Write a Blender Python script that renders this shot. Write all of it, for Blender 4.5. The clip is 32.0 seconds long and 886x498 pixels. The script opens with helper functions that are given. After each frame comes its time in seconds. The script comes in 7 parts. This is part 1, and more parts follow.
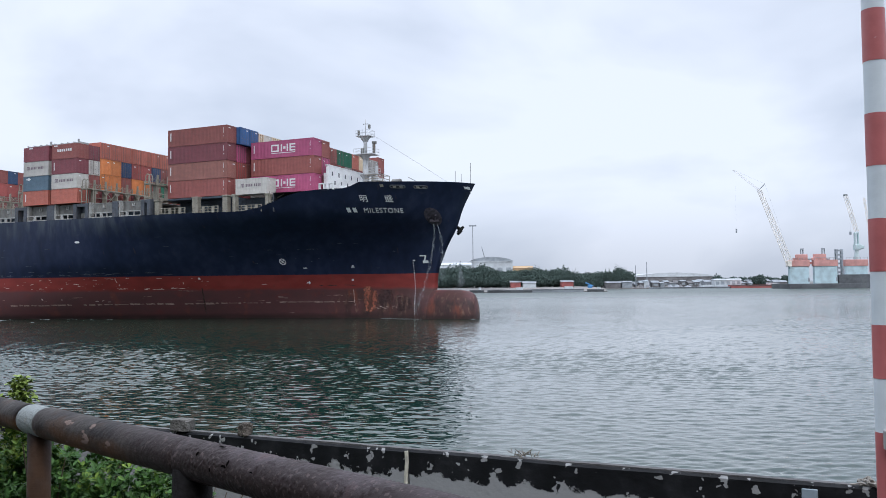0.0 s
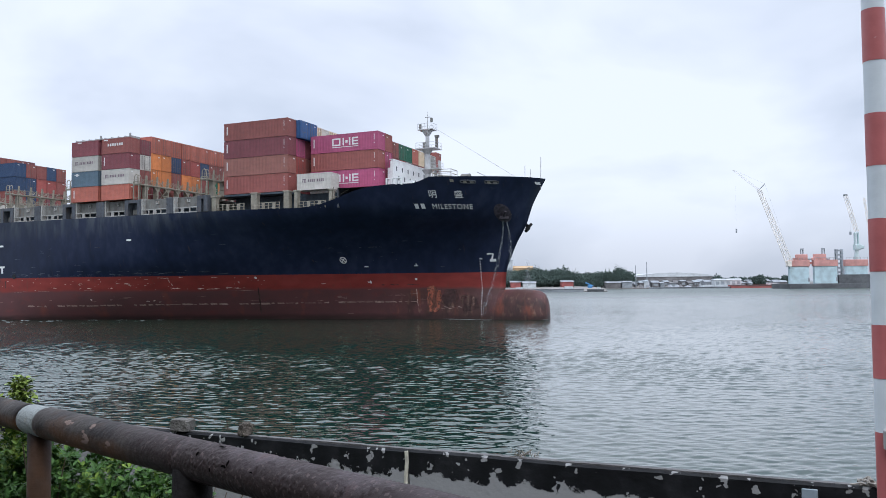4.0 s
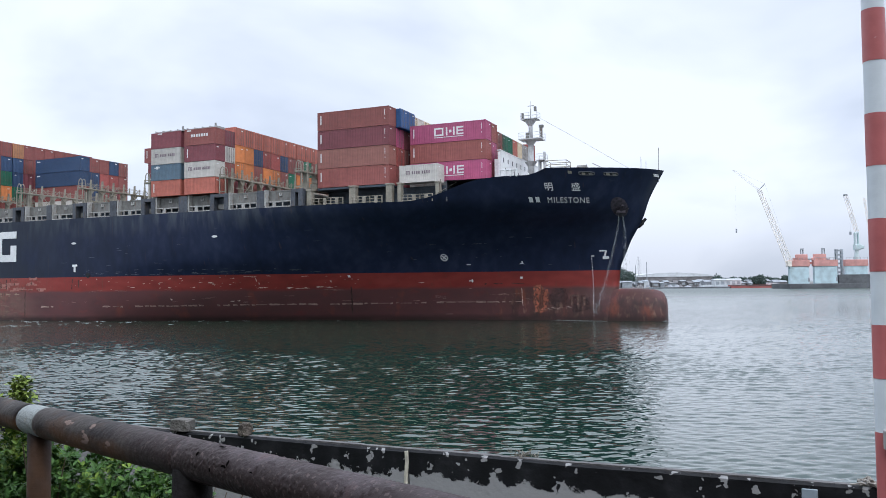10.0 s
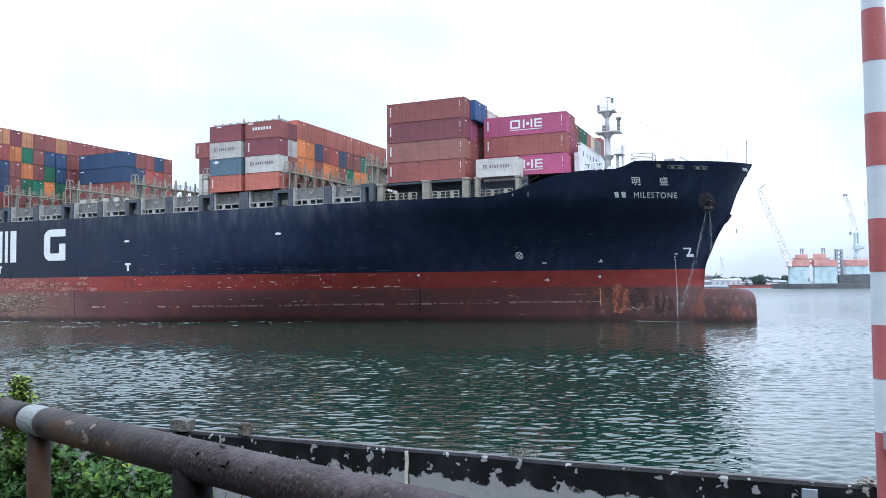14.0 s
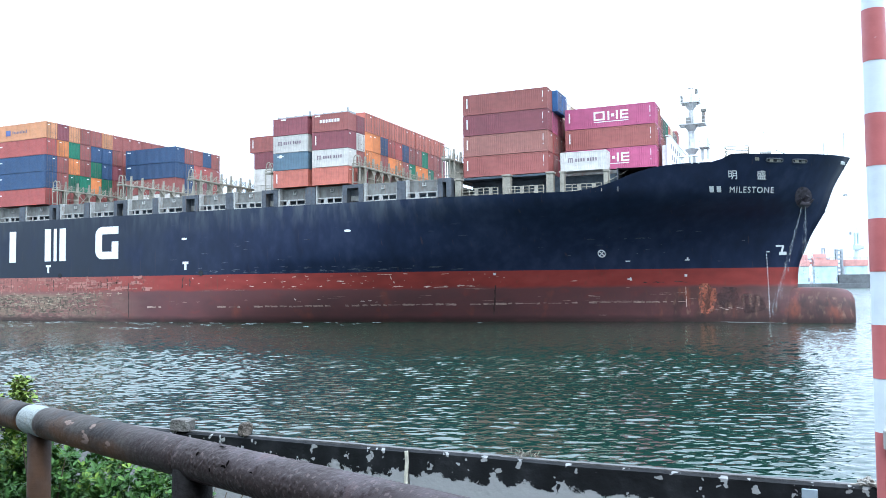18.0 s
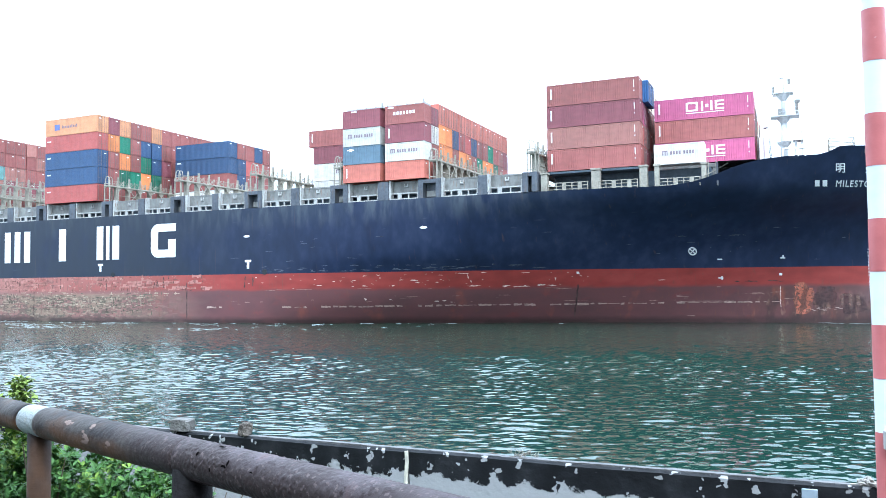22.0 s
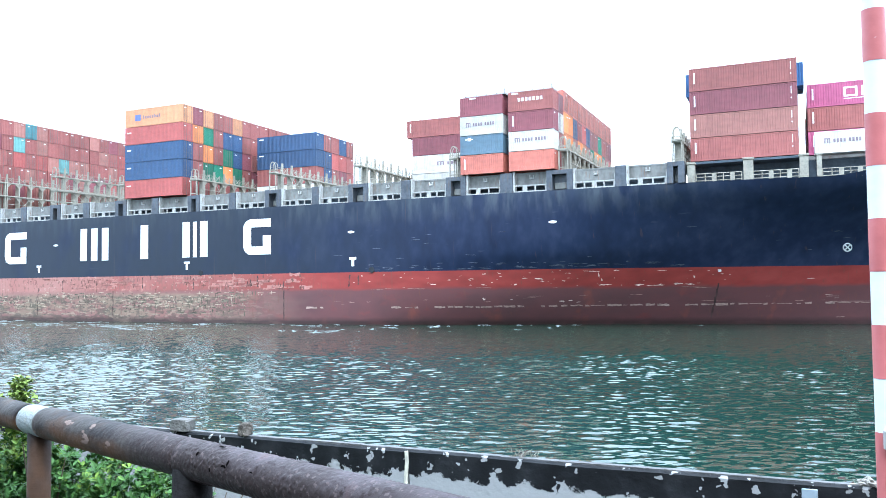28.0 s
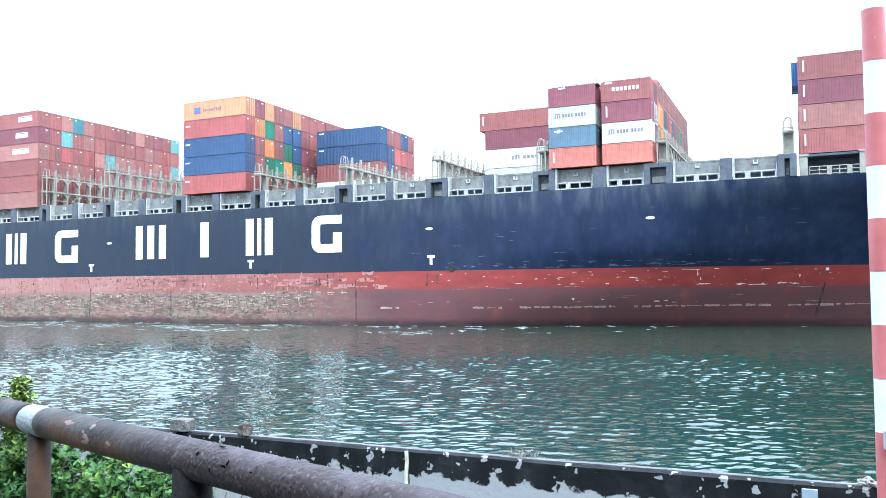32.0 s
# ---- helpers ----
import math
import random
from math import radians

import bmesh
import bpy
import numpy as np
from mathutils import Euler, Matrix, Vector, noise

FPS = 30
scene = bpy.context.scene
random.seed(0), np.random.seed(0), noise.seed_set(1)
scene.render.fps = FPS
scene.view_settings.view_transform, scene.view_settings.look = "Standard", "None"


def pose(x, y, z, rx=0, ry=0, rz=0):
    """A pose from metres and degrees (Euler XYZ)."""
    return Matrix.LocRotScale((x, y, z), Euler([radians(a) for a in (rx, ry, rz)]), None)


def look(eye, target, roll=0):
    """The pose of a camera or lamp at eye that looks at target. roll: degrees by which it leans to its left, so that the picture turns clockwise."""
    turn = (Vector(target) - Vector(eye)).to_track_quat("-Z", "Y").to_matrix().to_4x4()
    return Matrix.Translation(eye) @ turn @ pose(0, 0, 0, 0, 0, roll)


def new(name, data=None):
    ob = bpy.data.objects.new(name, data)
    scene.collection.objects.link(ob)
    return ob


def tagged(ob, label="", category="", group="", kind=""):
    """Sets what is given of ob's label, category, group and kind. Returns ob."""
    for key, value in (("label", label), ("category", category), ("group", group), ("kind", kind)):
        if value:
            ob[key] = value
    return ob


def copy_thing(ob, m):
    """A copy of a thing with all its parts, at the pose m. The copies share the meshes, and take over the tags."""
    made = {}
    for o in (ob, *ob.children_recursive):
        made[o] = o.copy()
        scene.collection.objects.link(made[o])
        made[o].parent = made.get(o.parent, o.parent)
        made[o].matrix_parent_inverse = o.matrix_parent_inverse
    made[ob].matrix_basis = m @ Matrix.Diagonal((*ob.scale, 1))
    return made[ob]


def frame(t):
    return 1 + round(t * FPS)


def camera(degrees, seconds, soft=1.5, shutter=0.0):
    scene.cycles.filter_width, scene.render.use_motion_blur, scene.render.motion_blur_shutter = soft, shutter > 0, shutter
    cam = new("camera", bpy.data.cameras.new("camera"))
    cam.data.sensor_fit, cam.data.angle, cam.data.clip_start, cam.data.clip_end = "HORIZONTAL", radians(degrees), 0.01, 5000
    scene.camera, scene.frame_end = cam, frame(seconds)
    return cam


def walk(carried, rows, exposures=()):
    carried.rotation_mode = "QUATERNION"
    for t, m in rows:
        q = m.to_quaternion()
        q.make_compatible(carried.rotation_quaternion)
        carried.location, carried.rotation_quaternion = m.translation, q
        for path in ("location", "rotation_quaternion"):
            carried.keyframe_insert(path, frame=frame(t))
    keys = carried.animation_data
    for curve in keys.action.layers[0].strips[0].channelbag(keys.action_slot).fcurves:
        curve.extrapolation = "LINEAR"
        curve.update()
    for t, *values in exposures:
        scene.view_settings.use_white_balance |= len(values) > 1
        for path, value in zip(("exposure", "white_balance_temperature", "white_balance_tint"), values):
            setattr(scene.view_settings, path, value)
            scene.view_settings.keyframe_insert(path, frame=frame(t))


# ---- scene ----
# The camera stands still on a quay; the ship passes from left to right.
EYE = 5.662
cam = camera(58.63, 32.0, soft=0.7)
CAMERA_POSE = look((0, 0, EYE), (0, math.cos(0.04423), EYE + math.sin(0.04423)), -0.588)
walk(cam, [(0, CAMERA_POSE), (32, CAMERA_POSE)],
     exposures=[(0, 0.42, 6170, 12.5), (6, 0.48, 6170, 12.5), (10, 0.56, 6200, 12.5), (13, 0.80, 5850, 11), (15.5, 1.12, 5700, 8), (19, 1.74, 5560, 4.5), (25, 2.08, 5460, 4), (32, 2.16, 5460, 4)])


def ship_pose(t):
    """Where the ship's origin lies at t seconds: on the water line, amidships of the third bay."""
    a = -0.41085 - 0.0008 * (t - 16)
    s = 3.0233 * (t - 16) + 0.0017 * (t - 16) ** 2
    ta = -0.42861
    x, y = -2.512 + s * math.cos(ta), 112.029 + s * math.sin(ta)
    yc = 16.012
    return Matrix.Translation((x - yc * math.sin(a), y + yc * math.cos(a), 0)) @ Matrix.Rotation(a, 4, "Z")


SHIP_TIMES = (0, 4, 8, 12, 16, 20, 24, 28, 32)

# ---- world, sun ----
world = bpy.data.worlds.new("overcast_sky")
scene.world = world
world.use_nodes = True
wn, wl = world.node_tree.nodes, world.node_tree.links
wn.clear()
SUN_AZ, SUN_EL = radians(165), radians(52)
sky = wn.new("ShaderNodeTexSky")
sky.sky_type, sky.sun_disc = "NISHITA", False
sky.sun_elevation, sky.sun_rotation = SUN_EL, SUN_AZ
sky.air_density, sky.dust_density = 1.0, 3.0
coord = wn.new("ShaderNodeTexCoord")
stretch = wn.new("ShaderNodeMapping")
stretch.inputs["Scale"].default_value = (1.0, 1.0, 2.1)
stretch.inputs["Location"].default_value = (0.82, 0.16, 0.46)
wl.new(coord.outputs["Generated"], stretch.inputs["Vector"])
cloud = wn.new("ShaderNodeTexNoise")
cloud.inputs["Scale"].default_value, cloud.inputs["Detail"].default_value = 2.1, 5.0
cloud.inputs["Roughness"].default_value = 0.48
cloud.inputs["Distortion"].default_value = 0.35
wl.new(stretch.outputs["Vector"], cloud.inputs["Vector"])
ramp = wn.new("ShaderNodeValToRGB")
ramp.color_ramp.elements[0].position, ramp.color_ramp.elements[0].color = 0.34, (0.50, 0.565, 0.66, 1)
ramp.color_ramp.elements[1].position, ramp.color_ramp.elements[1].color = 0.58, (0.785, 0.84, 0.925, 1)
wl.new(cloud.outputs["Fac"], ramp.inputs["Fac"])
cloud_bg = wn.new("ShaderNodeBackground")
# an overcast sky is brighter overhead than near the horizon
height = wn.new("ShaderNodeSeparateXYZ")
wl.new(coord.outputs["Generated"], height.inputs["Vector"])
zenith = wn.new("ShaderNodeMapRange")
zenith.interpolation_type = "SMOOTHSTEP"
zenith.inputs["From Min"].default_value, zenith.inputs["From Max"].default_value = 0.36, 0.95
zenith.inputs["To Min"].default_value, zenith.inputs["To Max"].default_value = 0.92, 2.8
wl.new(height.outputs["Z"], zenith.inputs["Value"])
# the haze over the far shore dims the lowest sky
low_sky = wn.new("ShaderNodeMapRange")
low_sky.interpolation_type = "SMOOTHSTEP"
low_sky.inputs["From Min"].default_value, low_sky.inputs["From Max"].default_value = -0.01, 0.12
low_sky.inputs["To Min"].default_value, low_sky.inputs["To Max"].default_value = 0.76, 1.0
wl.new(height.outputs["Z"], low_sky.inputs["Value"])
glow = wn.new("ShaderNodeMath")
glow.operation = "MULTIPLY"
wl.new(zenith.outputs["Result"], glow.inputs[0])
wl.new(low_sky.outputs["Result"], glow.inputs[1])
wl.new(glow.outputs[0], cloud_bg.inputs["Strength"])
wl.new(ramp.outputs["Color"], cloud_bg.inputs["Color"])
sky_bg = wn.new("ShaderNodeBackground")
sky_bg.inputs["Strength"].default_value = 0.05
wl.new(sky.outputs["Color"], sky_bg.inputs["Color"])
both = wn.new("ShaderNodeMixShader")
both.inputs["Fac"].default_value = 0.12
wl.new(cloud_bg.outputs["Background"], both.inputs[1])
wl.new(sky_bg.outputs["Background"], both.inputs[2])
wo = wn.new("ShaderNodeOutputWorld")
wl.new(both.outputs["Shader"], wo.inputs["Surface"])

sun = new("sun", bpy.data.lights.new("sun", "SUN"))
sun.data.energy, sun.data.angle, sun.data.color = 0.6, radians(30), (1.0, 0.97, 0.92)
sun.matrix_world = look((0, 0, 60), Vector((0, 0, 60)) - Vector((math.sin(SUN_AZ) * math.cos(SUN_EL), math.cos(SUN_AZ) * math.cos(SUN_EL), math.sin(SUN_EL))))


# ---- materials ----
def material(name, colour, rough=0.6, metal=0.0, spread=0.15, scale=6.0, bump=0.0, bump_scale=30.0, spec=0.5, stretch_v=(1, 1, 1), dark=None, random_tint=0.0):
    """A painted or weathered surface: two scales of variation in colour, fine relief and uneven gloss."""
    m = bpy.data.materials.new(name)
    m.use_nodes = True
    n, l = m.node_tree.nodes, m.node_tree.links
    p = n["Principled BSDF"]
    p.inputs["Metallic"].default_value = metal
    p.inputs["Specular IOR Level"].default_value = spec
    tc = n.new("ShaderNodeTexCoord")
    mp = n.new("ShaderNodeMapping")
    mp.inputs["Scale"].default_value = stretch_v
    l.new(tc.outputs["Object"], mp.inputs["Vector"])
    vec = mp.outputs["Vector"]
    big = n.new("ShaderNodeTexNoise")
    big.inputs["Scale"].default_value, big.inputs["Detail"].default_value = scale * 0.18, 6
    small = n.new("ShaderNodeTexNoise")
    small.inputs["Scale"].default_value, small.inputs["Detail"].default_value = scale, 8
    l.new(vec, big.inputs["Vector"])
    l.new(vec, small.inputs["Vector"])
    mix = n.new("ShaderNodeMath")
    mix.operation = "MULTIPLY_ADD"
    mix.inputs[1].default_value = 0.5
    l.new(big.outputs["Fac"], mix.inputs[0])
    half = n.new("ShaderNodeMath")
    half.operation = "MULTIPLY"
    half.inputs[1].default_value = 0.5
    l.new(small.outputs["Fac"], half.inputs[0])
    l.new(half.outputs[0], mix.inputs[2])
    cr = n.new("ShaderNodeValToRGB")
    d = dark or tuple(c * (1 - 2.2 * spread) for c in colour)
    b = tuple(min(1, c * (1 + 1.3 * spread) + 0.06 * spread) for c in colour)
    cr.color_ramp.elements[0].position, cr.color_ramp.elements[0].color = 0.34, (*d, 1)
    cr.color_ramp.elements[1].position, cr.color_ramp.elements[1].color = 0.66, (*b, 1)
    mid = cr.color_ramp.elements.new(0.5)
    mid.color = (*colour, 1)
    l.new(mix.outputs[0], cr.inputs["Fac"])
    out = cr.outputs["Color"]
    if random_tint:
        oi = n.new("ShaderNodeObjectInfo")
        hsv = n.new("ShaderNodeHueSaturation")
        mr = n.new("ShaderNodeMapRange")
        mr.inputs["To Min"].default_value, mr.inputs["To Max"].default_value = 1 - random_tint, 1 + random_tint
        l.new(oi.outputs["Random"], mr.inputs["Value"])
        l.new(mr.outputs["Result"], hsv.inputs["Value"])
        l.new(out, hsv.inputs["Color"])
        out = hsv.outputs["Color"]
    l.new(out, p.inputs["Base Color"])
    rr = n.new("ShaderNodeMapRange")
    rr.inputs["To Min"].default_value, rr.inputs["To Max"].default_value = max(0.02, rough - 0.12), min(1, rough + 0.12)
    l.new(small.outputs["Fac"], rr.inputs["Value"])
    l.new(rr.outputs["Result"], p.inputs["Roughness"])
    if bump:
        bn = n.new("ShaderNodeTexNoise")
        bn.inputs["Scale"].default_value, bn.inputs["Detail"].default_value = bump_scale, 6
        l.new(tc.outputs["Object"], bn.inputs["Vector"])
        bp = n.new("ShaderNodeBump")
        bp.inputs["Strength"].default_value, bp.inputs["Distance"].default_value = min(1, bump), 0.02
        l.new(bn.outputs["Fac"], bp.inputs["Height"])
        l.new(bp.outputs["Normal"], p.inputs["Normal"])
    return m


def layer(m, colour, noise_scale, lo, hi, stretch_v=(1, 1, 1), z_range=None, rough=None, detail=8, x_range=None, strength=1.0, kind="noise", offset=(0, 0, 0), wobble=14.0, zwob=0.9):
    """Lays a second coat (rust, scale, bare patches) over a material where a noise passes lo..hi, within a height range."""
    n, l = m.node_tree.nodes, m.node_tree.links
    p = n["Principled BSDF"]
    old = p.inputs["Base Color"].links[0].from_socket
    tc = n.new("ShaderNodeTexCoord")
    mp = n.new("ShaderNodeMapping")
    mp.inputs["Scale"].default_value = stretch_v
    mp.inputs["Location"].default_value = offset
    l.new(tc.outputs["Object"], mp.inputs["Vector"])
    nt = n.new("ShaderNodeTexNoise")
    nt.inputs["Scale"].default_value, nt.inputs["Detail"].default_value = noise_scale, detail
    l.new(mp.outputs["Vector"], nt.inputs["Vector"])
    mr = n.new("ShaderNodeMapRange")
    mr.inputs["From Min"].default_value, mr.inputs["From Max"].default_value = lo, hi
    mr.inputs["To Max"].default_value = strength
    l.new(nt.outputs["Fac"], mr.inputs["Value"])
    fac = mr.outputs["Result"]
    for axis, rng in (("Z", z_range), ("X", x_range)):
        if rng:
            sp = n.new("ShaderNodeSeparateXYZ")
            l.new(tc.outputs["Object"], sp.inputs["Vector"])
            wob = n.new("ShaderNodeMath")
            wob.operation = "MULTIPLY_ADD"
            wob.inputs[1].default_value = zwob if axis == "Z" else wobble
            l.new(nt.outputs["Fac"], wob.inputs[0])
            l.new(sp.outputs[axis], wob.inputs[2])
            zr = n.new("ShaderNodeMapRange")
            zr.inputs["From Min"].default_value, zr.inputs["From Max"].default_value = rng
            l.new(wob.outputs[0], zr.inputs["Value"])
            mu = n.new("ShaderNodeMath")
            mu.operation = "MULTIPLY"
            l.new(fac, mu.inputs[0])
            l.new(zr.outputs["Result"], mu.inputs[1])
            fac = mu.outputs[0]
    mx = n.new("ShaderNodeMix")
    mx.data_type = "RGBA"
    l.new(fac, mx.inputs["Factor"])
    l.new(old, mx.inputs["A"])
    mx.inputs["B"].default_value = (*colour, 1)
    l.new(mx.outputs["Result"], p.inputs["Base Color"])
    return m


PAINT = {
    "brown": (0.255, 0.078, 0.067), "maroon": (0.195, 0.053, 0.064), "tan": (0.295, 0.122, 0.098), "red": (0.31, 0.074, 0.064),
    "rust": (0.40, 0.122, 0.086), "orange": (0.56, 0.19, 0.06), "amber": (0.52, 0.24, 0.115), "blue": (0.026, 0.058, 0.125),
    "steel": (0.105, 0.165, 0.215), "sky": (0.065, 0.195, 0.215), "teal": (0.12, 0.26, 0.245), "green": (0.015, 0.13, 0.075),
    "pink": (0.42, 0.085, 0.18), "white": (0.49, 0.465, 0.425), "grey": (0.36, 0.35, 0.33), "cream": (0.62, 0.50, 0.34), "royal": (0.030, 0.105, 0.27),
}
PAINT_WORDS = {"brown": "red-brown", "maroon": "dark maroon", "tan": "faded light brown", "red": "bright red", "rust": "orange-red", "orange": "orange",
               "amber": "pale orange", "blue": "navy blue", "steel": "grey-blue", "sky": "light blue", "teal": "turquoise", "green": "dark green",
               "pink": "magenta pink", "white": "off-white", "grey": "light grey", "cream": "cream", "royal": "royal blue"}
MAT = {}
for key, col in PAINT.items():
    MAT[key] = material("container_paint_" + key, col, 0.55, spread=0.10, scale=1.6, bump=0.15, bump_scale=9, stretch_v=(0.6, 0.6, 1.0), random_tint=0.16)
    layer(MAT[key], (0.16, 0.075, 0.045), 2.4, 0.60, 0.80, stretch_v=(1.4, 1.4, 0.5), strength=0.35)
    layer(MAT[key], tuple(c * 0.45 for c in col), 1.1, 0.55, 0.75, stretch_v=(1.2, 1.2, 0.25), strength=0.35)

M_MARK = material("mark_white", (0.70, 0.71, 0.70), 0.6, spread=0.06, scale=8)
M_MARK_MAUVE = material("mark_faded_mauve", (0.20, 0.15, 0.175), 0.6, spread=0.2, scale=6)
M_MARK_BLUE = material("mark_blue", (0.10, 0.13, 0.30), 0.6, spread=0.08, scale=8)
M_STEEL = material("galvanised_steel", (0.33, 0.33, 0.32), 0.5, 0.3, spread=0.12, scale=12)
M_ROD = material("lock_rod_dull_zinc", (0.155, 0.125, 0.115), 0.7, spread=0.2, scale=12)
M_HULL = material("hull_navy_paint", (0.0135, 0.0205, 0.0475), 0.38, spread=0.14, scale=0.9, bump=0.1, bump_scale=0.7, spec=0.20, stretch_v=(0.9, 1, 0.45))
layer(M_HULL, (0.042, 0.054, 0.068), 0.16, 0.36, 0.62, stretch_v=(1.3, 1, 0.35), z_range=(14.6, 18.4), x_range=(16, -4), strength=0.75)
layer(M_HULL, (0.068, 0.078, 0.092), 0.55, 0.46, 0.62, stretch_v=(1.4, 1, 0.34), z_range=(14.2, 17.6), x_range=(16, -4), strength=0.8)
layer(M_HULL, (0.08, 0.09, 0.11), 1.1, 0.68, 0.78, stretch_v=(0.35, 1, 1.6), strength=0.3)
layer(M_HULL, (0.024, 0.030, 0.039), 0.3, 0.2, 0.5, stretch_v=(0.8, 1, 0.4), x_range=(-26, -62), strength=0.75)
layer(M_HULL, (0.09, 0.055, 0.04), 0.9, 0.66, 0.80, stretch_v=(2.5, 1, 0.12), strength=0.5)
M_BOOT = material("hull_red_boot_paint", (0.225, 0.032, 0.025), 0.6, spec=0.35, spread=0.13, scale=0.8, bump=0.15, bump_scale=2, stretch_v=(0.4, 1, 1))
M_HULL_GREY = material("deck_side_blue_grey", (0.062, 0.070, 0.084), 0.5, spread=0.2, scale=2.5, bump=0.1, bump_scale=6)
layer(M_HULL_GREY, (0.105, 0.075, 0.058), 1.6, 0.54, 0.72, stretch_v=(2, 2, 0.3), strength=0.7)
M_DECK_GREY = material("deck_grey_paint", (0.182, 0.183, 0.168), 0.6, spread=0.16, scale=2.2, bump=0.1, bump_scale=5)
layer(M_DECK_GREY, (0.085, 0.078, 0.072), 0.8, 0.44, 0.66, stretch_v=(1.2, 1.2, 0.5), strength=0.6)
layer(M_DECK_GREY, (0.17, 0.095, 0.060), 2.0, 0.56, 0.74, stretch_v=(2, 2, 0.3), strength=0.75)
M_LASH = material("lashing_bridge_cream_paint", (0.270, 0.250, 0.200), 0.6, spread=0.15, scale=4, bump=0.1, bump_scale=9)
layer(M_LASH, (0.22, 0.15, 0.10), 2.6, 0.60, 0.80, stretch_v=(2, 2, 0.4), strength=0.6)
M_DECK = material("deck_plate_dark", (0.07, 0.045, 0.04), 0.8, spread=0.2, scale=2)
M_COAMING = material("coaming_dark_blue", (0.045, 0.065, 0.085), 0.6, spread=0.2, scale=2)
M_FRAME = material("pale_frame_paint", (0.35, 0.35, 0.33), 0.6, spread=0.12, scale=5)
layer(M_FRAME, (0.20, 0.13, 0.09), 3.0, 0.54, 0.68, stretch_v=(2, 2, 0.5), strength=0.75)
M_WHITE = material("ship_white_paint", (0.78, 0.79, 0.78), 0.5, spread=0.07, scale=3)
layer(M_WHITE, (0.45, 0.33, 0.22), 3.0, 0.66, 0.82, stretch_v=(2, 2, 0.3), strength=0.5)
M_MAST = material("mast_white_paint", (0.50, 0.51, 0.51), 0.5, spread=0.1, scale=3)
layer(M_MAST, (0.30, 0.22, 0.16), 3.0, 0.64, 0.80, stretch_v=(2, 2, 0.3), strength=0.5)
M_RUBBER = material("black_rubber", (0.02, 0.02, 0.02), 0.8, spread=0.2, scale=10)

# weathering of the boot topping: dull wet band, scale and scrapes
layer(M_BOOT, (0.098, 0.045, 0.046), 0.5, 0.05, 0.4, stretch_v=(0.5, 1, 0.8), z_range=(5.75, 5.25), strength=0.88)
layer(M_BOOT, (0.064, 0.035, 0.035), 0.35, 0.42, 0.66, stretch_v=(0.6, 1, 1.0), z_range=(5.6, 4.6), strength=0.5)
layer(M_BOOT, (0.36, 0.085, 0.035), 0.22, 0.60, 0.72, stretch_v=(1.0, 1, 0.4), z_range=(5.6, 5.0), strength=0.35, offset=(3.0, 0, 0))
layer(M_BOOT, (0.235, 0.118, 0.098), 0.25, 0.10, 0.42, stretch_v=(0.5, 1, 0.8), z_range=(5.6, 4.9), x_range=(-47, -66), strength=0.85)
layer(M_BOOT, (0.205, 0.170, 0.112), 0.5, 0.44, 0.58, stretch_v=(0.30, 1, 1.1), z_range=(5.3, 4.7), x_range=(-45, -70), strength=0.6)
layer(M_BOOT, (0.080, 0.080, 0.050), 1.2, 0.54, 0.64, stretch_v=(0.35, 1, 1.6), z_range=(5.3, 4.5), x_range=(-45, -70), strength=0.6)
layer(M_BOOT, (0.345, 0.178, 0.148), 0.10, 0.22, 0.55, stretch_v=(0.6, 1, 0.6), z_range=(4.6, 5.6), x_range=(-44, -92), strength=0.88)
layer(M_BOOT, (0.13, 0.05, 0.035), 1.6, 0.60, 0.74, stretch_v=(2.2, 1, 0.2), strength=0.6)
layer(M_BOOT, (0.075, 0.036, 0.030), 0.45, 0.36, 0.52, stretch_v=(0.8, 1, 0.8), z_range=(5.7, 5.1), x_range=(30, 36), strength=0.75)
layer(M_BOOT, (0.30, 0.075, 0.035), 0.33, 0.56, 0.70, stretch_v=(1.3, 1, 0.45), z_range=(5.7, 5.1), x_range=(30, 35), strength=0.6, offset=(1.0, 0, 0.3))
layer(M_BOOT, (0.24, 0.14, 0.095), 1.5, 0.55, 0.66, stretch_v=(1.2, 1, 0.45), z_range=(4.9, 3.6), x_range=(31, 37), strength=0.6)
layer(M_BOOT, (0.035, 0.022, 0.020), 0.7, 0.45, 0.62, stretch_v=(1.0, 1, 0.6), z_range=(4.6, 3.4), x_range=(31, 37), strength=0.7, offset=(5, 0, 1))
# old scale on the after part: crusts of tan and olive below, chips in the red above
layer(M_BOOT, (0.050, 0.050, 0.036), 1.5, 0.50, 0.56, stretch_v=(0.6, 1, 1.5), z_range=(5.2, 4.5), x_range=(-48, -66), strength=0.5, offset=(2, 0, 5))
layer(M_BOOT, (0.31, 0.25, 0.175), 1.8, 0.56, 0.62, stretch_v=(0.5, 1, 2.0), z_range=(5.2, 4.5), x_range=(-48, -66), strength=0.55, offset=(9, 0, 2))
layer(M_BOOT, (0.085, 0.060, 0.045), 2.0, 0.59, 0.64, stretch_v=(1.7, 1, 0.6), z_range=(5.4, 4.7), x_range=(-48, -66), strength=0.55, offset=(4, 0, 8))
layer(M_BOOT, (0.17, 0.085, 0.065), 1.9, 0.575, 0.63, stretch_v=(1.4, 1, 0.8), z_range=(5.0, 5.8), x_range=(-40, -62), strength=0.7, offset=(1, 0, 3))
layer(M_BOOT, (0.40, 0.24, 0.19), 2.3, 0.63, 0.67, stretch_v=(0.8, 1, 1.4), z_range=(5.0, 5.8), x_range=(-40, -62), strength=0.7, offset=(7, 0, 6))
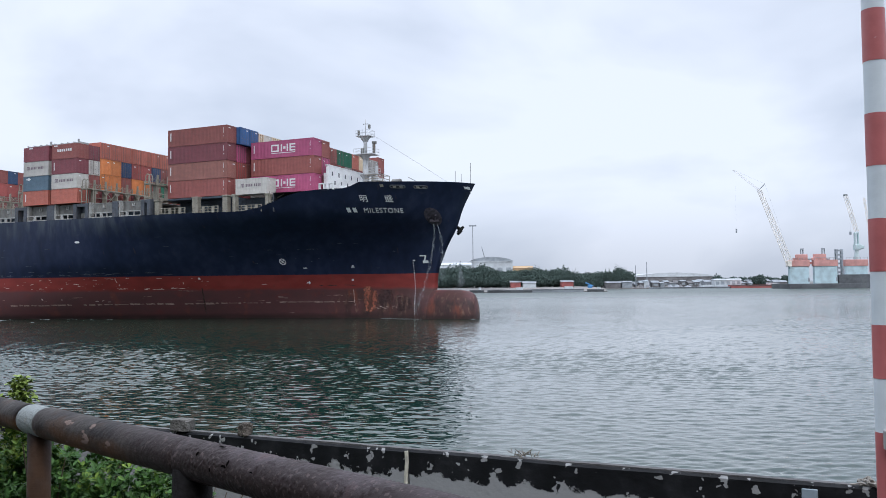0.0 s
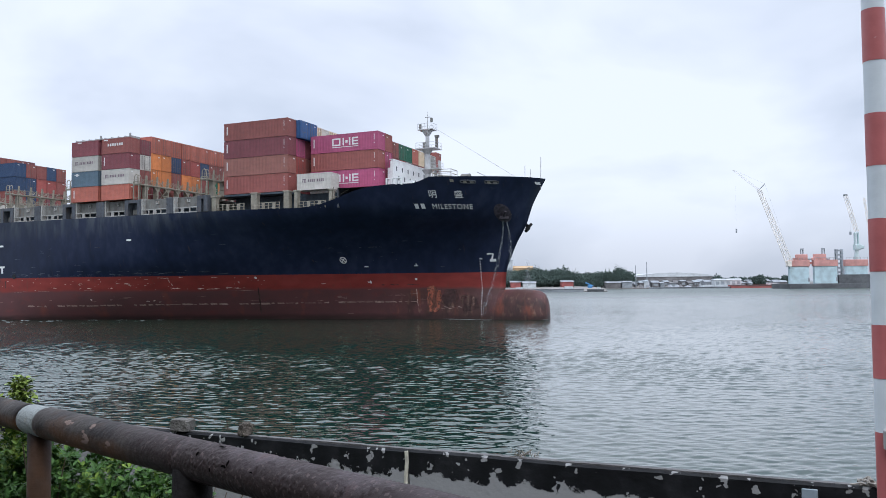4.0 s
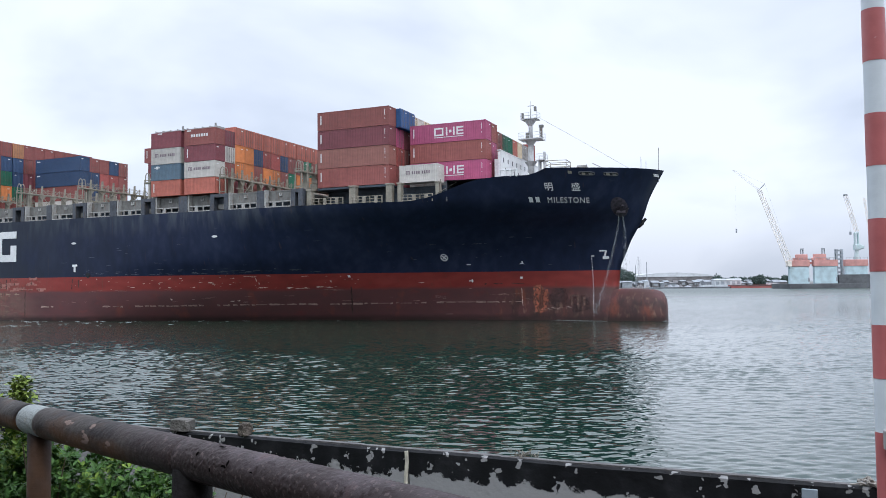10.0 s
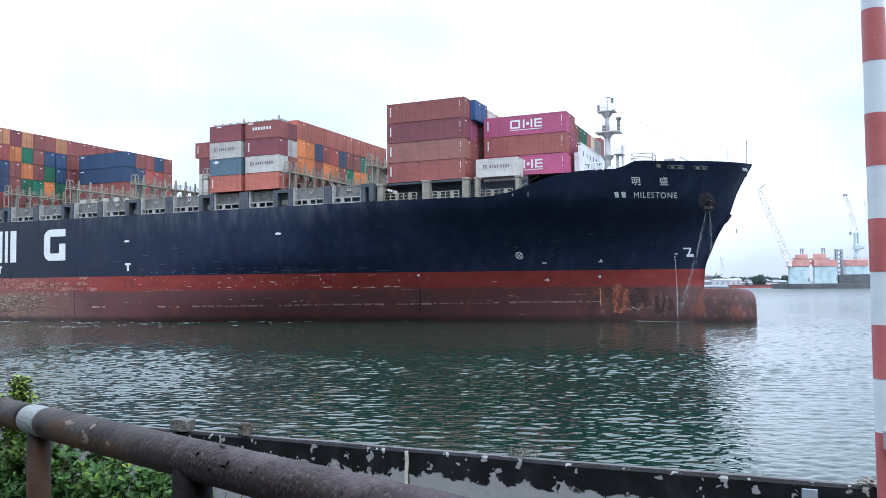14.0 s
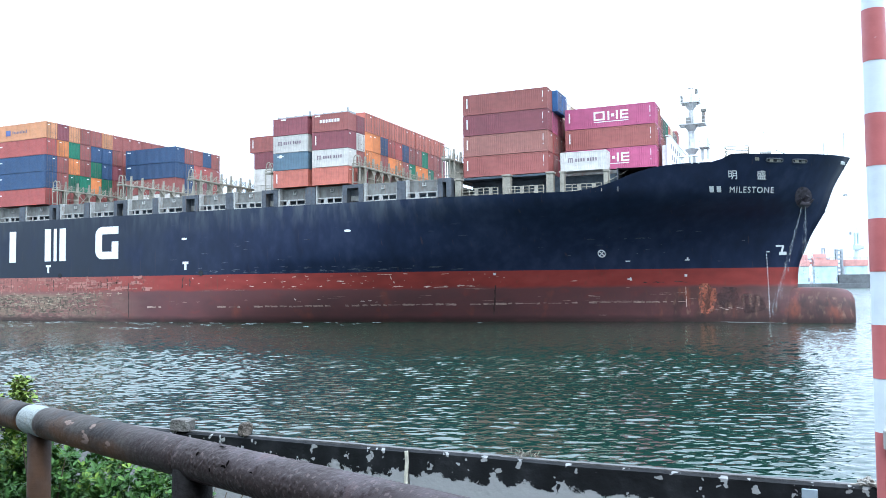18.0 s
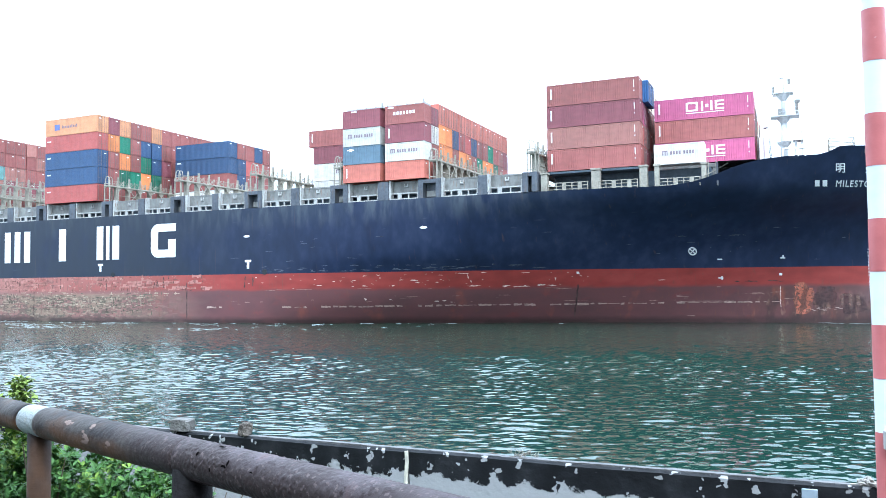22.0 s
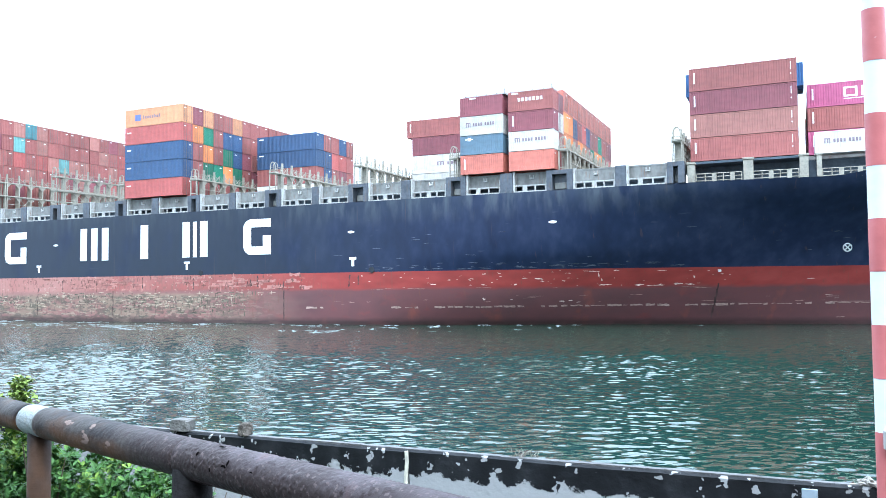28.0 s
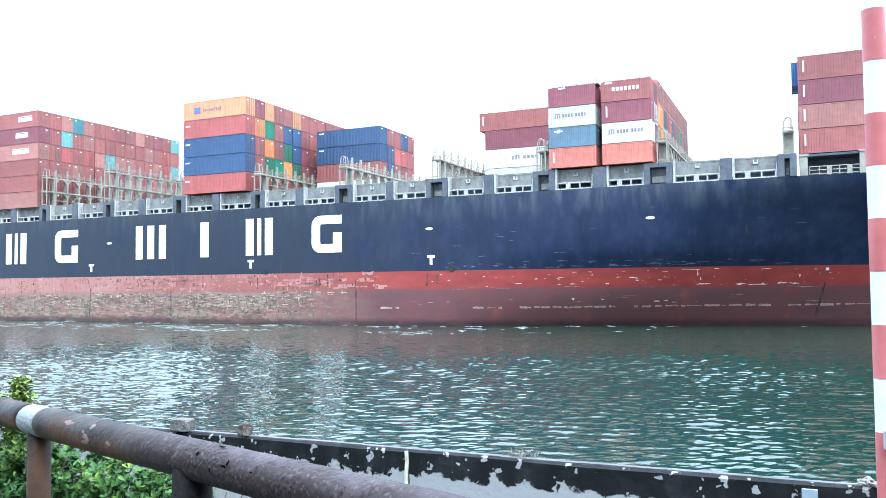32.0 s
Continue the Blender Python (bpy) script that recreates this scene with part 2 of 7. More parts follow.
layer(M_BOOT, (0.040, 0.022, 0.020), 0.6, 0.1, 0.5, stretch_v=(0.4, 1, 1.0), z_range=(1.5, 0.85), strength=0.9)


# ---- mesh helpers ----
def mesh_of(bm, name, *mats, smooth=False):
    me = bpy.data.meshes.new(name)
    bm.normal_update()
    bm.to_mesh(me)
    bm.free()
    for m in mats:
        me.materials.append(m)
    if smooth:
        for p in me.polygons:
            p.use_smooth = True
    return me


def part(name, bm, mat, parent=None, label="", smooth=False):
    """Links a bmesh (or a ready mesh) as one mesh object under a thing or a part."""
    me = bm if isinstance(bm, bpy.types.Mesh) else mesh_of(bm, name, mat, smooth=smooth)
    ob = new(name, me)
    ob.parent = parent
    if label:
        ob["label"] = label
    return ob


def thing(name, label, category, group="", kind="", m=None):
    ob = new(name)
    ob.empty_display_size = 0.2
    tagged(ob, label, category, group, kind)
    if m is not None:
        ob.matrix_world = m
    return ob


def box(bm, x0, x1, y0, y1, z0, z1, bevel=0.0):
    c = [(x0, y0), (x1, y0), (x1, y1), (x0, y1)]
    v = [bm.verts.new((x, y, z)) for z in (z0, z1) for x, y in c]
    f = [bm.faces.new([v[i] for i in q]) for q in ((3, 2, 1, 0), (4, 5, 6, 7), (0, 1, 5, 4), (1, 2, 6, 5), (2, 3, 7, 6), (3, 0, 4, 7))]
    if bevel:
        bmesh.ops.bevel(bm, geom=list({e for q in f for e in q.edges}), offset=bevel, segments=1, affect="EDGES")


def boxes(*dims, bevel=0.0):
    bm = bmesh.new()
    for d in dims:
        box(bm, *d, bevel=bevel)
    return bm


def tube(bm, p, q, r, n=8, r2=None, caps=True):
    p, q = Vector(p), Vector(q)
    d = (q - p).normalized()
    u = d.orthogonal().normalized()
    w = d.cross(u)
    r2 = r if r2 is None else r2
    a, b = [], []
    for i in range(n):
        k = 2 * math.pi * i / n
        o = u * math.cos(k) + w * math.sin(k)
        a.append(bm.verts.new(p + o * r))
        b.append(bm.verts.new(q + o * r2))
    for i in range(n):
        j = (i + 1) % n
        bm.faces.new((a[i], a[j], b[j], b[i]))
    if caps:
        bm.faces.new(a[::-1])
        bm.faces.new(b)


def polyline(bm, pts, r, n=6):
    for a, b in zip(pts, pts[1:]):
        tube(bm, a, b, r, n)


def pchip(xs, ys, x):
    """Monotone cubic through (xs, ys) at the array x."""
    xs, ys, x = np.asarray(xs, float), np.asarray(ys, float), np.asarray(x, float)
    h, d = np.diff(xs), np.diff(ys) / np.diff(xs)
    m = np.zeros(len(xs))
    m[0], m[-1] = d[0], d[-1]
    for i in range(1, len(xs) - 1):
        if d[i - 1] * d[i] > 0:
            w1, w2 = 2 * h[i] + h[i - 1], h[i] + 2 * h[i - 1]
            m[i] = (w1 + w2) / (w1 / d[i - 1] + w2 / d[i])
    k = np.clip(np.searchsorted(xs, x) - 1, 0, len(xs) - 2)
    t = np.clip((x - xs[k]) / h[k], 0, 1)
    return ((1 + 2 * t) * (1 - t) ** 2 * ys[k] + t * (1 - t) ** 2 * h[k] * m[k] + t * t * (3 - 2 * t) * ys[k + 1] + t * t * (t - 1) * h[k] * m[k + 1])


# ---- the ship's hull ----
BEAM = 19.73
STEM = ((-4, 1, 4.5, 7.7, 10, 11.5, 15, 17.8, 21.9), (41.2, 41.8, 42.2, 42.5, 43.4, 44.0, 45.9, 46.9, 49.1))
# half breadths, height by height, from the parallel body to the stem
LINES = {
    -4: ((-60, -35, -15, 0, 15, 28, 36), (18.6, 14.0, 8.4, 4.9, 2.5, 1.1, 0.5)),
    0: ((-60, -47, -35, -21, 0, 15, 28, 38), (BEAM, 19.4, 17.2, 13.2, 7.2, 3.9, 1.7, 0.5)),
    3.7: ((-60, -47, -33, -20, 0, 16, 28, 39), (BEAM, 19.65, 18.6, 15.8, 9.8, 5.2, 2.3, 0.55)),
    7.45: ((-60, -40, -20, 0, 17.3, 28.5, 40), (BEAM, 19.65, 17.7, 12.4, 6.7, 3.1, 0.62)),
    9.7: ((-60, -36, -18, 0, 17.3, 28.5, 40.2), (BEAM, 19.7, 18.7, 14.3, 7.95, 3.9, 0.98)),
    13.4: ((-60, -30, -16.7, 0, 17, 28.5, 36, 42), (BEAM, BEAM, 19.35, 17.0, 12.1, 7.5, 4.4, 1.7)),
    17.35: ((-60, -20, -5, 6, 17, 25, 32.25, 39.7, 44), (BEAM, BEAM, 19.6, 19.0, 17.2, 14.95, 12.2, 7.5, 3.8)),
    21.9: ((-60, 0, 14, 22, 30, 34.7, 42.8, 46, 48), (BEAM, BEAM, 19.2, 18.0, 15.8, 13.95, 8.5, 5.3, 2.4)),
}
SHEER = ((-300, 15, 18, 21, 24, 27, 30, 33.2, 34.6, 40, 49.1), (17.45, 17.45, 17.75, 18.55, 19.6, 20.25, 20.5, 20.6, 21.45, 21.6, 21.9))


TABLE_S, TABLE_Z = np.linspace(0, 1, 241), np.linspace(-4, 21.9, 105)
STEM_Z = np.linspace(-4, 21.9, 261)
STEM_X = pchip(*STEM, STEM_Z)
by_level = []
for zl, (xs, ys) in LINES.items():
    st = float(pchip(*STEM, zl))
    by_level.append(pchip([*xs, st], [*ys, 0.0], TABLE_S * (st + 60) - 60))
TABLE = np.array([pchip(list(LINES), col, TABLE_Z) for col in np.array(by_level).T])


def stem_x(z):
    return float(np.interp(z, STEM_Z, STEM_X))


def bulb_ring(x):
    """The bulb's centre height, half height and half width at station x."""
    u = math.asin(min(1.0, max(0.0, (x - 33) / 16.15))) * 2 / math.pi
    k = (1 - u ** 7) ** 0.5 if u < 1 else 0.0
    return 0.3, 4.5 * (0.93 + 0.07 * min(1, u * 2.2)) * k, 2.5 * (0.35 + 0.65 * min(1, u * 1.5)) * k


def bulb_half(x, z):
    cz, hz, hy = bulb_ring(x)
    if x < 33 or hz <= 0 or abs(z - cz) >= hz:
        return 0.0
    return hy * math.sqrt(1 - ((z - cz) / hz) ** 2)


def half_breadth(x, z):
    """The hull's half breadth at station x and height z."""
    s = (x + 60) / (stem_x(z) + 60)
    if s >= 1:
        return 0.0
    if s <= 0:
        return BEAM
    i, j = s * 240, min(max((z + 4) / 25.9, 0), 0.99999) * 104
    a, b = int(i), int(j)
    u, v = i - a, j - b
    bare = float((TABLE[a, b] * (1 - u) + TABLE[a + 1, b] * u) * (1 - v) + (TABLE[a, b + 1] * (1 - u) + TABLE[a + 1, b + 1] * u) * v)
    # the bulb is faired into the fore foot
    bulge = bulb_half(x, z)
    if bulge <= 0 or x < 33.2:
        return bare
    r = 0.9 * min(1.0, (x - 33.2) / 3)
    h = max(r - abs(bare - bulge), 0) / max(r, 1e-6)
    return max(bare, bulge) + h * h * r / 4


def hull_point(x, z, out=0.0):
    """A point on the starboard side, moved outwards, and the side's frame: forward, up, outward."""
    y = half_breadth(x, z)
    fx = Vector((1.0, -(half_breadth(x + 0.4, z) - half_breadth(x - 0.4, z)) / 0.8, 0)).normalized()
    up = Vector((0, -(half_breadth(x, z + 0.3) - half_breadth(x, z - 0.3)) / 0.6, 1.0)).normalized()
    normal = fx.cross(up).normalized()
    return Vector((x, -y, z)) + normal * out, fx, normal.cross(fx).normalized(), normal


def hull_strip(v0, v1, rows, z_of, both_sides=True):
    """A strip of the hull's shell between two fractions of height; z_of(station, fraction) gives the height."""
    cols = [-250.0, -200.0, -150.0, -120.0, -90.0] + [-60 + 1.0 * i for i in range(0, 111)]
    bm = bmesh.new()
    for side in ((-1, 1) if both_sides else (-1,)):
        grid = []
        for c in cols:
            col = []
            for r in range(rows + 1):
                v = v0 + (v1 - v0) * r / rows
                x = c
                for _ in range(6):
                    z = z_of(x, v)
                    stem = stem_x(z)
                    x = c if c <= -60 else -60 + (c + 60) / 110 * (stem + 60)
                b = half_breadth(x, z)
                if c < -200:
                    b *= 0.93
                col.append(bm.verts.new((x, side * b, z)))
            grid.append(col)
        for a, b in zip(grid, grid[1:]):
            for r in range(rows):
                q = (a[r], b[r], b[r + 1], a[r + 1])
                bm.faces.new(q if side < 0 else q[::-1])
    bmesh.ops.remove_doubles(bm, verts=bm.verts, dist=0.02)
    return bm


ship = thing("container_ship", "large navy-hulled container ship with red boot topping under way", "ship")
BOOT_TOP = 7.45
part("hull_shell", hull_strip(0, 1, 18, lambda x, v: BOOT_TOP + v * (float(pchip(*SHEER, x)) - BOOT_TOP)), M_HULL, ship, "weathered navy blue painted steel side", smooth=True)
part("boot_topping", hull_strip(0, 1, 12, lambda x, v: -4 + v * (BOOT_TOP + 4)), M_BOOT, ship, "rust-stained red bottom paint", smooth=True)


def flat_deck(name, x0, x1, z, mat, inset=0.15, step=2.0):
    bm = bmesh.new()
    n = int((x1 - x0) / step)
    left, right = [], []
    for i in range(n + 1):
        x = x0 + (x1 - x0) * i / n
        b = max(0.02, half_breadth(x, z) - inset)
        left.append(bm.verts.new((x, -b, z)))
        right.append(bm.verts.new((x, b, z)))
    for i in range(n):
        bm.faces.new((left[i], left[i + 1], right[i + 1], right[i]))
    return part(name, bm, mat, ship)


flat_deck("main_deck", -250, 21, 17.3, M_DECK)
flat_deck("forecastle_deck", 21.5, 48, 20.15, M_DECK)
part("bulkhead", boxes((21.3, 21.5, -16.4, 16.4, 17.3, 20.15)), M_HULL_GREY, ship)
part("transom", boxes((-250.1, -249.8, -18.3, 18.3, -4, 17.4)), M_HULL, ship)

# bulbous bow
bm = bmesh.new()
rings = []
for i in range(15):
    u = i / 14
    x = 33 + 16.15 * math.sin(u * math.pi / 2)
    cz, hz, hy = (c * (1.0 if i == 0 else 0.985) for i, c in enumerate(bulb_ring(x)))
    rings.append([bm.verts.new((x, hy * math.cos(a * math.pi / 12), cz + hz * math.sin(a * math.pi / 12))) for a in range(24)])
for a, b in zip(rings, rings[1:]):
    for j in range(24):
        bm.faces.new((a[j], a[(j + 1) % 24], b[(j + 1) % 24], b[j]))
bmesh.ops.remove_doubles(bm, verts=bm.verts, dist=0.001)
bmesh.ops.recalc_face_normals(bm, faces=bm.faces)
part("bulbous_bow", bm, M_BOOT, ship, "rust-streaked red bulbous bow", smooth=True)


# ---- deck edge: pillars, screens, rails ----
OPENINGS = [(-7.3, -2.4), (-14.0, -8.6), (-22.0, -17.4), (-28.6, -23.7), (-36.9, -31.5), (-43.6, -38.3), (-51.9, -46.8), (-58.5, -53.0),
            (-66.9, -61.4), (-73.9, -68.2), (-82.4, -76.3), (-89.3, -83.8), (-97.7, -91.8), (-104.6, -99.1), (-113.0, -107.1), (-119.9, -114.4),
            (-128.3, -122.4), (-135.2, -129.7), (-143.6, -137.7), (-150.5, -145.0)]
edges = sorted(OPENINGS)
solid = [(a[1], b[0]) for a, b in zip(edges, edges[1:])] + [(-2.4, -0.35)]
for x0, x1 in solid:
    wide = x1 - x0 > 1.9
    if wide:
        p = part("side_pillar", boxes((x0, x0 + 0.75, -19.68, -18.2, 17.45, 20.05), (x1 - 0.75, x1, -19.68, -18.2, 17.45, 20.05), (x0 + 0.75, x1 - 0.75, -19.66, -18.2, 19.5, 20.03), (x0 + 0.75, x1 - 0.75, -18.5, -18.2, 17.45, 19.5), bevel=0.02), M_HULL_GREY, ship)
        part("vent_screen", boxes((x0 + 0.85, x1 - 0.85, -18.75, -18.55, 17.7, 18.5), bevel=0.02), M_DECK_GREY, p, "grey vent screen")
    else:
        part("side_pillar", boxes((x0, x1, -19.68, -18.2, 17.45, 20.05), (x0 - 0.12, x1 + 0.12, -19.6, -18.2, 17.45, 17.75), bevel=0.03), M_HULL_GREY, ship)
for x0, x1 in OPENINGS:
    w = x1 - x0
    sc = part("deck_screen", boxes((x0, x1, -18.75, -18.6, 18.35, 19.95), (x0, x1, -18.8, -18.45, 19.85, 20.05), (x0, x1, -18.8, -18.55, 18.25, 18.4)), M_DECK_GREY, ship, "light grey steel screen at the deck edge")
    part("frame", boxes((x0 + 0.02, x0 + 0.3, -19.55, -18.6, 17.45, 20.15), bevel=0.02), M_FRAME, sc)
    xm = x0 + w * 0.52
    part("eye_plate", boxes((xm - 0.28, xm + 0.28, -18.95, -18.74, 19.2, 19.38), (xm - 0.28, xm - 0.16, -18.95, -18.74, 19.38, 19.7), (xm + 0.16, xm + 0.28, -18.95, -18.74, 19.38, 19.7), bevel=0.02), M_FRAME, sc)
    part("frame", boxes((x1 - 0.14, x1 - 0.02, -19.5, -18.6, 17.45, 19.2)), M_FRAME, sc)
    bm = bmesh.new()
    box(bm, x0 + 0.2, x1 - 0.14, -19.45, -19.3, 17.46, 17.62)
    n = max(3, round(w / 1.5))
    for i in range(n + 1):
        x = x0 + 0.2 + (w - 0.4) * i / n
        wide = 0.30 if i == n // 2 else 0.09
        box(bm, x - wide, x + wide, -19.4, -19.25, 17.6, 18.35)
    box(bm, x0 + 0.2, x1 - 0.14, -19.42, -19.26, 18.25, 18.40)
    part("rail", bm, M_FRAME, sc, "pale slotted rail")
part("hatch_coaming", boxes((-150, -0.5, -17.6, -17.3, 17.3, 19.9)), M_COAMING, ship)
part("hatch_coaming", boxes((-150, -0.5, 17.3, 17.6, 17.3, 19.9)), M_COAMING, ship)
for k, x in enumerate((-143, -127.9, -112.8, -97.8, -82.8, -67.8, -52.8, -37.9, -22.8)):
    part("hatch_cover", boxes((x - 6.5, x + 6.5, -17.7, 17.7, 19.85, 20.05), bevel=0.05), M_DECK_GREY, ship)
part("hatch_cover", boxes((-13.9, -2.6, -17.7, 17.7, 19.55, 19.95), bevel=0.05), M_DECK_GREY, ship)

# the forward bays stand on pedestals
part("forward_coaming", boxes((0.2, 20.4, -13.2, 13.2, 17.3, 20.0)), M_COAMING, ship)
part("forward_hatch_cover", boxes((0, 12.3, -16.1, 16.1, 20.0, 20.3), bevel=0.04), M_COAMING, ship)
part("forward_hatch_cover", boxes((13.2, 25.8, -11.2, 11.2, 20.3, 20.8), bevel=0.04), M_DECK_GREY, ship)
part("forward_coaming", boxes((20.4, 25.7, -11.1, -10.9, 17.3, 20.3)), M_DECK_GREY, ship)
part("forward_coaming", boxes((20.4, 25.7, 10.9, 11.1, 17.3, 20.3)), M_DECK_GREY, ship)
for x, y, w, top in ((-0.1, -19.0, 0.85, 19.9), (6.1, -17.2, 1.1, 20.3), (12.2, -17.2, 0.95, 20.3), (14.0, -17.0, 0.55, 20.3), (19.5, -15.9, 0.6, 20.3)):
    p = part("pedestal", boxes((x, x + w, y, y + 0.9, 17.3, top - 0.25), (x - 0.1, x + w + 0.1, y - 0.1, y + 1.0, top - 0.25, top), bevel=0.03), M_LASH, ship, "cream pedestal under the outer stack")
for x0, x1 in ((0.9, 6.0), (7.2, 12.1), (14.6, 19.4)):
    y = -half_breadth((x0 + x1) / 2, 17.4) + 0.25
    bm = bmesh.new()
    for zz in (17.62, 18.05, 18.45):
        tube(bm, (x0, y + 0.1, zz), (x1, y + 0.25, zz), 0.05, 6)
    for i in range(6):
        x = x0 + (x1 - x0) * i / 5
        box(bm, x - (0.25 if i in (2, 4) else 0.05), x + (0.25 if i in (2, 4) else 0.05), y + 0.12, y + 0.25, 17.4, 18.5)
    part("deck_rail", bm, M_LASH, ship)
bm = bmesh.new()
polyline(bm, [(19.8, -16.0, 18.6), (21.0, -15.7, 19.2), (22.6, -15.3, 20.1)], 0.06)
tube(bm, (20.3, -15.8, 17.5), (20.3, -15.8, 20.6), 0.06, 6)
tube(bm, (21.2, -15.6, 17.8), (21.2, -15.6, 20.5), 0.06, 6)
part("side_ladder_rail", bm, M_LASH, ship)


# ---- lashing bridges ----
def lashing_bridge(x, high=0.0, first=-19.5):
    top = 22.55
    lb = part("lashing_bridge", boxes((x - 0.55, x + 0.55, -17.2, 17.2, 20.05, 20.35), (x - 0.6, x + 0.6, -19.6, 19.6, top, top + 0.22), bevel=0.02), M_LASH, ship, "cream lashing bridge across the deck")
    tower = bmesh.new()
    for dx in (-0.62, 0.5):
        box(tower, x + dx, x + dx + 0.14, first, first + 0.14, 20.05, 23.0 + high)
        box(tower, x + dx, x + dx + 0.14, first + 1.5, first + 1.64, 20.05, 23.0 + high)
    for zz in (20.3, top - 0.1, 23.0 + high):
        box(tower, x - 0.62, x + 0.64, first, first + 0.14, zz, zz + 0.12)
    arch = [(x - 0.42 * math.cos(a), first + 0.1, 23.1 + high + 0.55 + 0.62 * math.sin(a)) for a in [math.pi * i / 8 for i in range(9)]]
    polyline(tower, [(x - 0.42, first + 0.1, 22.6 + high)] + arch + [(x + 0.42, first + 0.1, 22.6 + high)], 0.075)
    polyline(tower, [(x - 0.42, first + 0.75, 22.6 + high)] + [(a, b + 0.65, c) for a, b, c in arch] + [(x + 0.42, first + 0.75, 22.6 + high)], 0.06)
    part("ladder_tower", tower, M_LASH, lb)
    levels = [top] if not high else [top, top + high]
    if high:
        part("upper_walkway", boxes((x - 0.5, x + 0.5, -19.6, 17.2, top + high, top + high + 0.22), bevel=0.02), M_LASH, lb)
    i = 0
    y = -17.45
    while y < 17.6:
        bm = bmesh.new()
        box(bm, x - 0.5, x + 0.5, y - 0.11, y + 0.11, 20.05, top + high)
        # a tapered lashing fin stands on each post
        z0, z1 = top + high + 0.2, top + high + 1.75
        lo = [bm.verts.new((x + a, y + b, z0)) for a, b in ((0.02, -0.12), (0.46, -0.12), (0.46, 0.12), (0.02, 0.12))]
        mid = [bm.verts.new((x + a, y + b, z0 + 0.7)) for a, b in ((0.16, -0.12), (0.46, -0.12), (0.46, 0.12), (0.16, 0.12))]
        hi = [bm.verts.new((x + a, y + b, z1)) for a, b in ((0.20, -0.11), (0.46, -0.11), (0.46, 0.11), (0.20, 0.11))]
        for p_, q_ in ((lo, mid), (mid, hi)):
            for k_ in range(4):
                bm.faces.new((p_[k_], p_[(k_ + 1) % 4], q_[(k_ + 1) % 4], q_[k_]))
        bm.faces.new(hi)
        bm.faces.new(lo[::-1])
        part("post", bm, M_LASH, lb)
        for lv in levels:
            # haunched corners make the openings read as arches
            for s in (-1, 1):
                bm = bmesh.new()
                yy = y + (1.25 + s * 1.14)
                v = [bm.verts.new((x + dx, *p)) for dx in (0.30, 0.42) for p in ((yy, lv), (yy - s * 0.75, lv), (yy, lv - 0.75))]
                bm.faces.new(v[:3]), bm.faces.new(v[3:][::-1])
                for a, b in ((0, 1), (1, 2), (2, 0)):
                    bm.faces.new((v[a], v[b], v[b + 3], v[a + 3]))
                bmesh.ops.recalc_face_normals(bm, faces=bm.faces)
                part("bracket", bm, M_LASH, lb)
        bm = bmesh.new()
        zt = top + high + 0.2
        tube(bm, (x + 0.42, y + 0.2, zt + 0.08), (x + 0.42, y + 1.15, zt + 0.85), 0.045, 5)
        tube(bm, (x + 0.42, y + 1.15, zt + 0.08), (x + 0.42, y + 0.2, zt + 0.85), 0.045, 5)
        box(bm, x + 0.38, x + 0.46, y + 1.12, y + 1.24, zt, zt + 1.0)
        part("crossed_rail", bm, M_LASH, lb)
        if i % 3 == 1:
            bm = bmesh.new()
            tube(bm, (x + 0.35, y + 0.25, 20.3), (x + 0.35, y + 2.2, top - 0.3), 0.06, 5)
            tube(bm, (x + 0.35, y + 2.2, 20.3), (x + 0.35, y + 0.25, top - 0.3), 0.06, 5)
            part("brace", bm, M_LASH, lb)
        y += 2.5
        i += 1
    bm = bmesh.new()
    for dz in (0.6, 1.0):
        tube(bm, (x + 0.5, -19.4, top + high + dz), (x + 0.5, 17.2, top + high + dz), 0.024, 5)
        if not high:
            tube(bm, (x - 0.5, -19.4, top + dz), (x - 0.5, 17.2, top + dz), 0.024, 5)
    tube(bm, (x + 0.45, -17.3, 21.2), (x + 0.45, 17.2, 21.2), 0.05, 5)
    part("handrail", bm, M_LASH, lb)
    return lb


for x in (-15.2, -30.4, -45.3, -60.1, -75.3, -90.6):
    lashing_bridge(x)
for x in (-106.4, -121.4):
    lashing_bridge(x, 2.45)
lashing_bridge(-1.2)

